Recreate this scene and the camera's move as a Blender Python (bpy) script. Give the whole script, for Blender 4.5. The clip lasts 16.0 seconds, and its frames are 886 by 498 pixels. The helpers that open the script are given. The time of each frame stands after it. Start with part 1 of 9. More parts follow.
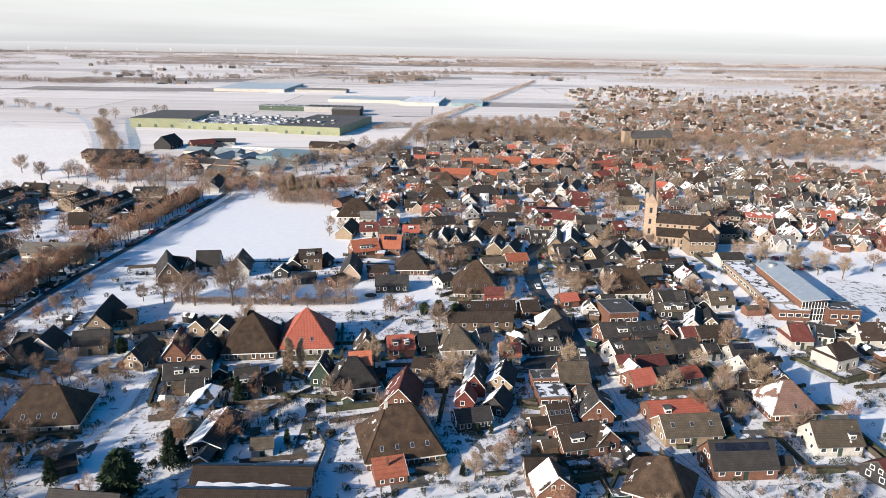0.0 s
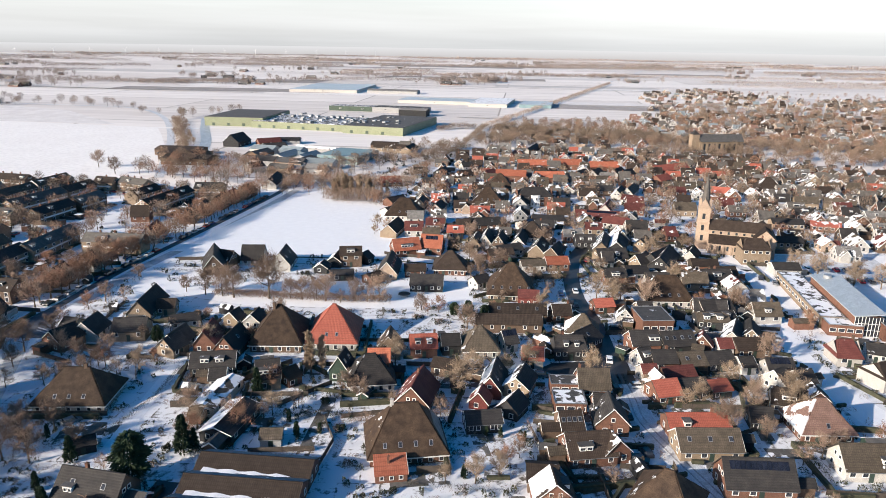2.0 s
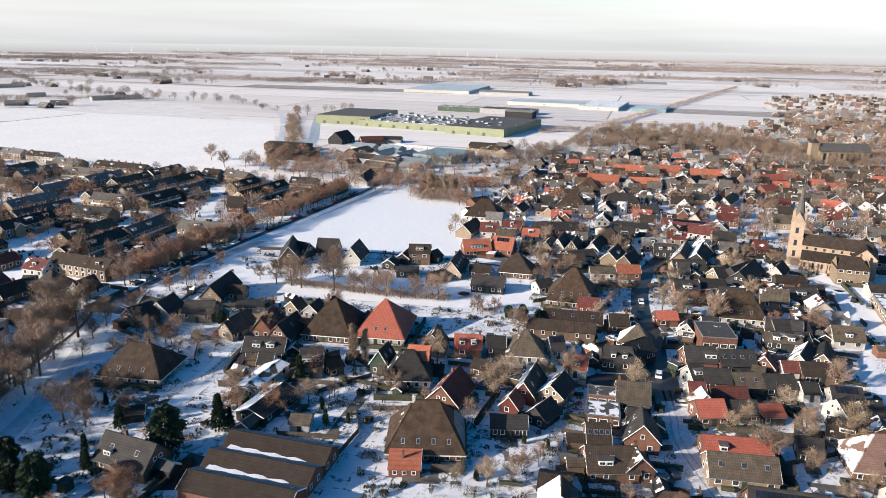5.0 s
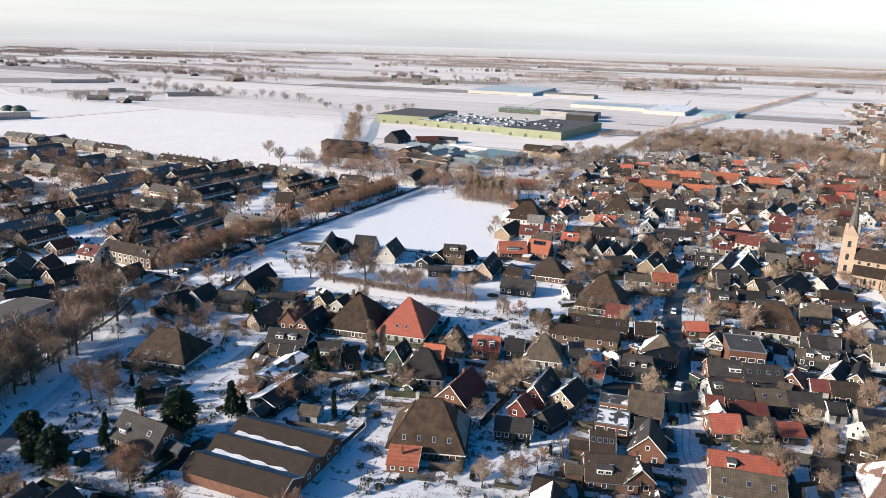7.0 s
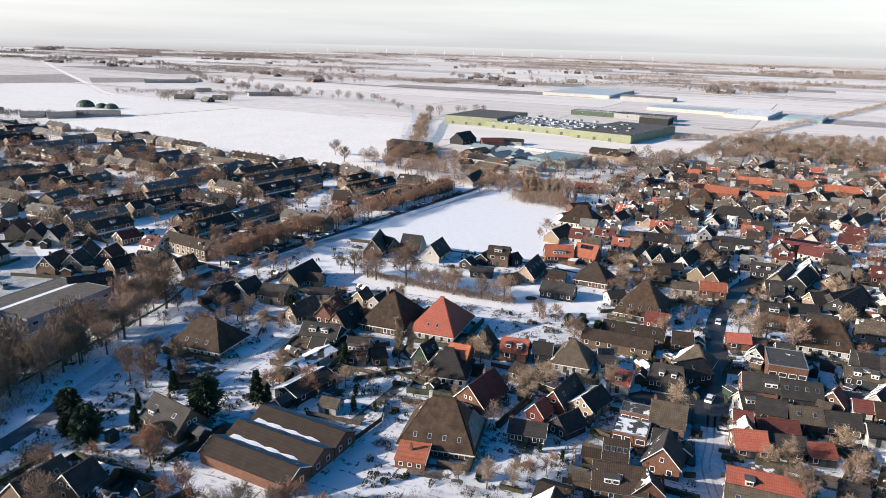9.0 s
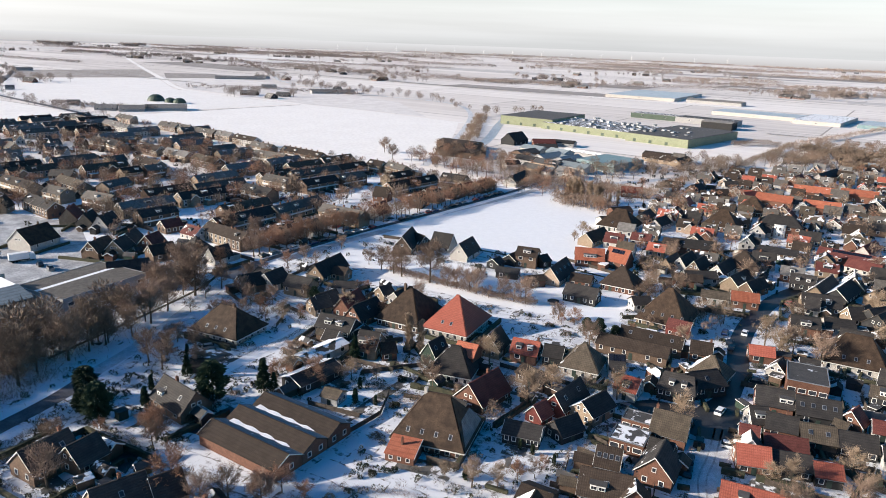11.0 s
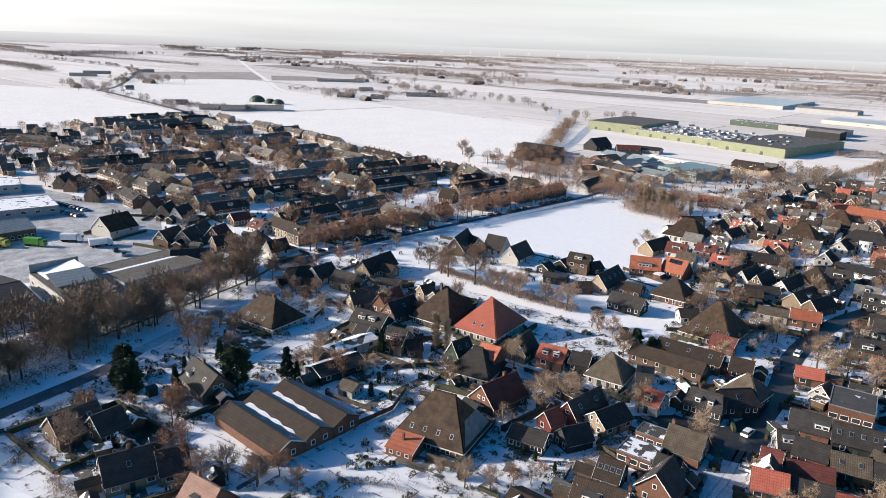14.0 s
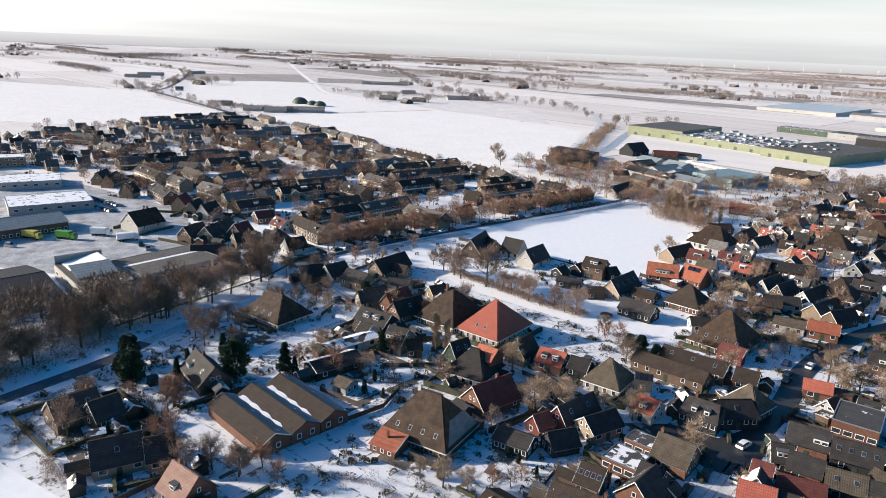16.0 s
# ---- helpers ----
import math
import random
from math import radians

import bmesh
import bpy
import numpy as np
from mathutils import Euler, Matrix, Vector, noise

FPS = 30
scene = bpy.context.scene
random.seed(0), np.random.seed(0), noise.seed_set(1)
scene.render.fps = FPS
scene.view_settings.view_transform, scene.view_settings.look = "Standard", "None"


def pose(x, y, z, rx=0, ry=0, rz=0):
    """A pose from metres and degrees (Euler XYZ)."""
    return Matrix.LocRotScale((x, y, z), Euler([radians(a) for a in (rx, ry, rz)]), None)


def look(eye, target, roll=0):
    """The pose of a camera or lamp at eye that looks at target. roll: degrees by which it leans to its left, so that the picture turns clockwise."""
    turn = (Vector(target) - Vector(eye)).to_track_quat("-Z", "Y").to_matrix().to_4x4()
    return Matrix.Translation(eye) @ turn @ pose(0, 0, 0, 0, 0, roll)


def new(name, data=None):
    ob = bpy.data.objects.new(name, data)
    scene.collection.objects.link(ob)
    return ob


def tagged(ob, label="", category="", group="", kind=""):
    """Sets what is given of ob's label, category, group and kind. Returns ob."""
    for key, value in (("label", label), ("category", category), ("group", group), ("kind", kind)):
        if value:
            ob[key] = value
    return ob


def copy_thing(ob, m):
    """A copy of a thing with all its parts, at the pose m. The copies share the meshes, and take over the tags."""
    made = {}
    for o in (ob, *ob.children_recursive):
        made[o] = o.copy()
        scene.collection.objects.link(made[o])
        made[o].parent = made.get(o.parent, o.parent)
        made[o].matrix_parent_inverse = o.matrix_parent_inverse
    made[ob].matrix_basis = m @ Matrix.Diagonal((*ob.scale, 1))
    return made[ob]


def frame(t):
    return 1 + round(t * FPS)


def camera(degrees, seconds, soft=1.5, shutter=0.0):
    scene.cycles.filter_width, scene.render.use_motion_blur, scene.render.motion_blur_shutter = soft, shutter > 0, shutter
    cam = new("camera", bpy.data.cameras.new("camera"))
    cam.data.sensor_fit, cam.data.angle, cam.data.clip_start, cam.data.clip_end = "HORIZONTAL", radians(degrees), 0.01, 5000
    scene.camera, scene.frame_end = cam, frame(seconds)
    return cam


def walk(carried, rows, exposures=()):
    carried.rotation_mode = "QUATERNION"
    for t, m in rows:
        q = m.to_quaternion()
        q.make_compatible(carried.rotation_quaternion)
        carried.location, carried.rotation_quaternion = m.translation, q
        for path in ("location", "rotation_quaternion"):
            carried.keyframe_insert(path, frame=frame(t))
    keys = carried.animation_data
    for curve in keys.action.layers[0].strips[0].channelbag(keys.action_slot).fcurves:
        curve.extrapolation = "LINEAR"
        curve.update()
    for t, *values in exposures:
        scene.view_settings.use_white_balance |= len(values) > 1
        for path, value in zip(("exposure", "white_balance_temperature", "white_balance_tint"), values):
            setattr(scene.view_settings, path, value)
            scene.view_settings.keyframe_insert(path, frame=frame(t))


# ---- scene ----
# ---- camera ----
cam = camera(64.53, 16.0, 0.6)
PATH = [
    (0, (-23.73, -132.04, 84.97), (1.71, -39.51, 56.86), 1.00),
    (0.5, (-20.40, -132.60, 84.80), (2.94, -39.51, 56.70), 0.93),
    (1, (-17.07, -133.15, 84.63), (3.63, -39.42, 56.56), 0.97),
    (1.5, (-13.75, -133.66, 84.48), (4.20, -39.37, 56.46), 1.00),
    (2, (-10.46, -134.12, 84.38), (4.78, -39.35, 56.36), 0.90),
    (2.5, (-7.27, -134.56, 84.33), (5.29, -39.38, 56.32), 0.92),
    (3, (-4.19, -134.97, 84.33), (5.48, -39.47, 56.30), 0.99),
    (3.5, (-1.20, -135.35, 84.39), (5.69, -39.61, 56.35), 1.09),
    (4, (1.79, -135.63, 84.46), (5.77, -39.73, 56.40), 1.04),
    (6.5, (16.89, -136.34, 84.95), (9.18, -40.69, 56.83), 1.33),
    (7, (20.03, -136.35, 85.02), (9.76, -40.95, 56.86), 1.51),
    (7.5, (23.23, -136.23, 85.05), (10.32, -41.17, 56.85), 1.60),
    (8, (26.42, -136.02, 85.11), (11.25, -41.28, 56.91), 1.58),
    (8.5, (29.60, -135.63, 85.14), (11.86, -41.35, 56.93), 1.54),
    (9, (32.84, -135.04, 85.16), (11.82, -41.43, 56.94), 1.46),
    (11.5, (49.50, -131.15, 85.21), (17.97, -40.62, 56.74), 2.06),
    (12, (52.59, -130.22, 85.20), (18.89, -40.45, 56.80), 1.94),
    (12.5, (55.49, -129.16, 85.17), (19.70, -40.19, 56.85), 1.76),
    (13, (58.34, -127.99, 85.12), (20.46, -39.87, 56.84), 1.82),
    (13.5, (61.19, -126.72, 85.01), (20.90, -39.72, 56.60), 2.04),
    (14, (64.02, -125.37, 84.82), (21.46, -39.43, 56.48), 2.05),
    (14.5, (66.83, -124.01, 84.62), (22.55, -38.93, 56.33), 2.06),
    (15, (69.63, -122.68, 84.50), (23.89, -38.33, 56.34), 2.03),
    (15.5, (72.38, -121.32, 84.48), (25.32, -37.67, 56.41), 2.04),
    (16, (75.11, -119.94, 84.55), (26.74, -37.04, 56.48), 2.27),
]
walk(cam, [(t, look(eye, target, roll)) for t, eye, target, roll in PATH])

# ---- world, sun, exposure ----
SUN_TURN, SUN_UP = 204.0, 19.0      # where the sun stands: degrees from +x, degrees above the horizon
world = bpy.data.worlds.new("winter_sky")
scene.world = world
world.use_nodes = True
wn, wl = world.node_tree.nodes, world.node_tree.links
sky = wn.new("ShaderNodeTexSky")
sky.sky_type, sky.sun_disc = "NISHITA", False
sky.sun_elevation, sky.sun_rotation = radians(SUN_UP), radians(90 - SUN_TURN)
sky.air_density, sky.dust_density, sky.ozone_density = 1.0, 1.6, 2.0
veil = wn.new("ShaderNodeHueSaturation")
veil.inputs["Saturation"].default_value = 1.55
wl.new(sky.outputs[0], veil.inputs["Color"])
wl.new(veil.outputs[0], wn["Background"].inputs["Color"])
wn["Background"].inputs["Strength"].default_value = 0.09
# thin winter haze: white towards the horizon, thinning out overhead
where, split, fall = wn.new("ShaderNodeTexCoord"), wn.new("ShaderNodeSeparateXYZ"), wn.new("ShaderNodeMapRange")
wl.new(where.outputs["Generated"], split.inputs[0])
wl.new(split.outputs["Z"], fall.inputs[0])
fall.inputs[1].default_value, fall.inputs[2].default_value, fall.inputs[3].default_value, fall.inputs[4].default_value = 0.0, 0.17, 0.35, 0.0
fall.interpolation_type = "SMOOTHSTEP"
tint = wn.new("ShaderNodeMapRange")
wl.new(split.outputs["Z"], tint.inputs[0])
tint.inputs[1].default_value, tint.inputs[2].default_value, tint.inputs[3].default_value, tint.inputs[4].default_value = 0.03, 0.26, 0.25, 1.75
wl.new(tint.outputs[0], veil.inputs["Saturation"])
haze, both = wn.new("ShaderNodeBackground"), wn.new("ShaderNodeAddShader")
haze.inputs["Color"].default_value = (0.955, 0.97, 1.0, 1)
stretch, cloud, lift, veiled = wn.new("ShaderNodeMapping"), wn.new("ShaderNodeTexNoise"), wn.new("ShaderNodeMapRange"), wn.new("ShaderNodeMath")
stretch.inputs["Scale"].default_value = (3.0, 3.0, 60.0)
wl.new(where.outputs["Generated"], stretch.inputs[0])
wl.new(stretch.outputs[0], cloud.inputs["Vector"])
cloud.inputs["Scale"].default_value, cloud.inputs["Detail"].default_value = 1.0, 4.0
wl.new(cloud.outputs["Fac"], lift.inputs[0])
lift.inputs[1].default_value, lift.inputs[2].default_value, lift.inputs[3].default_value, lift.inputs[4].default_value = 0.3, 0.7, 0.86, 1.06
veiled.operation = "MULTIPLY"
wl.new(fall.outputs[0], veiled.inputs[0])
wl.new(lift.outputs[0], veiled.inputs[1])
wl.new(veiled.outputs[0], haze.inputs["Strength"])
wl.new(wn["Background"].outputs[0], both.inputs[0])
wl.new(haze.outputs[0], both.inputs[1])
wl.new(both.outputs[0], wn["World Output"].inputs["Surface"])

sun_data = bpy.data.lights.new("sun", "SUN")
sun_data.energy, sun_data.angle, sun_data.color = 5.0, radians(0.6), (1.0, 0.895, 0.775)
sun = new("sun", sun_data)
su = Vector((math.cos(radians(SUN_TURN)) * math.cos(radians(SUN_UP)), math.sin(radians(SUN_TURN)) * math.cos(radians(SUN_UP)), math.sin(radians(SUN_UP))))
sun.matrix_world = look(su * 500, (0, 0, 0))
scene.view_settings.exposure = 0.75

# ---- materials ----
MATS = {}
SNOW = (0.80, 0.81, 0.84)


def surface(name, a, b, size=2.0, rough=0.85, bump=0.3, course=0.0, snow=0.0, metal=0.0, vary=0.25, spec=0.3, ribs=0.0):
    """Two tones at a coarse and a fine scale, an optional course every so many metres of height, and snow lying in patches."""
    if name in MATS:
        return MATS[name]
    m = bpy.data.materials.new(name)
    m.use_nodes = True
    n, l = m.node_tree.nodes, m.node_tree.links
    p = n["Principled BSDF"]
    p.inputs["Roughness"].default_value, p.inputs["Metallic"].default_value = rough, metal
    p.inputs["Specular IOR Level"].default_value = spec
    tc, info, off = n.new("ShaderNodeTexCoord"), n.new("ShaderNodeObjectInfo"), n.new("ShaderNodeVectorMath")
    l.new(info.outputs["Random"], off.inputs[1])
    off.operation = "MULTIPLY_ADD"
    off.inputs[0].default_value = (1, 1, 1)
    l.new(tc.outputs["Object"], off.inputs[2])
    scale = n.new("ShaderNodeVectorMath")
    scale.operation = "SCALE"
    scale.inputs["Scale"].default_value = 37.0
    comb = n.new("ShaderNodeCombineXYZ")
    for k in range(3):
        l.new(info.outputs["Random"], comb.inputs[k])
    l.new(comb.outputs[0], scale.inputs[0])
    l.new(scale.outputs[0], off.inputs[1])

    def noise_at(s, detail=4.0):
        t = n.new("ShaderNodeTexNoise")
        t.inputs["Scale"].default_value, t.inputs["Detail"].default_value = s, detail
        l.new(off.outputs[0], t.inputs["Vector"])
        return t.outputs["Fac"]

    def mix(fac, x, y):
        t = n.new("ShaderNodeMix")
        t.data_type = "RGBA"
        if hasattr(fac, "is_linked"):
            l.new(fac, t.inputs[0])
        else:
            t.inputs[0].default_value = fac
        for sock, v in ((t.inputs[6], x), (t.inputs[7], y)):
            if hasattr(v, "is_linked"):
                l.new(v, sock)
            else:
                sock.default_value = (*v, 1)
        return t.outputs[2]

    def ramp(x, lo, hi, c=0.0, d=1.0):
        t = n.new("ShaderNodeMapRange")
        t.inputs[1].default_value, t.inputs[2].default_value, t.inputs[3].default_value, t.inputs[4].default_value = lo, hi, c, d
        l.new(x, t.inputs[0])
        return t.outputs[0]

    big, fine = noise_at(1.0 / size, 5.0), noise_at(9.0 / size, 3.0)
    col = mix(ramp(big, 0.32, 0.68), a, b)
    dark = tuple(v * (0.86 if sum(a) > 1.7 else 0.55) for v in a)
    col = mix(ramp(fine, 0.42, 0.72, 0.0, 0.75), col, dark)
    height = fine
    if course:
        w = n.new("ShaderNodeTexWave")
        w.bands_direction = "Z"
        w.inputs["Scale"].default_value, w.inputs["Distortion"].default_value = 0.314 / course, 0.6
        l.new(off.outputs[0], w.inputs["Vector"])
        col = mix(ramp(w.outputs["Fac"], 0.0, 0.35, 0.34, 0.0), col, tuple(v * 0.4 for v in a))
        height = w.outputs["Fac"]
        if ribs:
            x = n.new("ShaderNodeTexWave")
            x.bands_direction = "X"
            x.inputs["Scale"].default_value, x.inputs["Distortion"].default_value = 0.314 / ribs, 0.5
            l.new(off.outputs[0], x.inputs["Vector"])
            col = mix(ramp(x.outputs["Fac"], 0.1, 0.6, 0.24, 0.0), col, tuple(v * 0.4 for v in a))
            height = x.outputs["Fac"]
    if vary:
        hs = n.new("ShaderNodeHueSaturation")
        l.new(col, hs.inputs["Color"])
        l.new(ramp(info.outputs["Random"], 0, 1, 1 - vary, 1 + vary), hs.inputs["Value"])
        col = hs.outputs[0]
    if snow:
        patch = noise_at(0.36, 7.0)
        patch.node.inputs["Roughness"].default_value = 0.56
        edge = 0.77 - 0.43 * snow
        mask = ramp(patch, edge, edge + 0.045)
        col = mix(mask, col, SNOW)
        r = n.new("ShaderNodeMix")
        l.new(mask, r.inputs[0])
        r.inputs[2].default_value, r.inputs[3].default_value = rough, 0.6
        l.new(r.outputs[0], p.inputs["Roughness"])
    l.new(col, p.inputs["Base Color"])
    if bump:
        bp = n.new("ShaderNodeBump")
        bp.inputs["Strength"].default_value, bp.inputs["Distance"].default_value = bump, 0.06
        l.new(height, bp.inputs["Height"])
        l.new(bp.outputs[0], p.inputs["Normal"])
    MATS[name] = m
    return m


# slate and tile are pale partly to stand in for haze over far roofs
ROOFS = {"panel": ((0.012, 0.013, 0.02), (0.02, 0.021, 0.03)), "dark": ((0.028, 0.026, 0.026), (0.052, 0.047, 0.044)), "brown": ((0.036, 0.025, 0.019), (0.064, 0.046, 0.035)),
         "grey": ((0.068, 0.054, 0.040), (0.125, 0.10, 0.074)), "red": ((0.36, 0.10, 0.068), (0.45, 0.135, 0.092)), "tile": ((0.10, 0.090, 0.080), (0.165, 0.15, 0.135)), "zinc": ((0.20, 0.24, 0.26), (0.27, 0.31, 0.33)), "pink": ((0.20, 0.12, 0.095), (0.29, 0.18, 0.145)),
         "orange": ((0.36, 0.11, 0.062), (0.46, 0.16, 0.095)), "maroon": ((0.10, 0.030, 0.026), (0.15, 0.05, 0.042)),
         "thatch": ((0.028, 0.0175, 0.012), (0.072, 0.046, 0.029)), "slate": ((0.15, 0.143, 0.136), (0.25, 0.238, 0.226)), "felt": ((0.07, 0.068, 0.07), (0.11, 0.105, 0.1))}
WALLS = {"brick": ((0.15, 0.072, 0.05), (0.21, 0.108, 0.074)), "brown": ((0.125, 0.082, 0.058), (0.18, 0.125, 0.09)),
         "yellow": ((0.26, 0.195, 0.135), (0.33, 0.255, 0.185)), "white": ((0.41, 0.39, 0.36), (0.52, 0.495, 0.46)),
         "black": ((0.03, 0.03, 0.032), (0.05, 0.05, 0.05)), "green": ((0.035, 0.06, 0.045), (0.05, 0.08, 0.06)),
         "redwood": ((0.15, 0.04, 0.035), (0.20, 0.055, 0.045)), "grey": ((0.35, 0.35, 0.35), (0.42, 0.41, 0.40)), "sandy": ((0.39, 0.29, 0.215), (0.48, 0.365, 0.28))}


def roof_mat(kind, snow=0.0):
    a, b = ROOFS[kind]
    return surface(f"{kind}_roof_{int(snow * 10)}", a, b, 1.6, 0.8, 0.4, 0.0 if kind in ("thatch", "felt") else 0.36, snow, ribs=0.42 if kind in ("red", "orange", "grey", "brown", "tile", "pink") else 0.0)


def wall_mat(kind):
    a, b = WALLS[kind]
    return surface(f"{kind}_wall", a, b, 1.2, 0.85, 0.2, 0.0 if kind == "white" else 0.22, vary=0.15)


TRIM = surface("white_paint", (0.72, 0.71, 0.68), (0.80, 0.79, 0.77), 0.8, 0.5, 0.05, vary=0.08)
DARKTRIM = surface("dark_green_paint", (0.03, 0.05, 0.04), (0.05, 0.07, 0.06), 0.8, 0.5, 0.05)
GLASS = surface("window_glass", (0.03, 0.035, 0.045), (0.05, 0.055, 0.065), 1.0, 0.08, 0.0, spec=0.6)
SNOWM = surface("snow", (0.85, 0.855, 0.875), (0.79, 0.795, 0.82), 3.0, 0.65, 0.35, vary=0.0)
PLAIN = surface("dark_garden_paving", (0.10, 0.095, 0.09), (0.16, 0.15, 0.14), 0.9, 0.8, 0.4, snow=0.55)
ASPHALT = surface("wet_asphalt", (0.030, 0.031, 0.034), (0.05, 0.05, 0.053), 2.5, 0.45, 0.2, vary=0)
RUTS = surface("driven_snow", (0.52, 0.53, 0.55), (0.76, 0.77, 0.80), 1.6, 0.6, 0.4, vary=0)
BARK = surface("bark", (0.10, 0.075, 0.055), (0.16, 0.12, 0.085), 0.5, 0.9, 0.4)
TWIG = surface("twigs", (0.22, 0.155, 0.115), (0.32, 0.23, 0.175), 1.5, 0.9, 0.0, vary=0.3)
TWIG_PALE = surface("pale_twigs", (0.27, 0.20, 0.14), (0.36, 0.27, 0.195), 1.5, 0.9, 0.0, vary=0.2)
TWIG_RED = surface("russet_leaves", (0.26, 0.145, 0.095), (0.34, 0.20, 0.135), 1.5, 0.9, 0.0, vary=0.2)
NEEDLE = surface("needles", (0.020, 0.038, 0.020), (0.045, 0.065, 0.032), 0.8, 0.8, 0.0)
HEDGE = surface("hedge_leaves", (0.035, 0.04, 0.025), (0.07, 0.065, 0.04), 0.8, 0.85, 0.0, vary=0.4)
FENCE = surface("weathered_boards", (0.055, 0.045, 0.037), (0.10, 0.082, 0.068), 0.7, 0.85, 0.3)
ZINC = surface("zinc", (0.42, 0.45, 0.46), (0.52, 0.55, 0.56), 2.0, 0.45, 0.1, metal=0.4)
SOLAR = surface("solar_panel", (0.012, 0.014, 0.022), (0.02, 0.022, 0.032), 1.0, 0.12, 0.0, spec=0.6)
METAL = surface("grey_metal", (0.30, 0.31, 0.32), (0.38, 0.39, 0.40), 1.0, 0.5, 0.05, metal=0.6)
GREENM = surface("green_cladding", (0.215, 0.235, 0.145), (0.25, 0.27, 0.175), 6.0, 0.55, 0.1, vary=0.05)
GREEND = surface("dark_green_cladding", (0.05, 0.075, 0.055), (0.07, 0.10, 0.075), 6.0, 0.55, 0.1, vary=0.05)
RUBBER = surface("rubber", (0.02, 0.02, 0.02), (0.03, 0.03, 0.03), 0.3, 0.8, 0.1)
ICE = surface("frozen_ditch", (0.30, 0.33, 0.37), (0.62, 0.65, 0.69), 3.0, 0.3, 0.1, vary=0)
LITTER = surface("leaf_litter", (0.07, 0.055, 0.042), (0.13, 0.10, 0.08), 1.5, 0.9, 0.5, snow=1.0, vary=0)
STUBBLE = surface("stubble_field", (0.60, 0.56, 0.54), (0.73, 0.695, 0.675), 14.0, 0.85, 0.3, vary=0.12)
PLOUGH = surface("ploughed_field", (0.32, 0.285, 0.265), (0.44, 0.405, 0.385), 12.0, 0.9, 0.4, vary=0.1)
# far snow: the warm tint of distant haze is put into its colour
FARSNOW = surface("haze_warmed_snow", (0.84, 0.80, 0.77), (0.88, 0.845, 0.815), 25.0, 0.7, 0.0, vary=0.05)
# paler, greyer twig tone for the distant belts and rows
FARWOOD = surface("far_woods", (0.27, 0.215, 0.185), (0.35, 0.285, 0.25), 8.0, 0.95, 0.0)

WOODS = surface("wood_twigs", (0.165, 0.122, 0.09), (0.26, 0.198, 0.15), 1.5, 0.9, 0.0, vary=0.25)
TEAL = surface("teal_glass_roof", (0.17, 0.26, 0.275), (0.25, 0.345, 0.36), 5.0, 0.4, 0.05, vary=0.05)
GLASSROOF = surface("frosted_glass_roof", (0.42, 0.49, 0.53), (0.58, 0.63, 0.66), 9.0, 0.4, 0.05, vary=0.05)
YARD = surface("dirty_yard_snow", (0.28, 0.28, 0.29), (0.6, 0.605, 0.62), 5.0, 0.7, 0.3, vary=0)
LANE = surface("half_cleared_asphalt", (0.07, 0.07, 0.078), (0.16, 0.16, 0.175), 3.0, 0.6, 0.3, snow=0.12, vary=0)


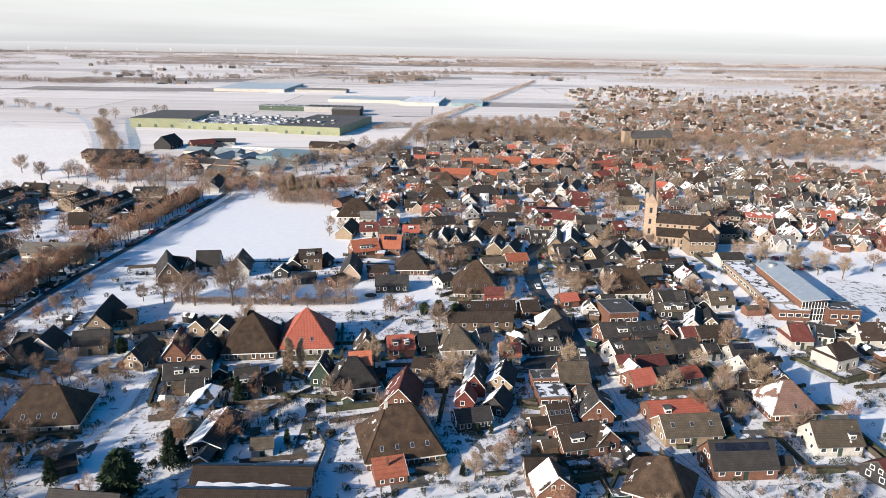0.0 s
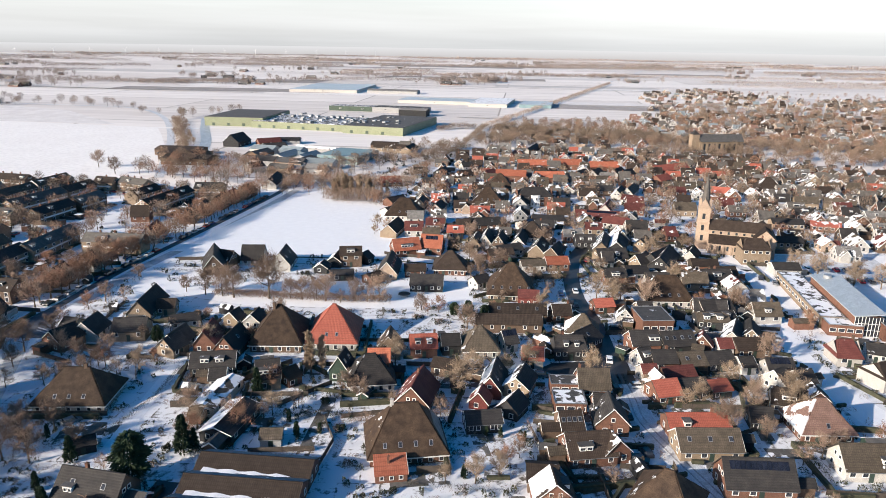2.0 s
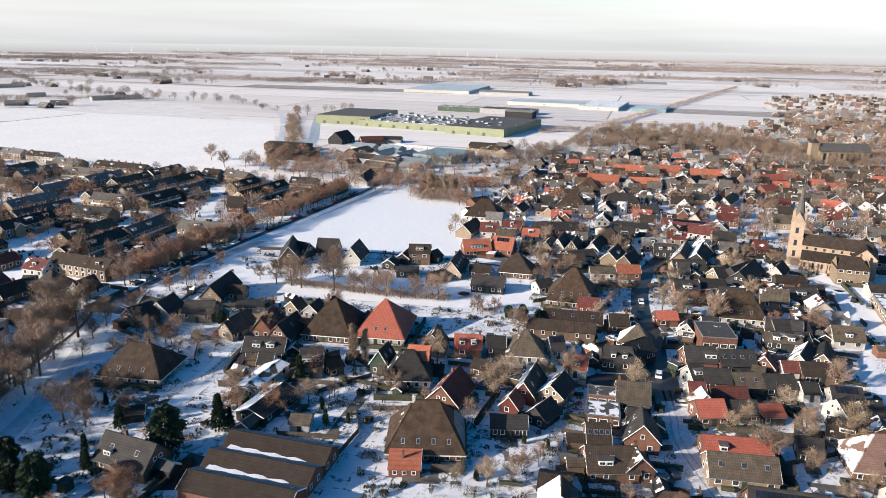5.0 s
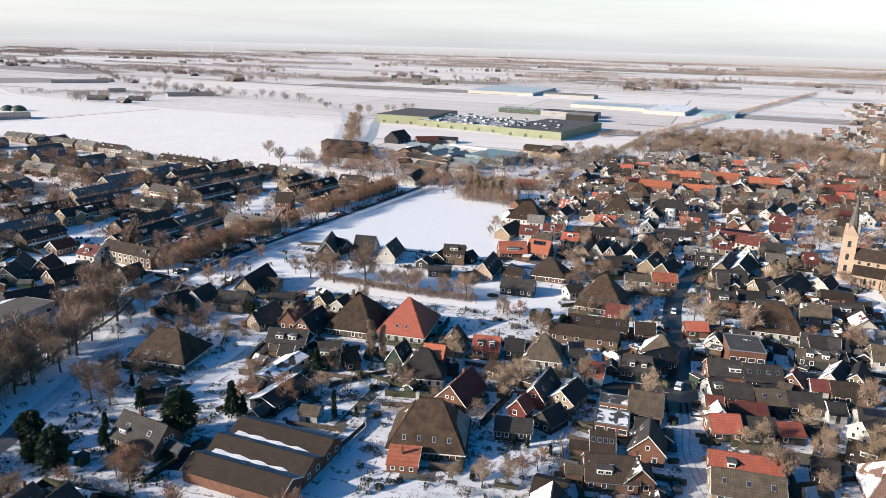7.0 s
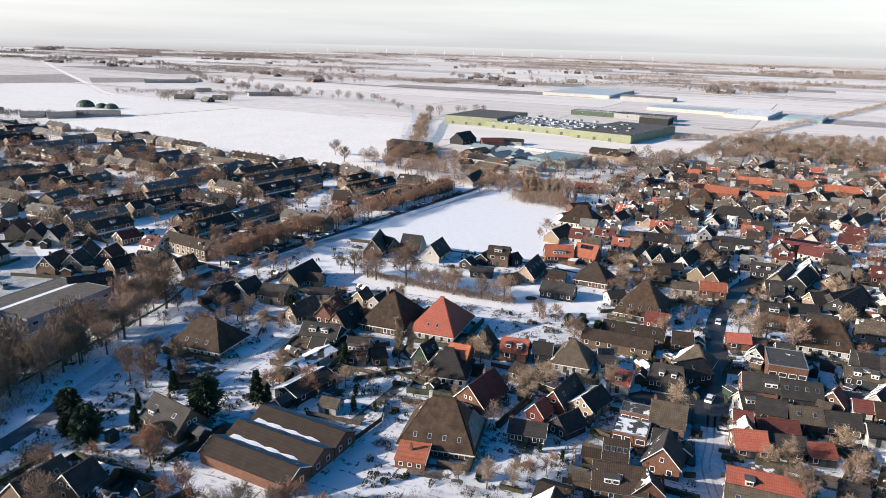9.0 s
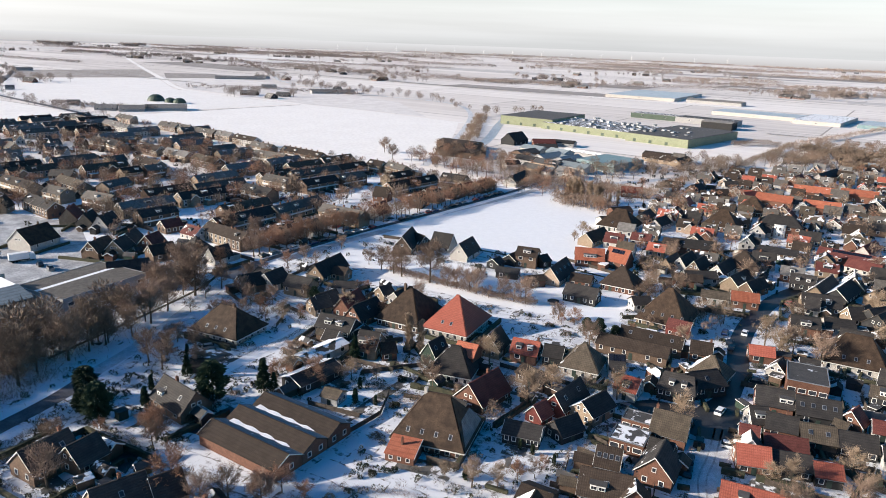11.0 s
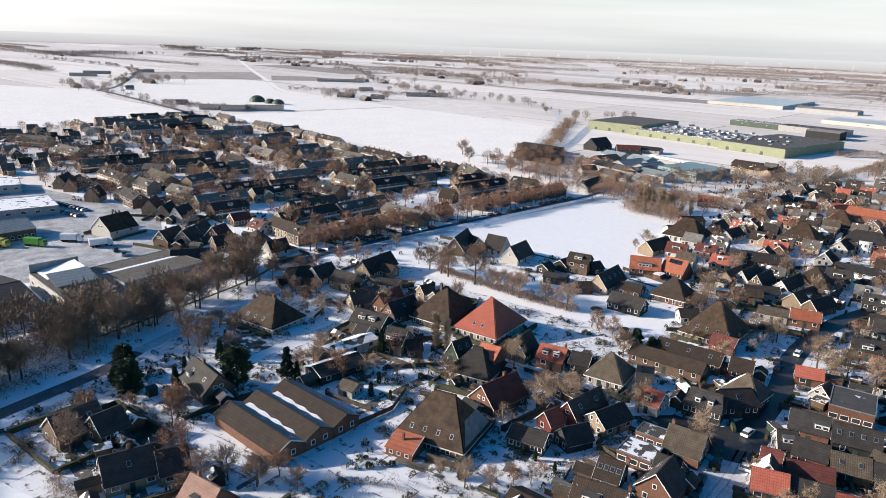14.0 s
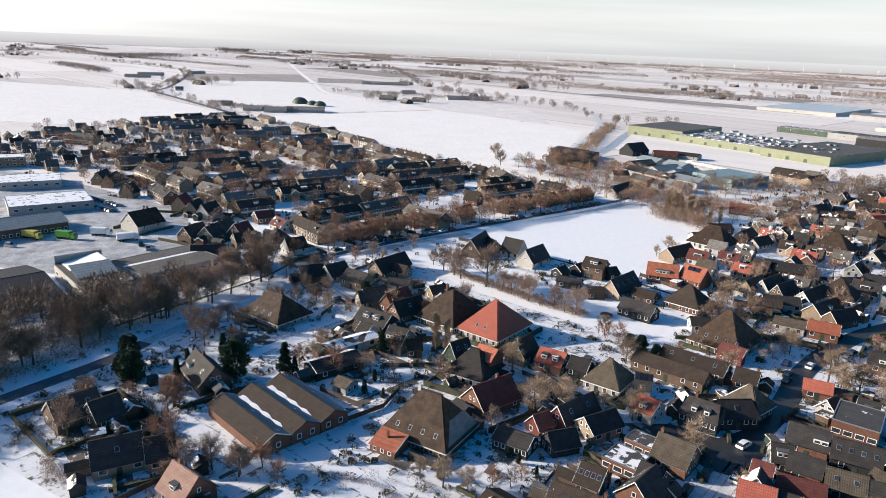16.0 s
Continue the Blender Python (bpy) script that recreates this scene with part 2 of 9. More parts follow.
def garden_ground():
    """Snow over garden plots of some metres, each with more or less bare earth and paving showing through."""
    m = bpy.data.materials.new("garden_snow")
    m.use_nodes = True
    n, l = m.node_tree.nodes, m.node_tree.links
    p = n["Principled BSDF"]
    p.inputs["Roughness"].default_value, p.inputs["Specular IOR Level"].default_value = 0.7, 0.3
    tc, turn = n.new("ShaderNodeTexCoord"), n.new("ShaderNodeMapping")
    turn.inputs["Rotation"].default_value = (0, 0, radians(9))
    l.new(tc.outputs["Object"], turn.inputs[0])
    plots = n.new("ShaderNodeTexBrick")
    for key, v in (("Scale", 1.0), ("Brick Width", 8.5), ("Row Height", 6.0), ("Mortar Size", 0.22), ("Mortar Smooth", 0.3)):
        plots.inputs[key].default_value = v
    plots.inputs["Color1"].default_value, plots.inputs["Color2"].default_value, plots.inputs["Mortar"].default_value = (0.0, 0.0, 0.0, 1), (1, 1, 1, 1), (0.2, 0.2, 0.2, 1)

    def noise_of(size, detail, rough=0.6):
        t = n.new("ShaderNodeTexNoise")
        t.inputs["Scale"].default_value, t.inputs["Detail"].default_value, t.inputs["Roughness"].default_value = size, detail, rough
        l.new(turn.outputs[0], t.inputs["Vector"])
        return t

    def calc(op, x, y):
        t = n.new("ShaderNodeMath")
        t.operation = op
        for sock, v in zip(t.inputs, (x, y)):
            if hasattr(v, "is_linked"):
                l.new(v, sock)
            else:
                sock.default_value = v
        return t.outputs[0]

    bend = n.new("ShaderNodeVectorMath")
    bend.operation = "MULTIPLY_ADD"
    bend.inputs[1].default_value = (1.6, 1.6, 0)
    l.new(noise_of(0.12, 2.0).outputs["Color"], bend.inputs[0])
    l.new(turn.outputs[0], bend.inputs[2])
    l.new(bend.outputs[0], plots.inputs["Vector"])
    patches, crumbs, tone = noise_of(0.42, 9.0, 0.68).outputs["Fac"], noise_of(3.2, 4.0).outputs["Fac"], noise_of(0.2, 3.0).outputs["Fac"]
    amount = calc("MULTIPLY_ADD", plots.outputs["Color"], -0.13)
    amount.node.inputs[2].default_value = 0.0
    edge = calc("ADD", calc("ADD", patches, amount), calc("MULTIPLY", plots.outputs["Fac"], 0.05))
    cover = n.new("ShaderNodeMapRange")
    cover.inputs[1].default_value, cover.inputs[2].default_value = 0.49, 0.60
    l.new(edge, cover.inputs[0])
    kinds = n.new("ShaderNodeMix")
    kinds.data_type = "RGBA"
    kinds.inputs[6].default_value, kinds.inputs[7].default_value = (0.055, 0.045, 0.035, 1), (0.17, 0.16, 0.15, 1)
    l.new(tone, kinds.inputs[0])
    trod = n.new("ShaderNodeMix")
    trod.data_type = "RGBA"
    trod.inputs[6].default_value, trod.inputs[7].default_value = (0.80, 0.81, 0.84, 1), (0.62, 0.63, 0.66, 1)
    l.new(crumbs, trod.inputs[0])
    out = n.new("ShaderNodeMix")
    out.data_type = "RGBA"
    l.new(cover.outputs[0], out.inputs[0])
    l.new(trod.outputs[2], out.inputs[6])
    l.new(kinds.outputs[2], out.inputs[7])
    l.new(out.outputs[2], p.inputs["Base Color"])
    bp = n.new("ShaderNodeBump")
    bp.inputs["Strength"].default_value, bp.inputs["Distance"].default_value = 0.6, 0.12
    l.new(calc("ADD", crumbs, patches), bp.inputs["Height"])
    l.new(bp.outputs[0], p.inputs["Normal"])
    return m


def polder_ground():
    """Open polder: long fields side by side, from clean snow to stubble showing through, with dark ditch lines and fine
    streaks. The warm tint of distant haze is painted into its snow.
    """
    m = bpy.data.materials.new("haze_warmed_polder")
    m.use_nodes = True
    n, l = m.node_tree.nodes, m.node_tree.links
    p = n["Principled BSDF"]
    p.inputs["Roughness"].default_value, p.inputs["Specular IOR Level"].default_value = 0.75, 0.2
    tc, turn, thin = n.new("ShaderNodeTexCoord"), n.new("ShaderNodeMapping"), n.new("ShaderNodeMapping")
    turn.inputs["Rotation"].default_value = (0, 0, radians(15))
    l.new(tc.outputs["Object"], turn.inputs[0])
    thin.inputs["Scale"].default_value = (0.0035, 0.055, 1)
    l.new(turn.outputs[0], thin.inputs[0])
    plots = n.new("ShaderNodeTexBrick")
    for key, v in (("Scale", 1.0), ("Brick Width", 430.0), ("Row Height", 150.0), ("Mortar Size", 1.3), ("Mortar Smooth", 0.2)):
        plots.inputs[key].default_value = v
    plots.inputs["Color1"].default_value, plots.inputs["Color2"].default_value, plots.inputs["Mortar"].default_value = (0, 0, 0, 1), (1, 1, 1, 1), (0.5, 0.5, 0.5, 1)
    l.new(turn.outputs[0], plots.inputs["Vector"])
    streak = n.new("ShaderNodeTexNoise")
    streak.inputs["Scale"].default_value, streak.inputs["Detail"].default_value, streak.inputs["Roughness"].default_value = 1.0, 6.0, 0.65
    l.new(thin.outputs[0], streak.inputs["Vector"])
    broad = n.new("ShaderNodeTexNoise")
    broad.inputs["Scale"].default_value, broad.inputs["Detail"].default_value = 0.006, 4.0
    l.new(turn.outputs[0], broad.inputs["Vector"])

    def calc(op, x, y):
        t = n.new("ShaderNodeMath")
        t.operation = op
        for sock, v in zip(t.inputs, (x, y)):
            if hasattr(v, "is_linked"):
                l.new(v, sock)
            else:
                sock.default_value = v
        return t.outputs[0]

    def blend(fac, x, y):
        t = n.new("ShaderNodeMix")
        t.data_type = "RGBA"
        l.new(fac, t.inputs[0])
        for sock, v in ((t.inputs[6], x), (t.inputs[7], y)):
            if hasattr(v, "is_linked"):
                l.new(v, sock)
            else:
                sock.default_value = (*v, 1)
        return t.outputs[2]

    bare = n.new("ShaderNodeMapRange")
    bare.inputs[1].default_value, bare.inputs[2].default_value, bare.inputs[3].default_value, bare.inputs[4].default_value = 0.52, 1.0, 0.0, 0.8
    l.new(calc("ADD", calc("MULTIPLY", plots.outputs["Color"], 0.32), calc("ADD", calc("MULTIPLY", streak.outputs["Fac"], 0.75), calc("MULTIPLY", broad.outputs["Fac"], 0.25))), bare.inputs[0])
    col = blend(bare.outputs[0], (0.83, 0.775, 0.735), (0.44, 0.385, 0.355))
    col = blend(calc("MULTIPLY", plots.outputs["Fac"], 0.7), col, (0.22, 0.19, 0.17))
    l.new(col, p.inputs["Base Color"])
    return m


GARDEN = garden_ground()
POLDER = polder_ground()


# ---- mesh building ----
class Geo:
    """A mesh in the making: corners, faces and a material slot for each face."""

    def __init__(self):
        self.v, self.f, self.m = [], [], []

    def face(self, pts, slot=0):
        k = len(self.v)
        self.v += [tuple(p) for p in pts]
        self.f.append(tuple(range(k, k + len(pts))))
        self.m.append(slot)

    def box(self, x0, x1, y0, y1, z0, z1, slot=0, turn=None):
        c = [Vector(p) for p in ((x0, y0, z0), (x1, y0, z0), (x1, y1, z0), (x0, y1, z0), (x0, y0, z1), (x1, y0, z1), (x1, y1, z1), (x0, y1, z1))]
        if turn:
            c = [turn @ p for p in c]
        k = len(self.v)
        self.v += [tuple(p) for p in c]
        for q in ((3, 2, 1, 0), (4, 5, 6, 7), (0, 1, 5, 4), (1, 2, 6, 5), (2, 3, 7, 6), (3, 0, 4, 7)):
            self.f.append(tuple(k + i for i in q))
            self.m.append(slot)
        return self

    def slab(self, pts, thick, slot=0):
        """A flat panel with a thickness, laid outwards of its corners' plane."""
        p = [Vector(q) for q in pts]
        n = (p[1] - p[0]).cross(p[2] - p[0]).normalized() * thick
        k, c = len(self.v), len(p)
        self.v += [tuple(q) for q in p] + [tuple(q + n) for q in p]
        self.f.append(tuple(reversed(range(k, k + c))))
        self.f.append(tuple(range(k + c, k + 2 * c)))
        for i in range(c):
            j = (i + 1) % c
            self.f.append((k + i, k + j, k + c + j, k + c + i))
        self.m += [slot] * (c + 2)
        return self

    def tube(self, a, b, ra, rb, sides=5, slot=0):
        a, b = Vector(a), Vector(b)
        d = (b - a).normalized()
        u = d.cross((0, 0, 1) if abs(d.z) < 0.9 else (1, 0, 0)).normalized()
        w = d.cross(u)
        k = len(self.v)
        for c, r in ((a, ra), (b, rb)):
            for i in range(sides):
                t = 2 * math.pi * i / sides
                self.v.append(tuple(c + (u * math.cos(t) + w * math.sin(t)) * r))
        for i in range(sides):
            j = (i + 1) % sides
            self.f.append((k + i, k + j, k + sides + j, k + sides + i))
            self.m.append(slot)
        self.f.append(tuple(range(k + sides, k + 2 * sides)))
        self.m.append(slot)
        return self

    def mesh(self, name, mats):
        me = bpy.data.meshes.new(name)
        me.from_pydata(self.v, [], self.f)
        for m in mats:
            me.materials.append(m)
        if len(mats) > 1:
            me.polygons.foreach_set("material_index", self.m)
        me.validate()
        return me


def part(name, geo, mats, parent, label="", m=None):
    """One mesh object under a thing or a part. geo may be a Geo or a ready mesh."""
    if not isinstance(mats, (list, tuple)):
        mats = [mats]
    ob = new(name, geo.mesh(name, mats) if isinstance(geo, Geo) else geo)
    ob.parent = parent
    if m is not None:
        ob.matrix_basis = m
    if label:
        ob["label"] = label
    return ob


def thing(name, x, y, turn, label, category, group="", z=0.0):
    ob = new(name)
    ob.empty_display_size = 0.5
    ob.matrix_basis = pose(x, y, z, 0, 0, turn)
    return tagged(ob, label, category, group)


PANES = {}
WATCH = Vector((20, -120, 0))


def close_by(x, y, d):
    return (x - WATCH.x) ** 2 + (y - WATCH.y) ** 2 < d * d


def window(parent, w, h, m, far=False, trim=None):
    """A window in the wall: a frame round its pane. m: its middle, +y out of the wall. None goes into a wall that is turned away from the whole flight."""
    top = parent.parent or parent
    out = top.matrix_basis.to_3x3() @ (m.to_3x3() @ Vector((0, 1, 0)))
    seat = top.matrix_basis @ m.translation
    if all((u - seat.x) * out.x + (v - seat.y) * out.y < 8 for u, v in ((-24, -132), (25, -136), (75, -120))):
        return None
    trim = trim or TRIM
    far = far or not close_by(top.matrix_basis.translation.x, top.matrix_basis.translation.y, 142)
    key = (round(w, 1), round(h, 1), far, trim.name)
    if key not in PANES:
        t, a, b = min(0.12, w * 0.16), w / 2, h / 2
        f = Geo()
        f.v = [(s * a, y, u * b) for y in (-0.05, 0.08) for s, u in ((-1, -1), (1, -1), (1, 1), (-1, 1))]
        f.v += [(s * (a - t), 0.08, u * (b - t)) for s, u in ((-1, -1), (1, -1), (1, 1), (-1, 1))]
        f.v += [(s * (a - t), 0.02, u * (b - t)) for s, u in ((-1, -1), (1, -1), (1, 1), (-1, 1))]
        for i in range(4):
            j = (i + 1) % 4
            f.f += [(i, 4 + i, 4 + j, j), (4 + i, 8 + i, 8 + j, 4 + j), (8 + i, 12 + i, 12 + j, 8 + j)]
            f.m += [0, 0, 0]
        if far:
            f.f.append((15, 14, 13, 12))
            f.m.append(1)
            PANES[key] = (f.mesh("window", [trim, GLASS]), None)
        else:
            n = 2 if w > 0.9 else 1
            g = Geo().box(-(a - t) / n + 0.03, (a - t) / n - 0.03, -0.01, 0.03, -b + t, b - t)
            PANES[key] = (f.mesh("window", [trim]), (n, (a - t) / n, g.mesh("pane", [GLASS])))
    frame_mesh, panes = PANES[key]
    ob = part("window", frame_mesh, None, parent, m=m)
    if panes:
        n, half, me = panes
        for i in range(n):
            part("pane", me, None, ob, m=pose((2 * i - n + 1) * half, 0, 0))
    return ob


def on_wall(x, y, z, side):
    """The pose of something in a wall that looks to side: 'f' -y, 'b' +y, 'l' -x, 'r' +x."""
    return pose(x, y, z, 0, 0, {"f": 180, "b": 0, "l": 90, "r": -90}[side])


def chimney(parent, x, y, z0, z1, s=0.6, kind="brick"):
    g = Geo().box(x - s / 2, x + s / 2, y - s / 2, y + s / 2, z0, z1)
    g.box(x - s / 2 - 0.06, x + s / 2 + 0.06, y - s / 2 - 0.06, y + s / 2 + 0.06, z1 + 0.002, z1 + 0.12)
    g.tube((x, y, z1 + 0.12), (x, y, z1 + 0.42), 0.12, 0.1, 6)
    part("chimney", g, wall_mat(kind), parent)


def dormer(parent, x, side, w, e, rise, half, at, roofkind, far=False, frontcol=None):
    """A flat-topped dormer on a slope. side -1: the -y slope, 1: the +y slope; at: its sill height."""
    s = side
    y_out = s * (half - (at - e) / rise * half)
    top = at + 1.25
    y_in = s * max(0.1, half - (top - e) / rise * half)
    g = Geo()
    lo, hi = (y_out, y_in) if y_out < y_in else (y_in, y_out)
    g.box(x - w / 2, x + w / 2, lo, hi, at - 0.15, top, 0)
    lo2, hi2 = (lo - 0.22, hi) if s < 0 else (lo, hi + 0.22)
    g.box(x - w / 2 - 0.2, x + w / 2 + 0.2, lo2, hi2, top + 0.002, top + 0.16, 1)
    d = part("dormer", g, [frontcol or TRIM, roof_mat("felt", 0.3)], parent)
    n = 1 if w < 1.7 else max(2, round(w / 1.3))
    for i in range(n):
        c = x - w / 2 + (i + 0.5) * w / n
        window(d, w / n - 0.2, 0.85, on_wall(c, y_out + s * 0.03, at + 0.55, "f" if s < 0 else "b"), far)


HOUSES = []


def gable(x, y, turn, length, width, ridge, eave, roof="dark", wall="brick", snow=(0.0, 0.0), dorm=(), stack=(), lights=2, far=False,
          trim=True, label="", category="house", name="house", group="", front="", sky=0, solar=0, hip=0.0, back=""):
    """A house with a ridge along its own x. snow: how much lies on the -y and the +y slope; dorm: (x, side, width); stack: chimney places along
    the ridge; lights: windows along each long wall; sky: roof lights on the -y slope; solar: panels on the -y slope; hip: how far the ridge ends are clipped; back: another roofing on the +y slope."""
    words = {"panel": "solar panel covered", "dark": "dark tiled", "brown": "brown tiled", "tile": "grey brown tiled", "zinc": "blue grey metal", "pink": "faded pinkish tiled", "slate": "slate grey tiled", "grey": "weathered grey tiled", "red": "red tiled", "orange": "orange tiled", "maroon": "dark red tiled", "thatch": "thatched", "felt": "felt covered"}
    ww = {"brick": "red brick", "brown": "brown brick", "yellow": "yellow brick", "sandy": "sandy brick", "white": "white plastered", "black": "black timber", "green": "green timber", "redwood": "red timber", "grey": "grey rendered"}
    tail = " under snow" if max(snow) > 0.5 else ""
    if category == "house":
        width, ridge, eave = width * 0.93, ridge * 0.93, eave * 0.95
    if category in ("house", "barn") and close_by(x, y, 330):
        HOUSES.append((x, y, turn, length, width, wall))
    h = thing(name, x, y, turn, label or f"{ww[wall]} {category} with {words[roof]} roof{tail}", category, group)
    L, W, rise = length / 2, width / 2, ridge - eave
    g = Geo()
    for s in (-1, 1):
        g.face([(s * L, -W * s, -0.3), (s * L, W * s, -0.3), (s * L, W * s, eave), (s * L, 0, ridge - 0.12), (s * L, -W * s, eave)])
        g.face([(-L * s, s * W, -0.3), (-L * s, s * W, eave), (L * s, s * W, eave), (L * s, s * W, -0.3)][::-1] if s < 0 else [(L, W, -0.3), (-L, W, -0.3), (-L, W, eave), (L, W, eave)])
    part("wall", g, wall_mat(wall), h)
    o, ov = 0.3, 0.35
    k = rise / W
    g = Geo()
    hx = hip * length / 2
    for s, slot in ((-1, 0), (1, 1)):
        lo = (W + ov)
        zl = eave - ov * k
        q = [(-L - o, s * lo, zl), (L + o, s * lo, zl), (L + o - hx, 0, ridge), (-L - o + hx, 0, ridge)]
        g.slab(q if s < 0 else q[::-1], 0.16, slot)
    if hip:
        for s in (-1, 1):
            q = [(s * (L + o), -s * (W + ov), eave - ov * k), (s * (L + o), s * (W + ov), eave - ov * k), (s * (L + o - hx), 0, ridge)]
            g.slab(q, 0.16, 0)
    g.box(-L - o + hx, L + o - hx, -0.14, 0.14, ridge + 0.05, ridge + 0.24, 0)
    part("roof", g, [roof_mat(roof, snow[0]), roof_mat(back or roof, snow[1])], h)
    if trim and not hip and close_by(x, y, 300):
        for s in (-1, 1):
            g = Geo()
            for t in (-1, 1):
                q = [(s * (L + o + 0.02), t * (W + ov + 0.03), eave - ov * k - 0.06), (s * (L + o + 0.02), 0, ridge - 0.06), (s * (L + o + 0.02), 0, ridge + 0.2), (s * (L + o + 0.02), t * (W + ov + 0.03), eave - ov * k + 0.18)]
                g.slab(q if s * t > 0 else q[::-1], 0.06 )
            part("bargeboard", g, TRIM if int(abs(x * 5.3 + y * 2.9)) % 5 < 2 or "white" in label else FENCE, h)
    if not far and close_by(x, y, 150):
        for t in (-1, 1):
            part("gutter", Geo().box(-L, L, t * (W + ov) - 0.06, t * (W + ov) + 0.06, eave - ov * k - 0.14, eave - ov * k - 0.01), METAL, h)
    nf = lights
    odd = int(abs(x * 3.1 + y * 1.7))
    wh = 1.35 if eave > 2.3 else max(0.7, eave - 1.0)
    for t, side in ((-1, "f"), (1, "b")):
        for i in range(nf):
            c = -L + (i + 0.5) * length / nf
            if side == "f" and i == nf // 2 and not far:
                part("door", Geo().box(c - 0.5, c + 0.5, -0.04, 0.06, -1.0, 1.05), DARKTRIM, h, m=on_wall(c, t * W, 1.02, side))
            else:
                window(h, min(1.1 + 0.25 * (odd % 3), length / nf - 0.6), wh, on_wall(c + 0.2 * (odd % 3 - 1), t * (W + 0.01), max(0.9, eave - 1.0) if eave < 3.4 else 1.5, side), far)
            if eave > 4.4:
                window(h, min(1.6, length / nf - 0.6), 1.2, on_wall(c, t * (W + 0.01), eave - 1.0, side), far)
    for s, side in ((-1, "l"), (1, "r")):
        if hip:
            break
        for c in () if not close_by(x, y, 250) else ((-W * 0.45, W * 0.45) if odd % 3 else (W * 0.2,)):
            window(h, 1.1, 1.3, on_wall(s * (L + 0.01), c, 1.5 if eave > 2.2 else 1.2, side), far)
        if ridge > 5:
            zt = eave + rise * 0.28
            for c in ((-0.75, 0.75), (0,), (-0.9, 0.9), ())[odd % 4]:
                window(h, 0.8 + 0.1 * (odd % 5), 0.9 + 0.1 * (odd % 3), on_wall(s * (L + 0.01), c, zt, side), far)
    for q in dorm:
        dormer(h, q[0], q[1], q[2], eave, rise, W, eave + 0.75 if rise > 2.4 else eave + 0.35, roof, far)
    for q in stack:
        chimney(h, q, 0.25, ridge - 0.6, ridge + 1.0, 0.6, "brick" if wall != "white" else "brown")
    ang = math.degrees(math.atan2(rise, W))
    for i in range(sky):
        c = -L + (i + 0.5) * length / sky
        m = pose(c, -W * 0.5, eave + rise * 0.5 + 0.2, ang, 0, 0)
        g = Geo().box(-0.45, 0.45, -0.6, 0.6, 0, 0.08, 0).box(-0.36, 0.36, -0.5, 0.5, 0.081, 0.1, 1)
        part("roof_light", g, [METAL, GLASS], h, m=m)
    for i in range(solar):
        c = (i - (solar - 1) / 2) * 1.05
        m = pose(c, -W * 0.27, eave + rise * 0.73 + 0.22, ang, 0, 0)
        part("solar_panel", Geo().box(-0.49, 0.49, -0.85, 0.85, 0.02, 0.07), SOLAR, h, m=m)
    return h


def stolp(x, y, turn, width, depth, ridge, top, eave, roof="thatch", wall="white", snow=(0, 0, 0, 0), label="", stack=None, sky=4, tiles=""):
    """A farmhouse under one pyramid roof. top: length of the short ridge; snow on the -y, +x, +y and -x slopes."""
    h = thing("farmhouse", x, y, turn, label, "farmhouse", "pyramid roofed farmhouses")
    L, D = width / 2, depth / 2
    i = 0.45
    part("wall", Geo().box(-L + i, L - i, -D + i, D - i, -0.3, eave + 0.25), wall_mat(wall), h)
    g = Geo()
    e = [(-L, -D, eave), (L, -D, eave), (L, D, eave), (-L, D, eave)]
    a, b = (-top / 2, 0, ridge), (top / 2, 0, ridge)
    g.slab([e[0], e[1], b, a], 0.3, 0)
    g.slab([e[1], e[2], b], 0.3, 1)
    g.slab([e[2], e[3], a, b], 0.3, 2)
    g.slab([e[3], e[0], a], 0.3, 3)
    g.box(-top / 2 - 0.2, top / 2 + 0.2, -0.25, 0.25, ridge + 0.1, ridge + 0.45, 0)
    part("roof", g, [roof_mat(roof, s) for s in snow], h)
    g = Geo()
    for s in (-1, 1):
        g.box(-L, L, s * D - 0.08 + s * 0.1, s * D + 0.08 + s * 0.1, eave - 0.22, eave - 0.02)
        g.box(s * L - 0.08 + s * 0.1, s * L + 0.08 + s * 0.1, -D - 0.1, D + 0.1, eave - 0.22, eave - 0.02)
    part("eaves_board", g, TRIM, h)
    if stack:
        chimney(h, stack[0], stack[1], ridge - 2.0, ridge + 1.2, 0.7, stack[2] if len(stack) > 2 else "white")
    for t, side in ((-1, "f"), (1, "b")):
        n = max(3, round(width / 2.6))
        for k in range(n):
            c = -L + i + (k + 0.5) * (width - 2 * i) / n
            if k == n // 3:
                part("door", Geo().box(-0.55, 0.55, -0.04, 0.06, -1.0, 1.0), DARKTRIM, h, m=on_wall(c, t * (D - i), 1.02, side))
            else:
                window(h, 1.1, min(1.5, eave - 0.6), on_wall(c, t * (D - i + 0.01), eave * 0.55, side))
    for s, side in ((-1, "l"), (1, "r")):
        n = max(3, round(depth / 2.8))
        for k in range(n):
            c = -D + i + (k + 0.5) * (depth - 2 * i) / n
            window(h, 1.1, min(1.5, eave - 0.6), on_wall(s * (L - i + 0.01), c, eave * 0.55, side))
    ang = math.degrees(math.atan2(ridge - eave, D))
    for k in range(sky):
        c = (k - (sky - 1) / 2) * width * 0.19
        f = 0.22
        m = pose(c, -D * (1 - f), eave + (ridge - eave) * f + 0.34, ang, 0, 0)
        part("roof_light", Geo().box(-0.4, 0.4, -0.6, 0.6, 0, 0.1, 0).box(-0.3, 0.3, -0.5, 0.5, 0.101, 0.12, 1), [METAL, GLASS], h, m=m)
    return h


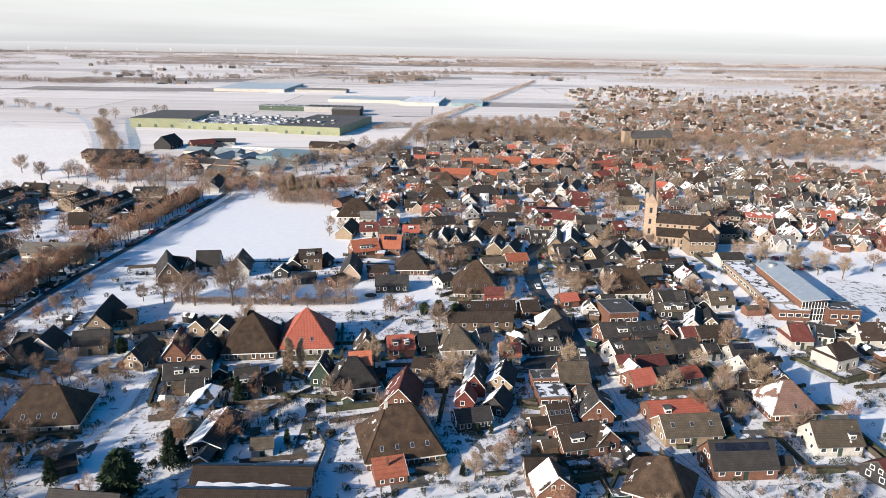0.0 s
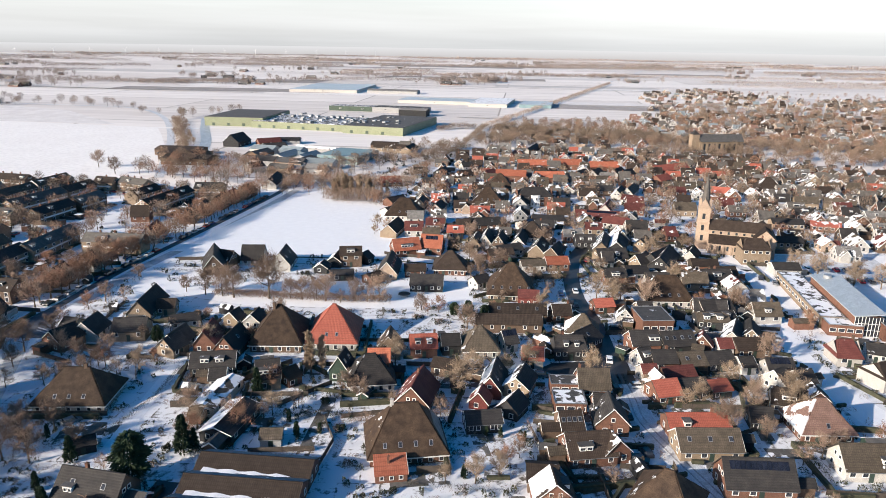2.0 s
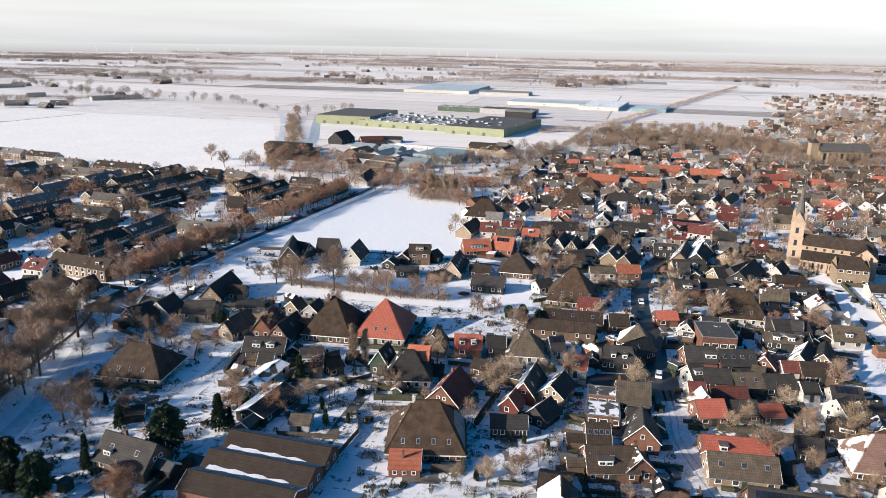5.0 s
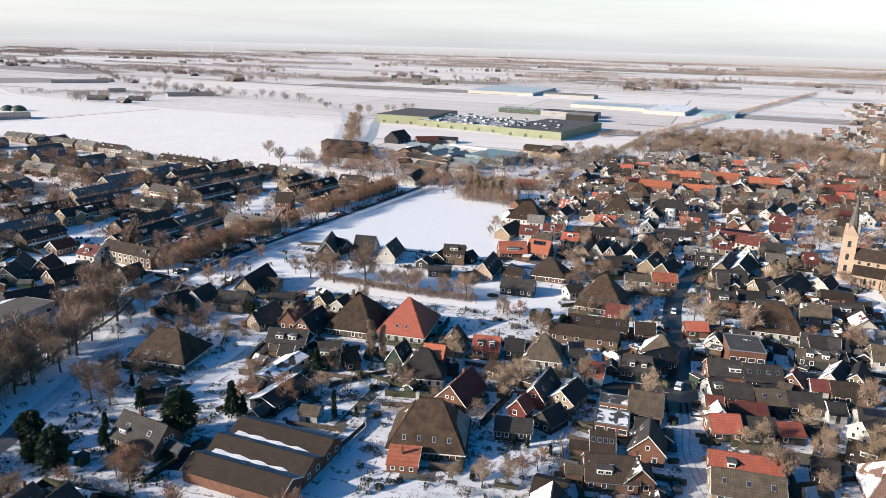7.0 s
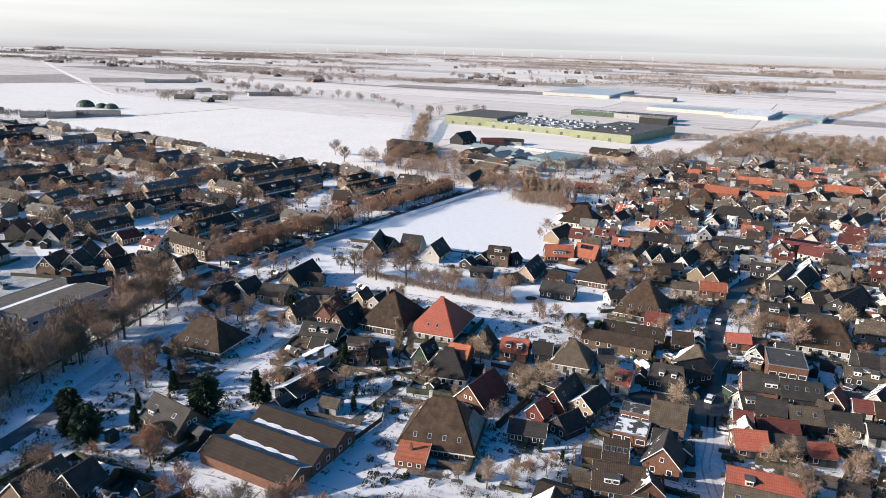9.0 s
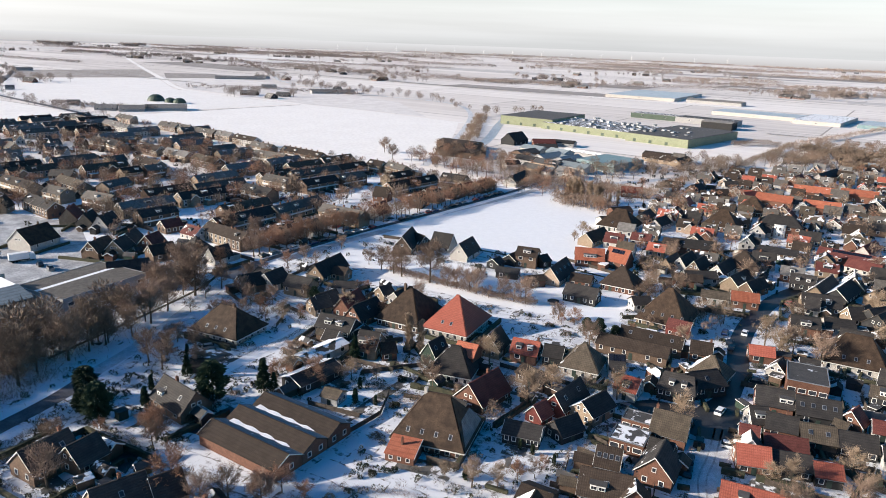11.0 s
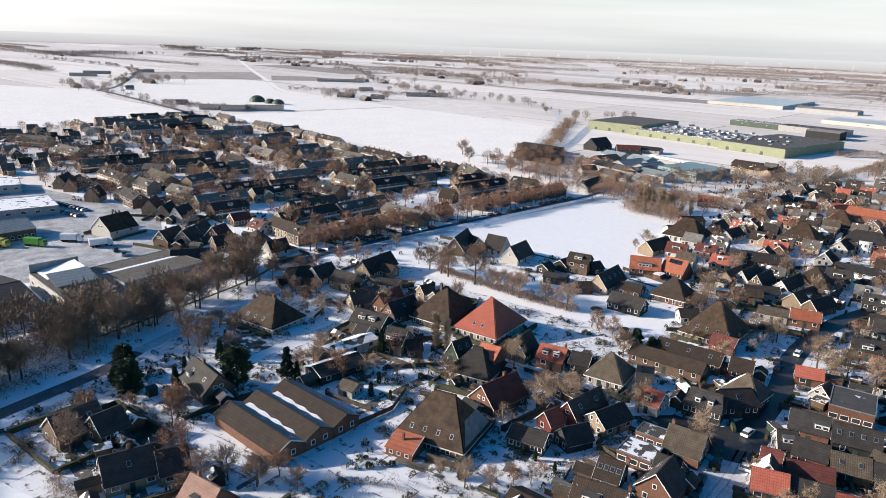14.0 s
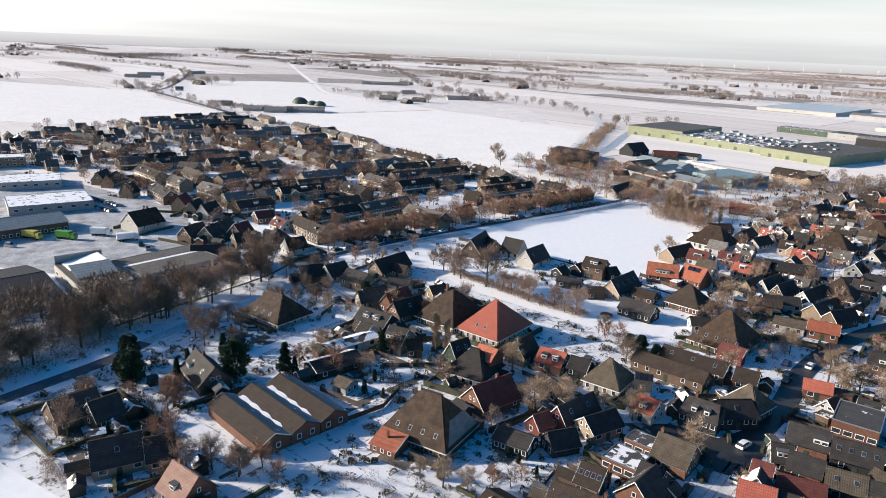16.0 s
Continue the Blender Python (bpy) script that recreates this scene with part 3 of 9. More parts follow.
def flat_block(name, x, y, turn, length, width, height, wall, roofm, label, category, lights=3, storeys=1, par=0.2, group=""):
    """A flat-roofed building with a low parapet."""
    h = thing(name, x, y, turn, label, category, group)
    L, W = length / 2, width / 2
    part("wall", Geo().box(-L, L, -W, W, -0.3, height), wall if not isinstance(wall, str) else wall_mat(wall), h)
    part("roof", Geo().box(-L + 0.25, L - 0.25, -W + 0.25, W - 0.25, height + 0.003, height + 0.1), roofm, h)
    g = Geo()
    for s in (-1, 1):
        g.box(-L - 0.05, L + 0.05, s * W - 0.12, s * W + 0.12, height + 0.004, height + par)
        g.box(s * L - 0.12, s * L + 0.12, -W + 0.125, W - 0.125, height + 0.004, height + par)
    part("parapet", g, METAL, h)
    for k in range(storeys):
        z = height * (k + 0.55) / storeys
        for t, side in ((-1, "f"), (1, "b")):
            for i in range(lights):
                window(h, min(2.2, length / max(1, lights) - 0.5), 1.3, on_wall(-L + (i + 0.5) * length / lights, t * (W + 0.01), z, side), True)
    return h


TERRACES = []


def terrace(x, y, turn, length, ridge=8.0, wall="brown", snow=(0.1, 0.2), roof="dark"):
    """A row of small houses under one roof, a dormer and a chimney to each."""
    n = max(2, round(length / 5.6))
    d = [(-length / 2 + (i + 0.5) * length / n, (-1, 1)[(i * 7 + int(abs(x))) % 2], 2.2) for i in range(n) if (i + int(abs(y))) % 3]
    st = [-length / 2 + i * length / n for i in range(1, n)]
    roof = {"slate": "grey", "dark": "dark", "grey": "tile"}.get(roof, roof)
    TERRACES.append((x, y, turn, length))
    row = gable(x, y, turn, length, 8.2, ridge - 0.4, 5.0, roof, wall, (snow[0] + 0.1, snow[1] + 0.25), d, st, n, True, label=f"{'brown' if wall == 'brown' else 'yellow' if wall == 'yellow' else 'red'} brick terrace row with dormers and dark roof", category="terrace", name="terrace_row", group="terrace rows of the estate")
    for s in (-1, 1):
        part("spandrel_band", Geo().box(-length / 2 + 0.5, length / 2 - 0.5, min(s * 4.12, s * 4.17), max(s * 4.12, s * 4.17), 2.45, 3.15), TRIM, row)
    return row


def ribbon(name, pts, width, z, m, label, category, smooth=6):
    """A road or ditch laid along a smooth line."""
    p = [Vector((*q, 0)) for q in pts]
    line = []
    for i in range(len(p) - 1):
        a, b, c, d = p[max(i - 1, 0)], p[i], p[i + 1], p[min(i + 2, len(p) - 1)]
        for k in range(smooth):
            t = k / smooth
            line.append(0.5 * (2 * b + (c - a) * t + (2 * a - 5 * b + 4 * c - d) * t * t + (3 * b - a - 3 * c + d) * t ** 3))
    line.append(p[-1])
    g = Geo()
    rows = []
    for i, q in enumerate(line):
        d = (line[min(i + 1, len(line) - 1)] - line[max(i - 1, 0)]).normalized()
        s = Vector((-d.y, d.x, 0)) * width / 2
        rows.append((q - s, q + s))
    for (a, b), (c, d) in zip(rows, rows[1:]):
        g.face([(a.x, a.y, z), (c.x, c.y, z), (d.x, d.y, z), (b.x, b.y, z)])
    ob = new(name, g.mesh(name, [m]))
    return tagged(ob, label, category, kind="structure")


def patch(name, pts, z, m, label, category="field", kind="structure"):
    g = Geo()
    g.face([(px, py, z) for px, py in pts])
    return tagged(new(name, g.mesh(name, [m])), label, category, kind=kind)


class Bulk:
    """Far things joined into one mesh of many materials."""

    def __init__(self):
        self.geo, self.mats = Geo(), []

    def slot(self, m):
        if m not in self.mats:
            self.mats.append(m)
        return self.mats.index(m)

    def block(self, m, x0, x1, y0, y1, z0, z1, mat, inset=0.0, top=None):
        """A box, drawn in at its top by inset."""
        lo = [(x0, y0, z0), (x1, y0, z0), (x1, y1, z0), (x0, y1, z0)]
        hi = [(x0 + inset, y0 + inset * 0.5, z1), (x1 - inset, y0 + inset * 0.5, z1), (x1 - inset, y1 - inset * 0.5, z1), (x0 + inset, y1 - inset * 0.5, z1)]
        for i in range(4):
            j = (i + 1) % 4
            self.geo.face([m @ Vector(p) for p in (lo[i], lo[j], hi[j], hi[i])], self.slot(mat))
        self.geo.face([m @ Vector(p) for p in hi], self.slot(top or mat))

    def car(self, x, y, turn, paint):
        m = pose(x, y, 0.05, 0, 0, turn)
        self.block(m, -2.1, 2.1, -0.87, 0.87, 0.25, 0.85, paint, 0.06)
        self.block(m, -1.8, 1.1, -0.8, 0.8, 0.851, 1.4, GLASS, 0.4)
        self.block(m, -1.38, 0.68, -0.58, 0.58, 1.401, 1.46, paint)

    def shed(self, x, y, turn, w, d, h, wall, roof, snow, pitched):
        m = pose(x, y, 0, 0, 0, turn)
        if not pitched:
            self.block(m, -w / 2, w / 2, -d / 2, d / 2, 0, h, wall_mat(wall))
            self.block(m, -w / 2 - 0.15, w / 2 + 0.15, -d / 2 - 0.15, d / 2 + 0.15, h + 0.002, h + 0.16, TRIM if snow > 0.4 else wall_mat("black"), 0, roof_mat("felt", snow))
            return
        self.gabled(m, w, d, h + d * 0.32, h, roof, wall, (snow * 0.3, snow))

    def gabled(self, m, length, width, ridge, eave, roof, wall, snow, trim=True):
        L, W, k = length / 2, width / 2, (ridge - eave) / (width / 2)
        put = lambda pts, s: self.geo.face([m @ Vector(p) for p in pts], self.slot(s))
        wm = wall_mat(wall)
        for s in (-1, 1):
            put([(s * L, -W * s, 0), (s * L, W * s, 0), (s * L, W * s, eave), (s * L, 0, ridge), (s * L, -W * s, eave)], wm)
            put([(L * -s, s * W, 0), (L * s, s * W, 0), (L * s, s * W, eave), (L * -s, s * W, eave)][::-s], wm)
            r = roof_mat(roof, snow[(s + 1) // 2])
            put([(-L - 0.3, s * (W + 0.4), eave - 0.4 * k + 0.15), (L + 0.3, s * (W + 0.4), eave - 0.4 * k + 0.15), (L + 0.3, 0, ridge + 0.2), (-L - 0.3, 0, ridge + 0.2)][::-s], r)
            for t in (-1, 1) if trim else ():
                put([(s * (L + 0.32), t * (W + 0.4), eave - 0.4 * k - 0.2), (s * (L + 0.32), 0, ridge - 0.2), (s * (L + 0.32), 0, ridge + 0.22), (s * (L + 0.32), t * (W + 0.4), eave - 0.4 * k + 0.2)], TRIM)
        return put

    def house(self, x, y, turn, length, width, ridge, eave, roof, wall, snow):
        """A far house: walls, roof, white framed windows, often a dormer, a chimney, a cross gable or a low extension."""
        odd = random.Random(int(x * 31 + y * 57))
        m = pose(x, y, 0, 0, 0, turn)
        L, W = length / 2, width / 2
        put = self.gabled(m, length, width, ridge, eave, roof, wall, snow, odd.random() < 0.75)
        n = max(2, int(length / 2.8))
        for s in (-1, 1):
            for i in range(n):
                c = -L + (i + 0.5) * length / n
                for z, hh in ((1.0, 1.4), (eave - 1.6, 1.1)) if eave > 4.2 else ((1.0, 1.3),):
                    put([(c - 0.75, s * (W + 0.03), z - 0.12), (c + 0.75, s * (W + 0.03), z - 0.12), (c + 0.75, s * (W + 0.03), z + hh + 0.12), (c - 0.75, s * (W + 0.03), z + hh + 0.12)][::-s], TRIM)
                    put([(c - 0.6, s * (W + 0.06), z), (c + 0.6, s * (W + 0.06), z), (c + 0.6, s * (W + 0.06), z + hh), (c - 0.6, s * (W + 0.06), z + hh)][::-s], GLASS)
            for u in (-W * 0.4, W * 0.4):
                put([(s * (L + 0.03), u - 0.5 * s, 1.0), (s * (L + 0.03), u + 0.5 * s, 1.0), (s * (L + 0.03), u + 0.5 * s, 2.3), (s * (L + 0.03), u - 0.5 * s, 2.3)], GLASS)
            put([(s * (L + 0.03), -0.7 * s, eave), (s * (L + 0.03), 0.7 * s, eave), (s * (L + 0.03), 0.7 * s, eave + 1.3), (s * (L + 0.03), -0.7 * s, eave + 1.3)], TRIM)
            put([(s * (L + 0.06), -0.5 * s, eave + 0.15), (s * (L + 0.06), 0.5 * s, eave + 0.15), (s * (L + 0.06), 0.5 * s, eave + 1.15), (s * (L + 0.06), -0.5 * s, eave + 1.15)], GLASS)
            if odd.random() < 0.5:
                z0, d, w = eave + 0.3 * (ridge - eave), W * 0.66, odd.choice((0.8, 1.1, 1.6))
                for t in (-w, w):
                    put([(t, s * d, z0), (t, s * d * 0.3, z0 + 1.4), (t, s * d, z0 + 1.4)], wall_mat(wall))
                put([(-w, s * d, z0), (w, s * d, z0), (w, s * d, z0 + 1.4), (-w, s * d, z0 + 1.4)][::-s], TRIM)
                put([(0.2 - w, s * (d + 0.04), z0 + 0.3), (w - 0.2, s * (d + 0.04), z0 + 0.3), (w - 0.2, s * (d + 0.04), z0 + 1.15), (0.2 - w, s * (d + 0.04), z0 + 1.15)][::-s], GLASS)
                put([(-w - 0.2, s * (d + 0.15), z0 + 1.42), (w + 0.2, s * (d + 0.15), z0 + 1.42), (w + 0.2, s * d * 0.25, z0 + 1.52), (-w - 0.2, s * d * 0.25, z0 + 1.52)][::-s], roof_mat("felt", odd.choice((0.2, 0.8))))
        if odd.random() < 0.7:
            c = odd.choice((-0.35, -0.2, 0.25, 0.4)) * length
            self.block(m, c - 0.35, c + 0.35, -0.35, 0.35, ridge - 0.6, ridge + 0.9, wall_mat("brick"))
        k = odd.random()
        if k < 0.3 and length < 16:
            self.shed(*(m @ Vector((odd.uniform(-1, 1), -W - 1.6, 0))).xy, turn, odd.uniform(3, 5.5), 3.2, 2.7, wall, "felt", odd.choice((0.2, 0.6, 1.0)), False)
        elif k < 0.5 and length < 16:
            self.gabled(m @ pose(odd.choice((-1, 1)) * L * 0.4, -W * 0.6, 0, 0, 0, 90), W * 1.6, width * 0.6, ridge * 0.86, eave, roof, wall, (snow[1], snow[0]))

    def tree(self, x, y, size, rng, m):
        g = self.geo
        s = self.slot(m)
        base = Vector((x, y, 0))
        g.tube(base, base + Vector((0, 0, 5.5 * size)), 0.2 * size, 0.08 * size, 4, self.slot(BARK))
        for i in range(300):
            d = Vector((rng.gauss(0, 1), rng.gauss(0, 1), rng.gauss(0, 1))).normalized() * rng.random() ** 0.4
            at = base + Vector((d.x * 3.4, d.y * 3.4, 5.6 + d.z * 3.2)) * size
            way = (d + Vector((rng.gauss(0, 0.4), rng.gauss(0, 0.4), 0.5 + rng.gauss(0, 0.4)))).normalized()
            side = way.cross(Vector((rng.gauss(0, 1), rng.gauss(0, 1), rng.gauss(0, 1)))).normalized() * 0.11 * size
            k = len(g.v)
            tip = at + way * rng.uniform(0.8, 1.8) * size
            g.v += [tuple(at - side), tuple(at + side), tuple(tip)]
            g.f.append((k, k + 1, k + 2))
            g.m.append(s)

    def finish(self, name, label, category):
        return tagged(new(name, self.geo.mesh(name, self.mats)), label, category, kind="stuff")


# ---- plants and vehicles ----
def spray(g, rng, at, way, length, wide, slot=0):
    """One twig: a long thin tapered blade."""
    side = way.cross(Vector((rng.uniform(-1, 1), rng.uniform(-1, 1), rng.uniform(-1, 1)))).normalized() * wide / 2
    k = len(g.v)
    tip = at + way * length
    g.v += [tuple(at - side), tuple(at + side), tuple(tip)]
    g.f.append((k, k + 1, k + 2))
    g.m.append(slot)


def bare_tree(name, height, spread, seed, twigs, wide, m, label, trunk=0.22, limbs=9, upright=0.5, group="bare garden trees", clear=0.25):
    """A leafless tree: tapered trunk, limbs that fork, and a crown of fine twigs."""
    rng = random.Random(seed)
    t = thing(name, 0, 0, 0, label, "tree", group)
    g = Geo()
    lean = Vector((rng.uniform(-0.05, 0.05), rng.uniform(-0.05, 0.05), 1)).normalized()
    top = height * 0.72
    pts = [lean * (top * i / 5) + Vector((rng.uniform(-0.12, 0.12), rng.uniform(-0.12, 0.12), 0)) * (i > 0) * height * 0.06 for i in range(6)]
    pts[0] = Vector((0, 0, -0.3))
    for i in range(5):
        g.tube(pts[i], pts[i + 1], trunk * (1 - i * 0.18), trunk * (1 - (i + 1) * 0.18), 6)
    part("trunk", g, BARK, t)
    g = Geo()
    ends = []
    for i in range(limbs):
        f = clear + (1 - clear) * (i + 0.5) / limbs
        k = f * 5 * 0.999
        a = pts[int(k)].lerp(pts[int(k) + 1], k - int(k))
        turn = i * 2.4 + rng.uniform(-0.4, 0.4)
        up = upright + 0.5 * f + rng.uniform(-0.12, 0.12)
        way = Vector((math.cos(turn), math.sin(turn), up)).normalized()
        far = spread * (1.08 - 0.55 * abs(f - 0.45)) * rng.uniform(0.8, 1.1) * (0.62 if f > 0.85 else 0.9)
        mid = a + way * far * 0.5 + Vector((0, 0, -0.04 * far))
        end = mid + (way + Vector((0, 0, 0.35))).normalized() * far * 0.5
        r = trunk * 0.42 * (1 - 0.4 * f)
        g.tube(a, mid, r, r * 0.65, 4).tube(mid, end, r * 0.65, r * 0.2, 4)
        ends += [(a.lerp(mid, 0.6), way), (mid, way), (mid.lerp(end, 0.5), way), (end, way)]
        for j in range(4):
            s = mid.lerp(end, rng.random()) if j % 2 else a.lerp(mid, 0.4 + 0.6 * rng.random())
            w2 = (way + Vector((rng.uniform(-1, 1), rng.uniform(-1, 1), rng.uniform(-0.2, 0.9)))).normalized()
            e2 = s + w2 * far * rng.uniform(0.3, 0.5)
            g.tube(s, e2, r * 0.4, r * 0.12, 3)
            ends += [(s.lerp(e2, 0.5), w2), (e2, w2)]
    ends.append((pts[5], Vector((0, 0, 1))))
    for i in range(twigs):
        a, way = ends[i % len(ends)]
        w = (way * 0.7 + Vector((rng.gauss(0, 0.7), rng.gauss(0, 0.7), rng.gauss(0.35, 0.5)))).normalized()
        at = a + Vector((rng.gauss(0, 0.1), rng.gauss(0, 0.1), rng.gauss(0, 0.1))) * spread
        spray(g, rng, at, w, rng.uniform(0.16, 0.4) * spread, wide * rng.uniform(0.45, 0.9))
    part("crown", g, m, t)
    return t


def conifer(name, height, spread, seed, blades, label, pine=False):
    rng = random.Random(seed)
    t = thing(name, 0, 0, 0, label, "tree", "evergreen garden trees")
    part("trunk", Geo().tube((0, 0, -0.3), (0, 0, height * 0.9), 0.22, 0.05, 6), BARK, t)
    g = Geo()
    for i in range(blades):
        f = rng.random() ** 0.8
        z = height * (0.06 + 0.94 * f)
        r = spread * (1 - f) ** 0.8 * (0.75 + 0.25 * math.sin(f * 26 + seed) + rng.uniform(-0.15, 0.1))
        if pine:
            z = height * (0.16 + 0.84 * f)
            r = spread * math.sin(math.pi * (0.16 + 0.80 * f)) ** 0.6 * rng.uniform(0.75, 1.05)
        a = rng.uniform(0, 6.283)
        if pine:
            r *= 0.8 + 0.3 * math.sin(3 * a + 5 * f + seed) * math.sin(9 * f + a)
        rr = r * math.sqrt(rng.uniform(0.25, 1))
        out = Vector((math.cos(a), math.sin(a), rng.uniform(-0.5, 0.25))).normalized()
        spray(g, rng, Vector((math.cos(a) * rr * 0.8, math.sin(a) * rr * 0.8, z)), out, rng.uniform(0.5, 1.0) * (0.5 + 0.12 * spread), 0.42)
    part("crown", g, NEEDLE, t)
    return t


def shrub(name, r, h, seed, blades, m, label, size=0.32, category="shrub", group="garden shrubs"):
    rng = random.Random(seed)
    g = Geo()
    for i in range(blades):
        a, b = rng.uniform(0, 6.283), rng.uniform(0, 1)
        rad = r * (0.55 + 0.45 * rng.random()) * math.sqrt(1 - b * b * 0.8) * (1 + 0.25 * math.sin(a * 3 + seed))
        p = Vector((math.cos(a) * rad, math.sin(a) * rad, b * h * rng.uniform(0.75, 1.05)))
        w = Vector((math.cos(a) + rng.gauss(0, 0.5), math.sin(a) + rng.gauss(0, 0.5), 0.6 + rng.gauss(0, 0.5))).normalized()
        spray(g, rng, p - w * size * 0.5, w, size * rng.uniform(0.8, 1.6), size)
    ob = new(name, g.mesh(name, [m]))
    return tagged(ob, label, category, group)


def scatter(template, spots, group=""):
    """The first spot takes the template itself, the others its copies. A spot: x, y, turn, size."""
    for i, (px, py, turn, size) in enumerate(spots):
        m = pose(px, py, 0, 0, 0, turn) @ Matrix.Diagonal((size, size, size * (0.92 + 0.16 * ((i * 37) % 10) / 10), 1))
        if i:
            copy_thing(template, m)
    px, py, turn, size = spots[0]
    template.matrix_basis = pose(px, py, 0, 0, 0, turn) @ Matrix.Diagonal((size, size, size, 1))


def thicket(name, pts, width, height, count, size, m, label, seed, z=0.0):
    """A belt of undergrowth or far trees along a line, as one mass of twigs with an uneven top."""
    rng = random.Random(seed)
    g = Geo()
    p = [Vector((*q, 0)) for q in pts]
    seg = [(b - a).length for a, b in zip(p, p[1:])]
    total = sum(seg)
    bumps = [rng.uniform(0.55, 1.0) for _ in range(max(3, int(total / (height * 0.9)) + 2))]
    for _ in range(count):
        d = rng.random() * total
        f = d / total * (len(bumps) - 1)
        tall = height * (bumps[int(f)] * (1 - f % 1) + bumps[min(int(f) + 1, len(bumps) - 1)] * (f % 1))
        i = 0
        while i < len(seg) - 1 and d > seg[i]:
            d -= seg[i]
            i += 1
        q = p[i].lerp(p[i + 1], min(1, d / seg[i]))
        s = (p[i + 1] - p[i]).normalized()
        hgt = rng.random() ** 0.7
        across = rng.gauss(0, 0.3) * width * (1 - 0.4 * hgt)
        at = q + Vector((-s.y, s.x, 0)) * across + Vector((0, 0, z + hgt * tall * 0.9))
        w = Vector((rng.gauss(0, 0.6), rng.gauss(0, 0.6), rng.gauss(0.7, 0.4))).normalized()
        spray(g, rng, at, w, size * rng.uniform(0.9, 2.2), size * (rng.uniform(0.10, 0.2) if size < 1.5 else rng.uniform(0.25, 0.5)))
    ob = new(name, g.mesh(name, [m]))
    return tagged(ob, label, "undergrowth", kind="stuff")


CARS = {}


def car(x, y, turn, colour="grey", van=False):
    """A parked car: body, glazed cabin, roof and four wheels. Its nose looks along its own x."""
    tint = {"black": (0.015, 0.015, 0.018), "grey": (0.16, 0.17, 0.18), "silver": (0.42, 0.43, 0.45), "white": (0.75, 0.75, 0.75), "red": (0.35, 0.02, 0.02), "blue": (0.03, 0.06, 0.16)}[colour]
    key = (colour, van)
    m = pose(x, y, 0.03, 0, 0, turn)
    if key in CARS:
        return copy_thing(CARS[key], m)
    kind = "van" if van else "car"
    c = new(kind)
    tagged(c, f"{colour} {kind} parked by the snowy road", kind, "parked cars")
    paint = surface(f"{colour}_car_paint", tint, tuple(v * 1.1 for v in tint), 2.0, 0.3, 0.0, vary=0, spec=0.6)
    h = 1.0 if van else 0.78
    top = 2.0 if van else 1.45
    g = Geo()
    side = [(-2.15, 0.25), (2.15, 0.25), (2.2, 0.55), (2.1, h - 0.05), (1.1, h + 0.12), (-2.05, h + 0.1), (-2.2, 0.6)]
    g.face([(px, -0.87, pz) for px, pz in side])
    g.face([(px, 0.87, pz) for px, pz in side][::-1])
    for i in range(len(side)):
        a, b = side[i], side[(i + 1) % len(side)]
        g.face([(b[0], -0.87, b[1]), (a[0], -0.87, a[1]), (a[0], 0.87, a[1]), (b[0], 0.87, b[1])])
    body = part("body", g, paint, c)
    cab = [(-1.95, h + 0.1), (1.15, h + 0.1), (0.45, top - 0.06), (-1.6, top - 0.06)]
    g = Geo()
    lo, hi = 0.82, 0.66
    yy = [lo, lo, hi, hi]
    g.face([(q[0], -w, q[1]) for q, w in zip(cab, yy)])
    g.face([(q[0], w, q[1]) for q, w in zip(cab, yy)][::-1])
    for i in (1, 2, 3):
        j = (i + 1) % 4
        g.face([(cab[j][0], -yy[j], cab[j][1]), (cab[i][0], -yy[i], cab[i][1]), (cab[i][0], yy[i], cab[i][1]), (cab[j][0], yy[j], cab[j][1])])
    part("cabin_glass", g, GLASS, c)
    part("roof", Geo().box(-1.62, 0.47, -0.67, 0.67, top - 0.06, top), paint, c)
    for sx in (-1.35, 1.35):
        for sy in (-0.8, 0.8):
            w = part("wheel", Geo().tube((sx, sy - 0.1, 0.32), (sx, sy + 0.1, 0.32), 0.32, 0.32, 10), RUBBER, c)
    for sy in (-0.6, 0.6) if close_by(x, y, 150) else ():
        part("headlight", Geo().box(2.13, 2.2, sy - 0.18, sy + 0.18, h - 0.24, h - 0.1), TRIM, c)
    c.matrix_basis = m
    CARS[key] = c
    return c

# ---- ground, fields, distance ----
g = Geo()
N = 48
ring = [(0.0, 0.0)]
g.v.append((0, 0, 0))
for r in (60, 150, 300, 600, 1200, 2400, 4850):
    for i in range(N):
        g.v.append((r * math.cos(2 * math.pi * i / N), r * math.sin(2 * math.pi * i / N), 0))
for i in range(N):
    g.f.append((0, 1 + i, 1 + (i + 1) % N))
    g.m.append(0)
for k in range(6):
    for i in range(N):
        j = (i + 1) % N
        g.f.append((1 + k * N + i, 1 + (k + 1) * N + i, 1 + (k + 1) * N + j, 1 + k * N + j))
        g.m.append(1 if k > 1 else 0)
tagged(new("ground", g.mesh("ground", [SNOWM, POLDER])), "flat snow covered ground with trodden patches", "ground", kind="structure")

# Haze painted on the backdrop ring: it glows by itself, paler towards its top.
HAZE = bpy.data.materials.new("painted_haze_glow")
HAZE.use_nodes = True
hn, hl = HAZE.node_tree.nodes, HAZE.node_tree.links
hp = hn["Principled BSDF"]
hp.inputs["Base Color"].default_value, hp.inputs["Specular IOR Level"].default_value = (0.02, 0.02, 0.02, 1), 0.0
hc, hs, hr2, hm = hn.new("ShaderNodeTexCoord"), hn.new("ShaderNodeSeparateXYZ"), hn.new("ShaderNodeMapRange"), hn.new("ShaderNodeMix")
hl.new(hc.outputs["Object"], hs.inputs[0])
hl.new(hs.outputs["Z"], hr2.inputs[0])
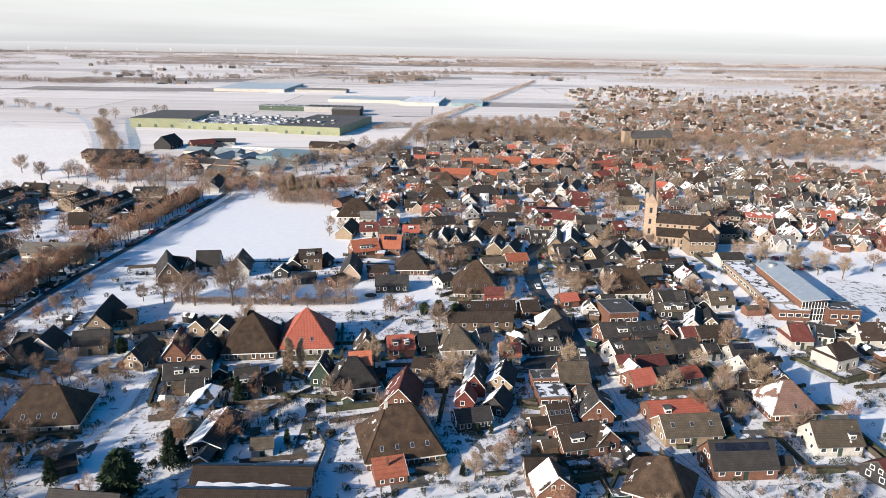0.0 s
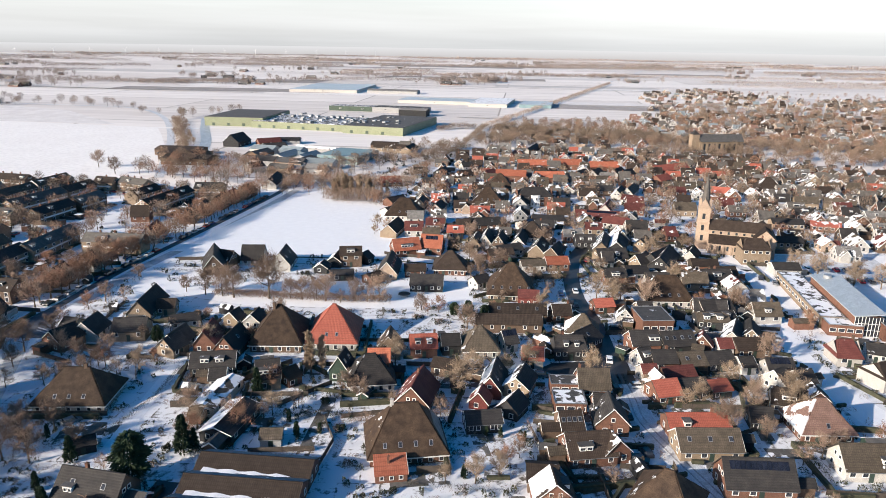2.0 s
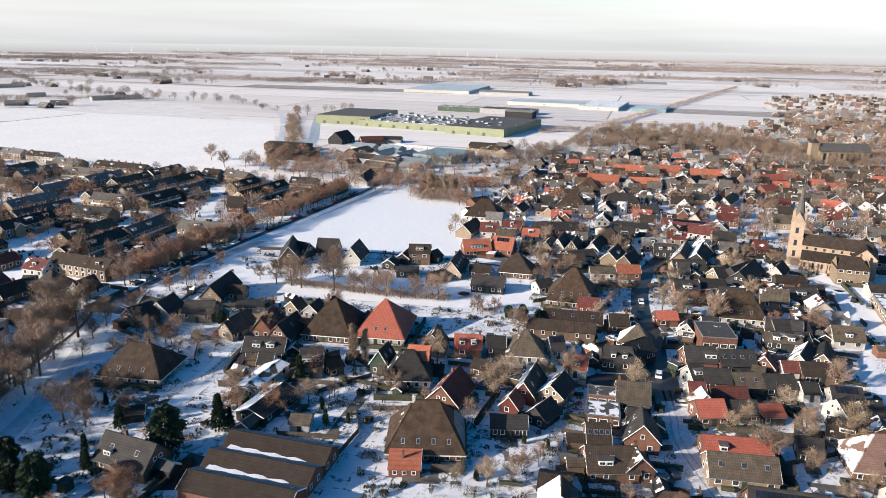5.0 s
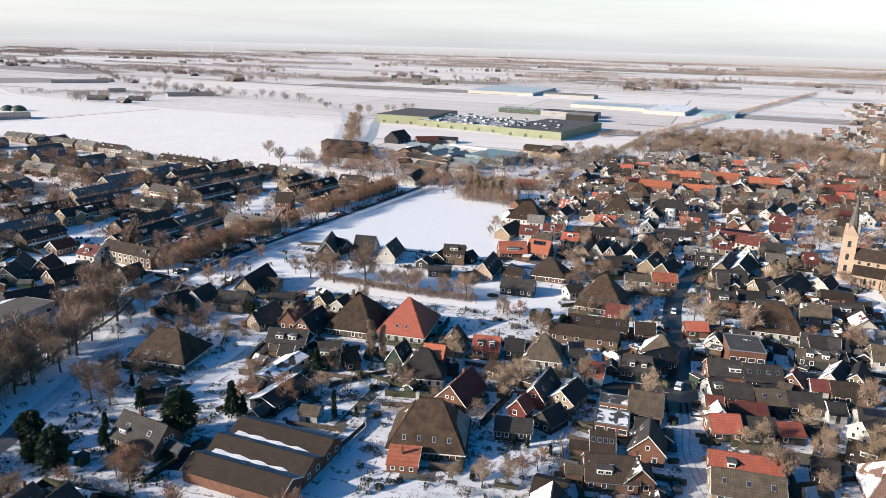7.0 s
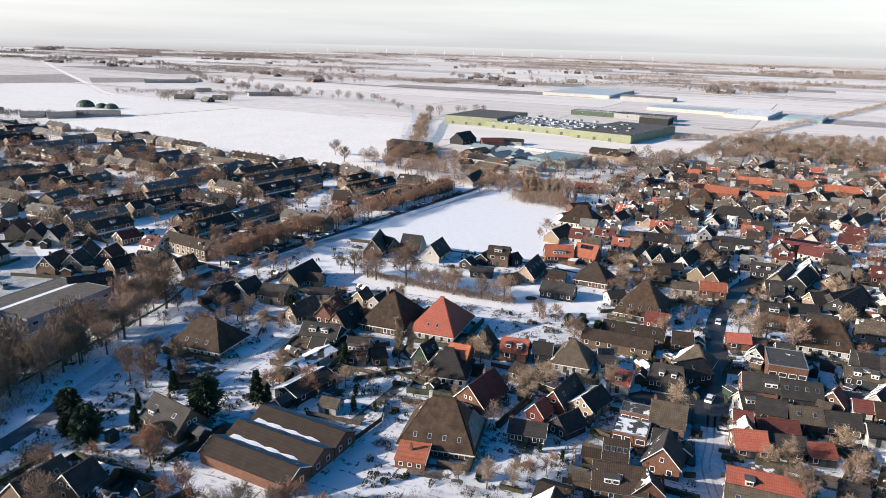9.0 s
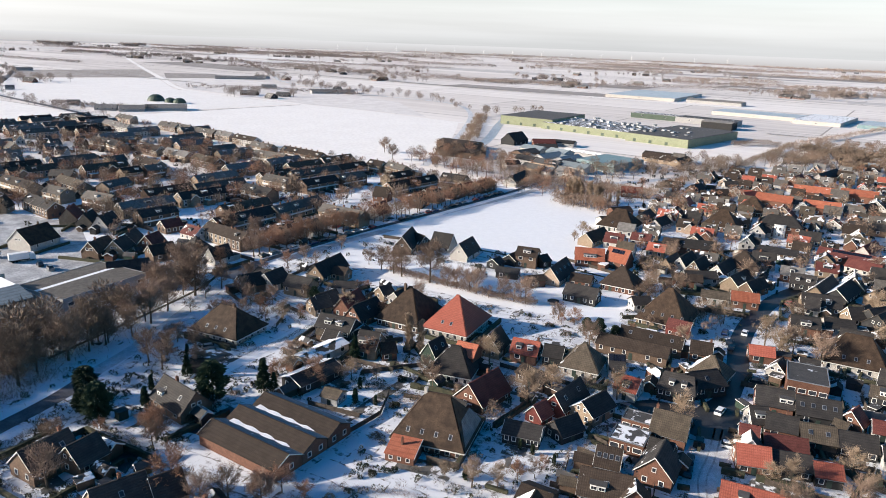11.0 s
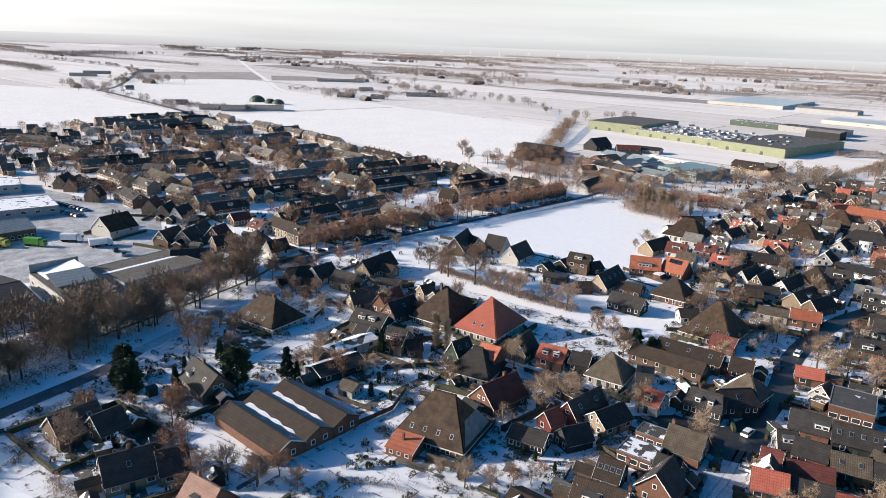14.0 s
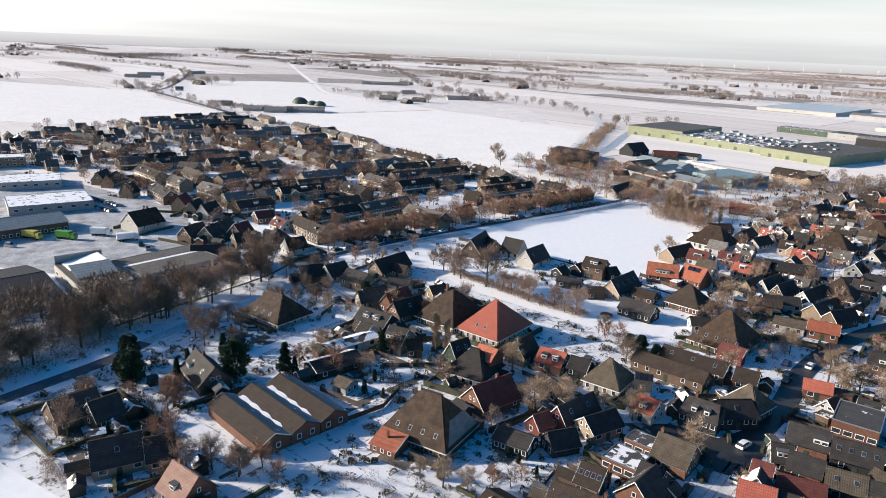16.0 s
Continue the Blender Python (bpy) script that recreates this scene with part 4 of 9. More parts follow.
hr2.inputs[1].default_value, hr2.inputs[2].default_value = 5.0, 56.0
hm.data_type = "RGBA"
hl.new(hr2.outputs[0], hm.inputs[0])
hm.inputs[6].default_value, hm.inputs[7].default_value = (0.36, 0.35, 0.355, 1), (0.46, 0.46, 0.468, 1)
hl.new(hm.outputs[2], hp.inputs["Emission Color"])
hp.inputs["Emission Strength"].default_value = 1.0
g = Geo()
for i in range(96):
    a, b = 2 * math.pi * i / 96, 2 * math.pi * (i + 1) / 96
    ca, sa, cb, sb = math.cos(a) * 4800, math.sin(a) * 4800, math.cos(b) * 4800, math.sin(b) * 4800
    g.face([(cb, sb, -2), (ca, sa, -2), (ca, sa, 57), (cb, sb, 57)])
tagged(new("backdrop", g.mesh("backdrop", [HAZE])), "backdrop ring glowing with painted haze at the horizon", "distance", kind="structure")


def oblong(name, cx, cy, turn, w, d, z, m, label, category="field"):
    c, s = math.cos(radians(turn)), math.sin(radians(turn))
    return patch(name, [(cx + c * u - s * v, cy + s * u + c * v) for u, v in ((-w / 2, -d / 2), (w / 2, -d / 2), (w / 2, d / 2), (-w / 2, d / 2))], z, m, label, category)


patch("field", [(-500, 448), (-474, 521), (-445, 603), (-414, 682), (-333, 660), (-202, 613), (-182, 610), (-165, 548), (-136, 433), (-118, 342), (-175, 326), (-236, 365), (-327, 393), (-437, 420)], 0.05, FARSNOW, "smooth snow field beside the estate")
patch("field", [(-515, 280), (-516, 398), (-503, 440), (-573, 462), (-658, 485), (-756, 514), (-850, 570), (-1500, 420), (-1500, 150), (-700, 200)], 0.05, FARSNOW, "smooth snow field behind the estate's edge")
patch("field", [(-414, 690), (-692, 804), (-902, 1008), (-780, 1060), (-560, 960), (-330, 800), (-230, 640), (-333, 670)], 0.05, STUBBLE, "snow field with stubble showing through")
patch("field", [(-480, 540), (-430, 680), (-692, 780), (-880, 970), (-1040, 770), (-860, 610), (-740, 540), (-600, 500)], 0.045, FARSNOW, "wide snow field behind the farm")
patch("field", [(-1054, 790), (-1222, 973), (-1112, 1196), (-899, 990)], 0.06, PLOUGH, "dark ploughed field dusted with snow")
patch("field", [(-878, 990), (-991, 1122), (-906, 1176), (-790, 1076)], 0.06, PLOUGH, "dark ploughed field dusted with snow")
ribbon("ditch", [(-412, 684), (-445, 603), (-474, 521)], 3.0, 0.1, PLOUGH, "thin dark ditch beside the snow field", "ditch", 1)
oblong("field", -190, 1210, -12, 420, 90, 0.06, PLOUGH, "dark ploughed field dusted with snow")
oblong("field", 330, 1700, -15, 420, 150, 0.06, PLOUGH, "dark ploughed field dusted with snow")
rng = random.Random(11)
for i in range(70):
    far = 900 + 3500 * rng.random() ** 1.3
    a = radians(rng.uniform(28, 168))
    cx, cy = far * math.cos(a), far * math.sin(a)
    if (-250 < cx < 330 or -1250 < cx < -200) and cy < 1300:
        continue
    m = rng.choice((STUBBLE, STUBBLE, FARSNOW, PLOUGH))
    oblong("field", cx, cy, -15 + rng.uniform(-6, 6), rng.uniform(150, 520) * (0.6 + far / 3000), rng.uniform(40, 190) * (0.5 + far / 3500), 0.08 + 0.008 * i, m, "distant snowy field" if m is not PLOUGH else "distant dark field")

patch("woodland_floor", [(-96, 24), (-94, -8), (-94, -68), (-160, -78), (-136, -12), (-116, 30)], 0.025, LITTER, "leaf litter and patchy snow under the wood", "ground")
for i in range(60):
    far = 800 + 3000 * rng.random() ** 1.5
    a = radians(rng.uniform(30, 165))
    cx, cy, l = far * math.cos(a), far * math.sin(a), rng.uniform(150, 600)
    t = radians(-15 + rng.uniform(-4, 4))
    if not (-1250 < cx < 350 and cy < 1200):
        ribbon("ditch", [(cx - l * math.cos(t), cy - l * math.sin(t)), (cx + l * math.cos(t), cy + l * math.sin(t))], rng.uniform(3, 6) * (0.5 + far / 2500), 0.7 + 0.004 * i, PLOUGH, "dark ditch line between distant fields", "ditch", 1)

patch("field", [(437, 766), (546, 752), (572, 843), (493, 889)], 0.05, FARSNOW, "white field among the village houses")

# the great lawn, the strip before it, the canal beside it
patch("lawn", [(-78, 160), (-40, 252), (6, 229), (6, 157)], 0.03, SNOWM, "wide untouched snow lawn", "lawn")
ribbon("ditch", [(-112, 60), (-106, 5), (-104, -25), (-112, -70)], 2.4, 0.02, ICE, "narrow dark ditch beside the wood", "ditch")
patch("gardens", [(-92, -58), (112, -58), (110, -20), (112, 8), (117, 34), (128, 64), (141, 94), (110, 140), (60, 134), (38, 122), (36, 84), (4, 84), (-40, 92), (-62, 104), (-92, 98), (-97, 66), (-91, 30), (-86, 0), (-85, -30)], 0.012, GARDEN, "trodden snowy gardens with bare earth showing", "ground")
patch("gardens", [(122, 34), (121, 4), (122, -40), (190, -20), (210, 60), (190, 80), (150, 36)], 0.012, GARDEN, "trodden snowy gardens by the school", "ground")
patch("gardens", [(64, 140), (100, 150), (146, 150), (200, 130), (330, 80), (440, 200), (320, 400), (120, 440), (40, 330), (30, 200), (38, 132)], 0.012, GARDEN, "trodden snowy gardens between the village houses", "ground")
ribbon("canal", [(-95, 98), (-83, 140), (-62, 192), (-39, 260), (-32, 284)], 5.0, 0.02, ICE, "frozen canal below the avenue", "canal")
ribbon("ditch", [(-74, 150), (-40, 148), (0, 140), (36, 128)], 1.6, 0.04, HEDGE, "dark reedy ditch along the lawn", "ditch")
ribbon("road", [(-89, -90), (-88, -44), (-87, -17), (-89, -4)], 4.8, 0.05, LANE, "half cleared dark lane along the wood", "road")
ribbon("road", [(-89, -4), (-90, 12), (-94, 35), (-100, 66), (-106, 80)], 4.4, 0.05, RUTS, "snow covered lane beside the ditch", "road")
ribbon("ditch", [(-106, -2), (-105.3, 15), (-104.2, 35), (-104, 58), (-107, 74)], 1.2, 0.045, HEDGE, "thin dark ditch beside the lane", "ditch")
ribbon("road", [(-104, 82), (-101, 97), (-89, 140), (-68, 200), (-45, 266), (-38, 294)], 3.2, 0.045, LANE, "dark avenue road beside the canal", "road")
ribbon("road", [(-104, 84), (-84, 68), (-62, 58), (-39, 53), (-22, 48), (-2, 43), (16, 38.5), (43, 31.5), (61, 33)], 5.4, 0.055, RUTS, "village street with driven snow", "road")
ribbon("road", [(64, -44), (63, -32), (62.2, -23), (60.7, -10), (59.8, 4), (61.8, 14), (64, 28)], 6.4, 0.06, RUTS, "driven snow street with wheel tracks", "road")
for off in (-0.8, 0.8):
    ribbon("wheel_track", [(64 + off, -44), (63 + off, -32), (62.2 + off, -23), (60.7 + off, -10), (59.8 + off, 4), (61.8 + off, 14), (64 + off, 28)], 0.4, 0.07, YARD, "grey wheel track in the snow", "wheel track")
for off in (-0.8, 0.9):
    ribbon("wheel_track", [(-100, 79 + off), (-84, 68 + off), (-62, 58 + off), (-39, 53 + off), (-22, 48 + off), (-2, 43 + off), (16, 38.5 + off), (36, 33 + off)], 0.6, 0.065, YARD, "grey wheel track in the snow", "wheel track")
ribbon("road", [(60.5, 24), (63.5, 32), (66, 43), (70, 63), (72, 84), (77, 105), (86, 129), (96, 146), (108, 165), (130, 210)], 6.0, 0.065, ASPHALT, "wet dark village street", "road")
patch("road", [(-112, 74), (-100, 72), (-90, 70), (-92, 76), (-98, 84), (-98, 94), (-104, 94), (-106, 86)], 0.062, LANE, "half cleared junction by the canal bridge", "road")
patch("road", [(38, 30), (50, 28), (59, 22), (66.5, 22), (69, 34), (69.5, 46), (63.5, 44), (59, 36.5), (48, 36.5)], 0.07, ASPHALT, "wet dark street junction", "road")
ribbon("road", [(150, 110), (144, 92), (132, 64), (121, 34), (117, 8), (116, -10), (118, -40)], 6.5, 0.05, SNOWM, "snow covered lane past the school", "road")
ribbon("path", [(146, 106), (139, 85), (128, 58)], 1.2, 0.06, ASPHALT, "cleared dark path in the snow", "path")
ribbon("road", [(96, 146), (126, 139), (146, 120), (152, 108)], 4.5, 0.05, RUTS, "lane past the church", "road")
ribbon("path", [(-60, 2), (-59, 10), (-56, 32), (-53, 52)], 3.5, 0.05, SNOWM, "snowy garden path", "path")
ribbon("road", [(-44, 300), (10, 330), (67, 399), (137, 556), (290, 846), (609, 1444), (1156, 2438)], 6.5, 0.1, RUTS, "straight road out of the village", "road")
ribbon("road", [(-120, 330), (-129, 388), (-157, 548), (-205, 730), (-272, 839), (-406, 890), (-569, 987), (-701, 1101), (-946, 1428), (-1394, 1954)], 6.0, 0.12, RUTS, "field road with grey verges", "road")
ribbon("road", [(-140, 600), (-202, 613), (-333, 662), (-414, 682), (-558, 737), (-692, 796), (-902, 1001), (-1368, 1461), (-2400, 2500)], 9, 0.14, FARSNOW, "bright snowed track across the fields", "road")
ribbon("road", [(-500, 430), (-597, 474), (-803, 561), (-851, 579), (-900, 650), (-1176, 919), (-1364, 1060), (-1900, 1200)], 7, 0.16, LANE, "dark winding polder road", "road")
ribbon("river", [(-110, 420), (-118, 500), (-135, 600), (-150, 700)], 9, 0.06, ICE, "frozen waterway between the fields", "canal")
patch("lawn", [(-128, 194), (-132, 216), (-127, 250), (-117, 229), (-107, 199)], 0.03, SNOWM, "small snowy green between the terraces", "lawn")
patch("yard", [(-165, 15), (-150, 62), (-205, 108), (-330, 116), (-430, 100), (-340, 10), (-240, -10)], 0.04, YARD, "snowy lorry yard", "yard")
patch("car_park", [(160, 96), (205, 86), (215, 120), (172, 128)], 0.04, RUTS, "snowy car park by the church", "car park")
for cx, cy, turn, w, d in ((-16, 10, -14, 3, 30), (5, -12, 0, 12, 5), (25, 12, 20, 12, 6), (46, -18, -10, 16, 3), (-66, 16, -8, 12, 7), (-30, 44, -8, 12, 5),
                           (20, 27, -10, 20, 4), (46, 8, -8, 10, 6), (80, 5, -8, 20, 4), (-56, -46, 70, 5, 16), (-74, -34, 70, 4, 10), (88, -14, -10, 14, 4), (-46, 44, -10, 14, 6)):
    oblong("paving", cx, cy, turn, w, d, 0.035, PLAIN, "trodden garden paving under patchy snow", "paving")

# the drive's near-black tone takes in the shade lying on it
patch("drive", [(-51.5, -19), (-46.6, -5.5), (-42.3, -7), (-44.6, -18.5)], 0.045, ASPHALT, "dark cleared drive beside the long sheds", "drive")
patch("drive", [(-64, -29), (-58, -27), (-52, -30), (-50, -36), (-54, -35), (-60, -31)], 0.045, ASPHALT, "dark cleared drive between two houses", "drive")
patch("gardens", [(-78, 136), (-44, 128), (-14, 121), (18, 112), (34, 106), (36, 126), (4, 142), (-40, 149), (-74, 152)], 0.034, GARDEN, "trodden snowy gardens of the houses by the lawn", "ground")

# ---- landmark farmhouses ----
big = stolp(3.5, 0.2, 0, 17, 14.7, 10.4, 5.4, 1.9, "thatch", "brick", (0, 0.12, 0.3, 0.42), "large thatched pyramid roofed farmhouse with brick walls", (-2.9, 0.0, "white"), 4)
stolp(-11.0, 61.0, -8, 15, 19, 10.6, 0.8, 2.3, "red", "white", (0, 0.1, 0.3, 0.2), "red tiled pyramid roofed farmhouse with white walls", None, 2)
stolp(-26.6, 61.4, -8, 15.2, 18, 11.0, 1.0, 2.3, "thatch", "brown", (0, 0, 0.4, 0.2), "dark pyramid roofed farmhouse with a brick chimney", (-1.4, -1.0, "brown"), 0)
stolp(-72.5, 31.5, -7, 17.5, 14, 8.2, 6.0, 1.8, "thatch", "white", (0, 0, 0.4, 0.3), "low thatched farmhouse with white walls", (2.2, 0, "brown"), 3)
stolp(50.5, 93.5, -14, 16, 18, 11.2, 1.6, 2.2, "thatch", "yellow", (0, 0.1, 0.4, 0.3), "brown thatched pyramid roofed farmhouse", None, 5)
stolp(102, 80.0, -10, 16, 14, 9.0, 6.5, 2.2, "thatch", "white", (0, 0, 0.3, 0.45), "thatched farmhouse with white gable trim", None, 3)
stolp(98, -5.5, -9, 12.5, 11.5, 8.0, 2.0, 2.2, "pink", "brick", (0.12, 0, 0.3, 0.72), "brown tiled pyramid roofed house half under snow", None, 1)
stolp(50.5, -27.5, -42, 12.5, 12.5, 8.0, 1.6, 2.2, "thatch", "brick", (0.2, 0.0, 0.3, 0.4), "thatched farmhouse with snow patches on its roof", None, 0)
stolp(25, 211, -12, 18, 17, 9.5, 5, 2.2, "thatch", "white", (0, 0, 0.3, 0.3), "thatched farmhouse beyond the lawn", None, 2)
stolp(33.5, 121, -12, 13, 12, 8.0, 1.5, 2.2, "brown", "brick", (0, 0.1, 0.3, 0.3), "brown tiled pyramid roofed house with a white dormer", None, 0)
stolp(73, 234, -12, 17, 16, 9.5, 3, 2.4, "thatch", "brick", (0, 0, 0.3, 0.4), "brown thatched farmhouse with white windows", None, 3)
stolp(90, 277, -12, 15, 15, 9.5, 1.5, 2.4, "thatch", "brown", (0, 0, 0.3, 0.3), "thatched farmhouse among terraces", None, 0)
stolp(78, 163, -12, 13, 12, 8.0, 1, 2.2, "brown", "white", (0, 0.2, 0.3, 0.4), "steep brown pyramid roofed house", None, 0)
stolp(250, 250, -14, 17, 16, 10, 2, 2.4, "brown", "yellow", (0, 0, 0.3, 0.5), "brown pyramid roofed farmhouse with yellow walls", None, 0)
stolp(-128.7, 90.5, -15, 11, 11, 7.6, 0.8, 2.2, "dark", "brown", (0, 0, 0.3, 0.4), "small black pyramid roofed house", None, 0)
stolp(29.6, 46.6, -6, 10.5, 11, 7.8, 0.8, 2.4, "grey", "white", (0.1, 0, 0.3, 0.4), "grey pyramid roofed house", None, 0)
stolp(62.5, 53.4, -20, 10, 9, 7.2, 1.0, 2.6, "grey", "brown", (0.1, 0, 0.3, 0.9), "grey pyramid roofed corner house with a snowy flank", None, 1)
stolp(-2.2, 31.5, 0, 12, 12.5, 7.8, 2.5, 2.3, "dark", "white", (0.0, 0, 0.2, 0.4), "dark thatched farmhouse with a red tiled top", None, 0)

part("slate_apron", Geo().slab([(8.52, -6.6, 2.25), (8.52, 6.8, 2.25), (5.9, 4.4, 6.2), (5.9, -1.8, 6.2)], 0.08), roof_mat("slate", 0.3), big, "frosted grey slates laid below the thatch")


def lean_to(x, y, turn, w, d, hi, lo, roof, wall, label):
    """A single-pitch annexe, high at the back (+y)."""
    h = thing("annexe", x, y, turn, label, "annexe")
    W, D = w / 2, d / 2
    g = Geo()
    g.face([(-W, -D, 0), (W, -D, 0), (W, -D, lo), (-W, -D, lo)])
    for s in (-1, 1):
        q = [(s * W, -D, 0), (s * W, D, 0), (s * W, D, hi), (s * W, -D, lo)]
        g.face(q if s > 0 else q[::-1])
    g.face([(W, D, 0), (-W, D, 0), (-W, D, hi), (W, D, hi)])
    part("wall", g, wall_mat(wall), h)
    part("roof", Geo().slab([(-W - 0.2, -D - 0.3, lo - 0.05), (W + 0.2, -D - 0.3, lo - 0.05), (W + 0.2, D, hi + 0.05), (-W - 0.2, D, hi + 0.05)], 0.15), roof_mat(roof), h)
    part("bargeboard", Geo().slab([(W + 0.22, -D - 0.3, lo - 0.2), (W + 0.22, D, hi - 0.1), (W + 0.22, D, hi + 0.25), (W + 0.22, -D - 0.3, lo + 0.15)], 0.06), TRIM, h)
    for i in (-1, 0, 1):
        window(h, 0.9, 1.0, on_wall(i * w * 0.3, -D - 0.01, 1.1, "f"))
    return h


a = lean_to(-0.6, -10.0, 0, 6.4, 5.0, 3.4, 1.8, "orange", "brick", "red tiled annexe of the thatched farmhouse")
chimney(a, -0.4, 0.2, 2.4, 4.3, 0.45, "brick")
lean_to(54, 82.5, -14, 7, 3, 4.6, 2.6, "maroon", "redwood", "red trimmed front annexe of the farmhouse")
gable(0.2, 34.5, -6, 5.5, 7.0, 8.6, 6.0, "orange", "brick", (0, 0.1), lights=1, trim=False, label="red tiled rear house of the old farm", far=True)

# ---- triple shed ----
for k, (cx, cy) in enumerate(((-31.0, -21.2), (-29.0, -13.9), (-27.0, -6.6))):
    gable(cx, cy, -15, 23.0, 7.4, 4.5, 2.7, "brown", "brick", (0.0, 0.25), lights=0, trim=True, back="zinc",
          label="long brick shed with brown roof and snow in its valley", category="shed", name="long_shed", group="three joined long sheds", far=True)

for k in (0, 1):
    g = Geo()
    for i in range(12):
        u, w = -10 + i * 1.5, 0.75 + 0.25 * math.sin(i * 1.9 + k) - 0.04 * i
        u2, w2 = u + 1.5, 0.75 + 0.25 * math.sin((i + 1) * 1.9 + k) - 0.04 * (i + 1)
        g.face([(u, -w, 2.98 + 0.25 * w), (u2, -w2, 2.98 + 0.25 * w2), (u2, w2, 2.98 + 0.25 * w2), (u, w, 2.98 + 0.25 * w)])
    ob = new("valley_snow", g.mesh("valley_snow", [SNOWM]))
    ob.matrix_basis = pose(-30.0 + 2 * k, -17.55 + 7.3 * k, 0, 0, 0, -15)
    tagged(ob, "strip of snow lying in the shed's valley", "snow strip")

# ---- church ----
def church(x, y, turn):
    c = thing("church", x, y, turn, "yellow brick village church with a tall slate spire", "church")
    yb, sl = wall_mat("sandy"), roof_mat("brown", 0.1)
    part("tower", Geo().box(-2.5, 2.5, -2.5, 2.5, -0.3, 18).box(-2.75, 2.75, -2.75, 2.75, 11.5, 12).box(-2.75, 2.75, -2.75, 2.75, 17.4, 17.9), yb, c)
    g = Geo()
    for s in range(4):
        t = Matrix.Rotation(s * math.pi / 2, 4, "Z")
        g.face([t @ Vector(p) for p in ((-2.6, -2.6, 18), (2.6, -2.6, 18), (0, -2.6, 22))])
        g.face([t @ Vector(p) for p in ((-2.6, -2.6, 18), (0, -2.6, 22), (0, 0, 22.5))])
        g.face([t @ Vector(p) for p in ((0, -2.6, 22), (2.6, -2.6, 18), (0, 0, 22.5))])
    part("tower_crown", g, yb, c)
    g = Geo()
    for s in range(8):
        a0, a1 = s * math.pi / 4, (s + 1) * math.pi / 4
        g.face([(2.1 * math.cos(a0), 2.1 * math.sin(a0), 19.0), (2.1 * math.cos(a1), 2.1 * math.sin(a1), 19.0), (0, 0, 34)])
    part("spire", g, roof_mat("tile"), c)
    part("weathercock_rod", Geo().tube((0, 0, 33.6), (0, 0, 36), 0.08, 0.04, 5), METAL, c)
    for t, side in ((-1, "f"), (1, "b")):
        for z in (5, 9.5, 14.6):
            window(c, 1.2, 2.4, on_wall(0, t * 2.51, z, side), True, DARKTRIM)
    for z in (9.5, 14.6):
        window(c, 1.2, 2.4, on_wall(-2.51, 0, z, "l"), True, DARKTRIM)
    # nave with clerestory, aisles, transept
    L0, L1 = 2.5, 27.0
    part("nave_wall", Geo().box(L0, L1, -4.4, 4.4, -0.3, 9.6), yb, c)
    g = Geo()
    for s in (-1, 1):
        q = [(L0, s * 4.8, 9.4), (L1 + 0.3, s * 4.8, 9.4), (L1 + 0.3, 0, 13), (L0, 0, 13)]
        g.slab(q if s < 0 else q[::-1], 0.2)
    part("nave_roof", g, sl, c)
    for s in (-1, 1):
        lo, hi = sorted((s * 4.41, s * 8.6))
        part("aisle_wall", Geo().box(L0 + 0.5, L1 - 6, lo, hi, -0.3, 4.6), yb, c)
        q = [(L0 + 0.3, s * 8.9, 4.4), (L1 - 6, s * 8.9, 4.4), (L1 - 6, s * 4.42, 7.4), (L0 + 0.3, s * 4.42, 7.4)]
        part("aisle_roof", Geo().slab(q if s < 0 else q[::-1], 0.18), sl, c)
        for i in range(6):
            xx = L0 + 2 + i * 3.1
            window(c, 0.9, 1.1, on_wall(xx, s * 4.42, 8.4, "f" if s < 0 else "b"), True, DARKTRIM)
            window(c, 0.8, 2.0, on_wall(xx, s * 8.62, 2.6, "f" if s < 0 else "b"), True, DARKTRIM)
            part("buttress", Geo().box(xx + 1.3, xx + 1.8, min(s * 8.6, s * 9.1), max(s * 8.6, s * 9.1), -0.3, 3.6), yb, c)
    g = Geo()
    g.face([(20.5, -9.5, -0.3), (29, -9.5, -0.3), (29, -9.5, 8.2), (24.75, -9.5, 12), (20.5, -9.5, 8.2)])
    g.face([(29, 9.5, -0.3), (20.5, 9.5, -0.3), (20.5, 9.5, 8.2), (24.75, 9.5, 12), (29, 9.5, 8.2)])
    g.face([(20.5, 9.5, -0.3), (20.5, -9.5, -0.3), (20.5, -9.5, 8.2), (20.5, 9.5, 8.2)])
    g.face([(29, -9.5, -0.3), (29, 9.5, -0.3), (29, 9.5, 8.2), (29, -9.5, 8.2)])
    part("transept_wall", g, yb, c)
    g = Geo()
    for q in ([(20.2, 9.8, 8.0), (20.2, -9.8, 8.0), (24.75, -9.8, 12.2), (24.75, 9.8, 12.2)], [(29.3, -9.8, 8.0), (29.3, 9.8, 8.0), (24.75, 9.8, 12.2), (24.75, -9.8, 12.2)]):
        g.slab(q, 0.2)
    part("transept_roof", g, sl, c)
    window(c, 2.0, 4.0, on_wall(24.75, -9.52, 5.5, "f"), True, DARKTRIM)
    return c


church(149.0, 142.5, -28)
r = gable(159.5, 119.5, -15, 11, 9.5, 10.0, 6.4, "brown", "yellow", (0.1, 0.2), lights=4, hip=0.5, stack=(3,), label="yellow brick presbytery beside the church", category="presbytery", name="presbytery")

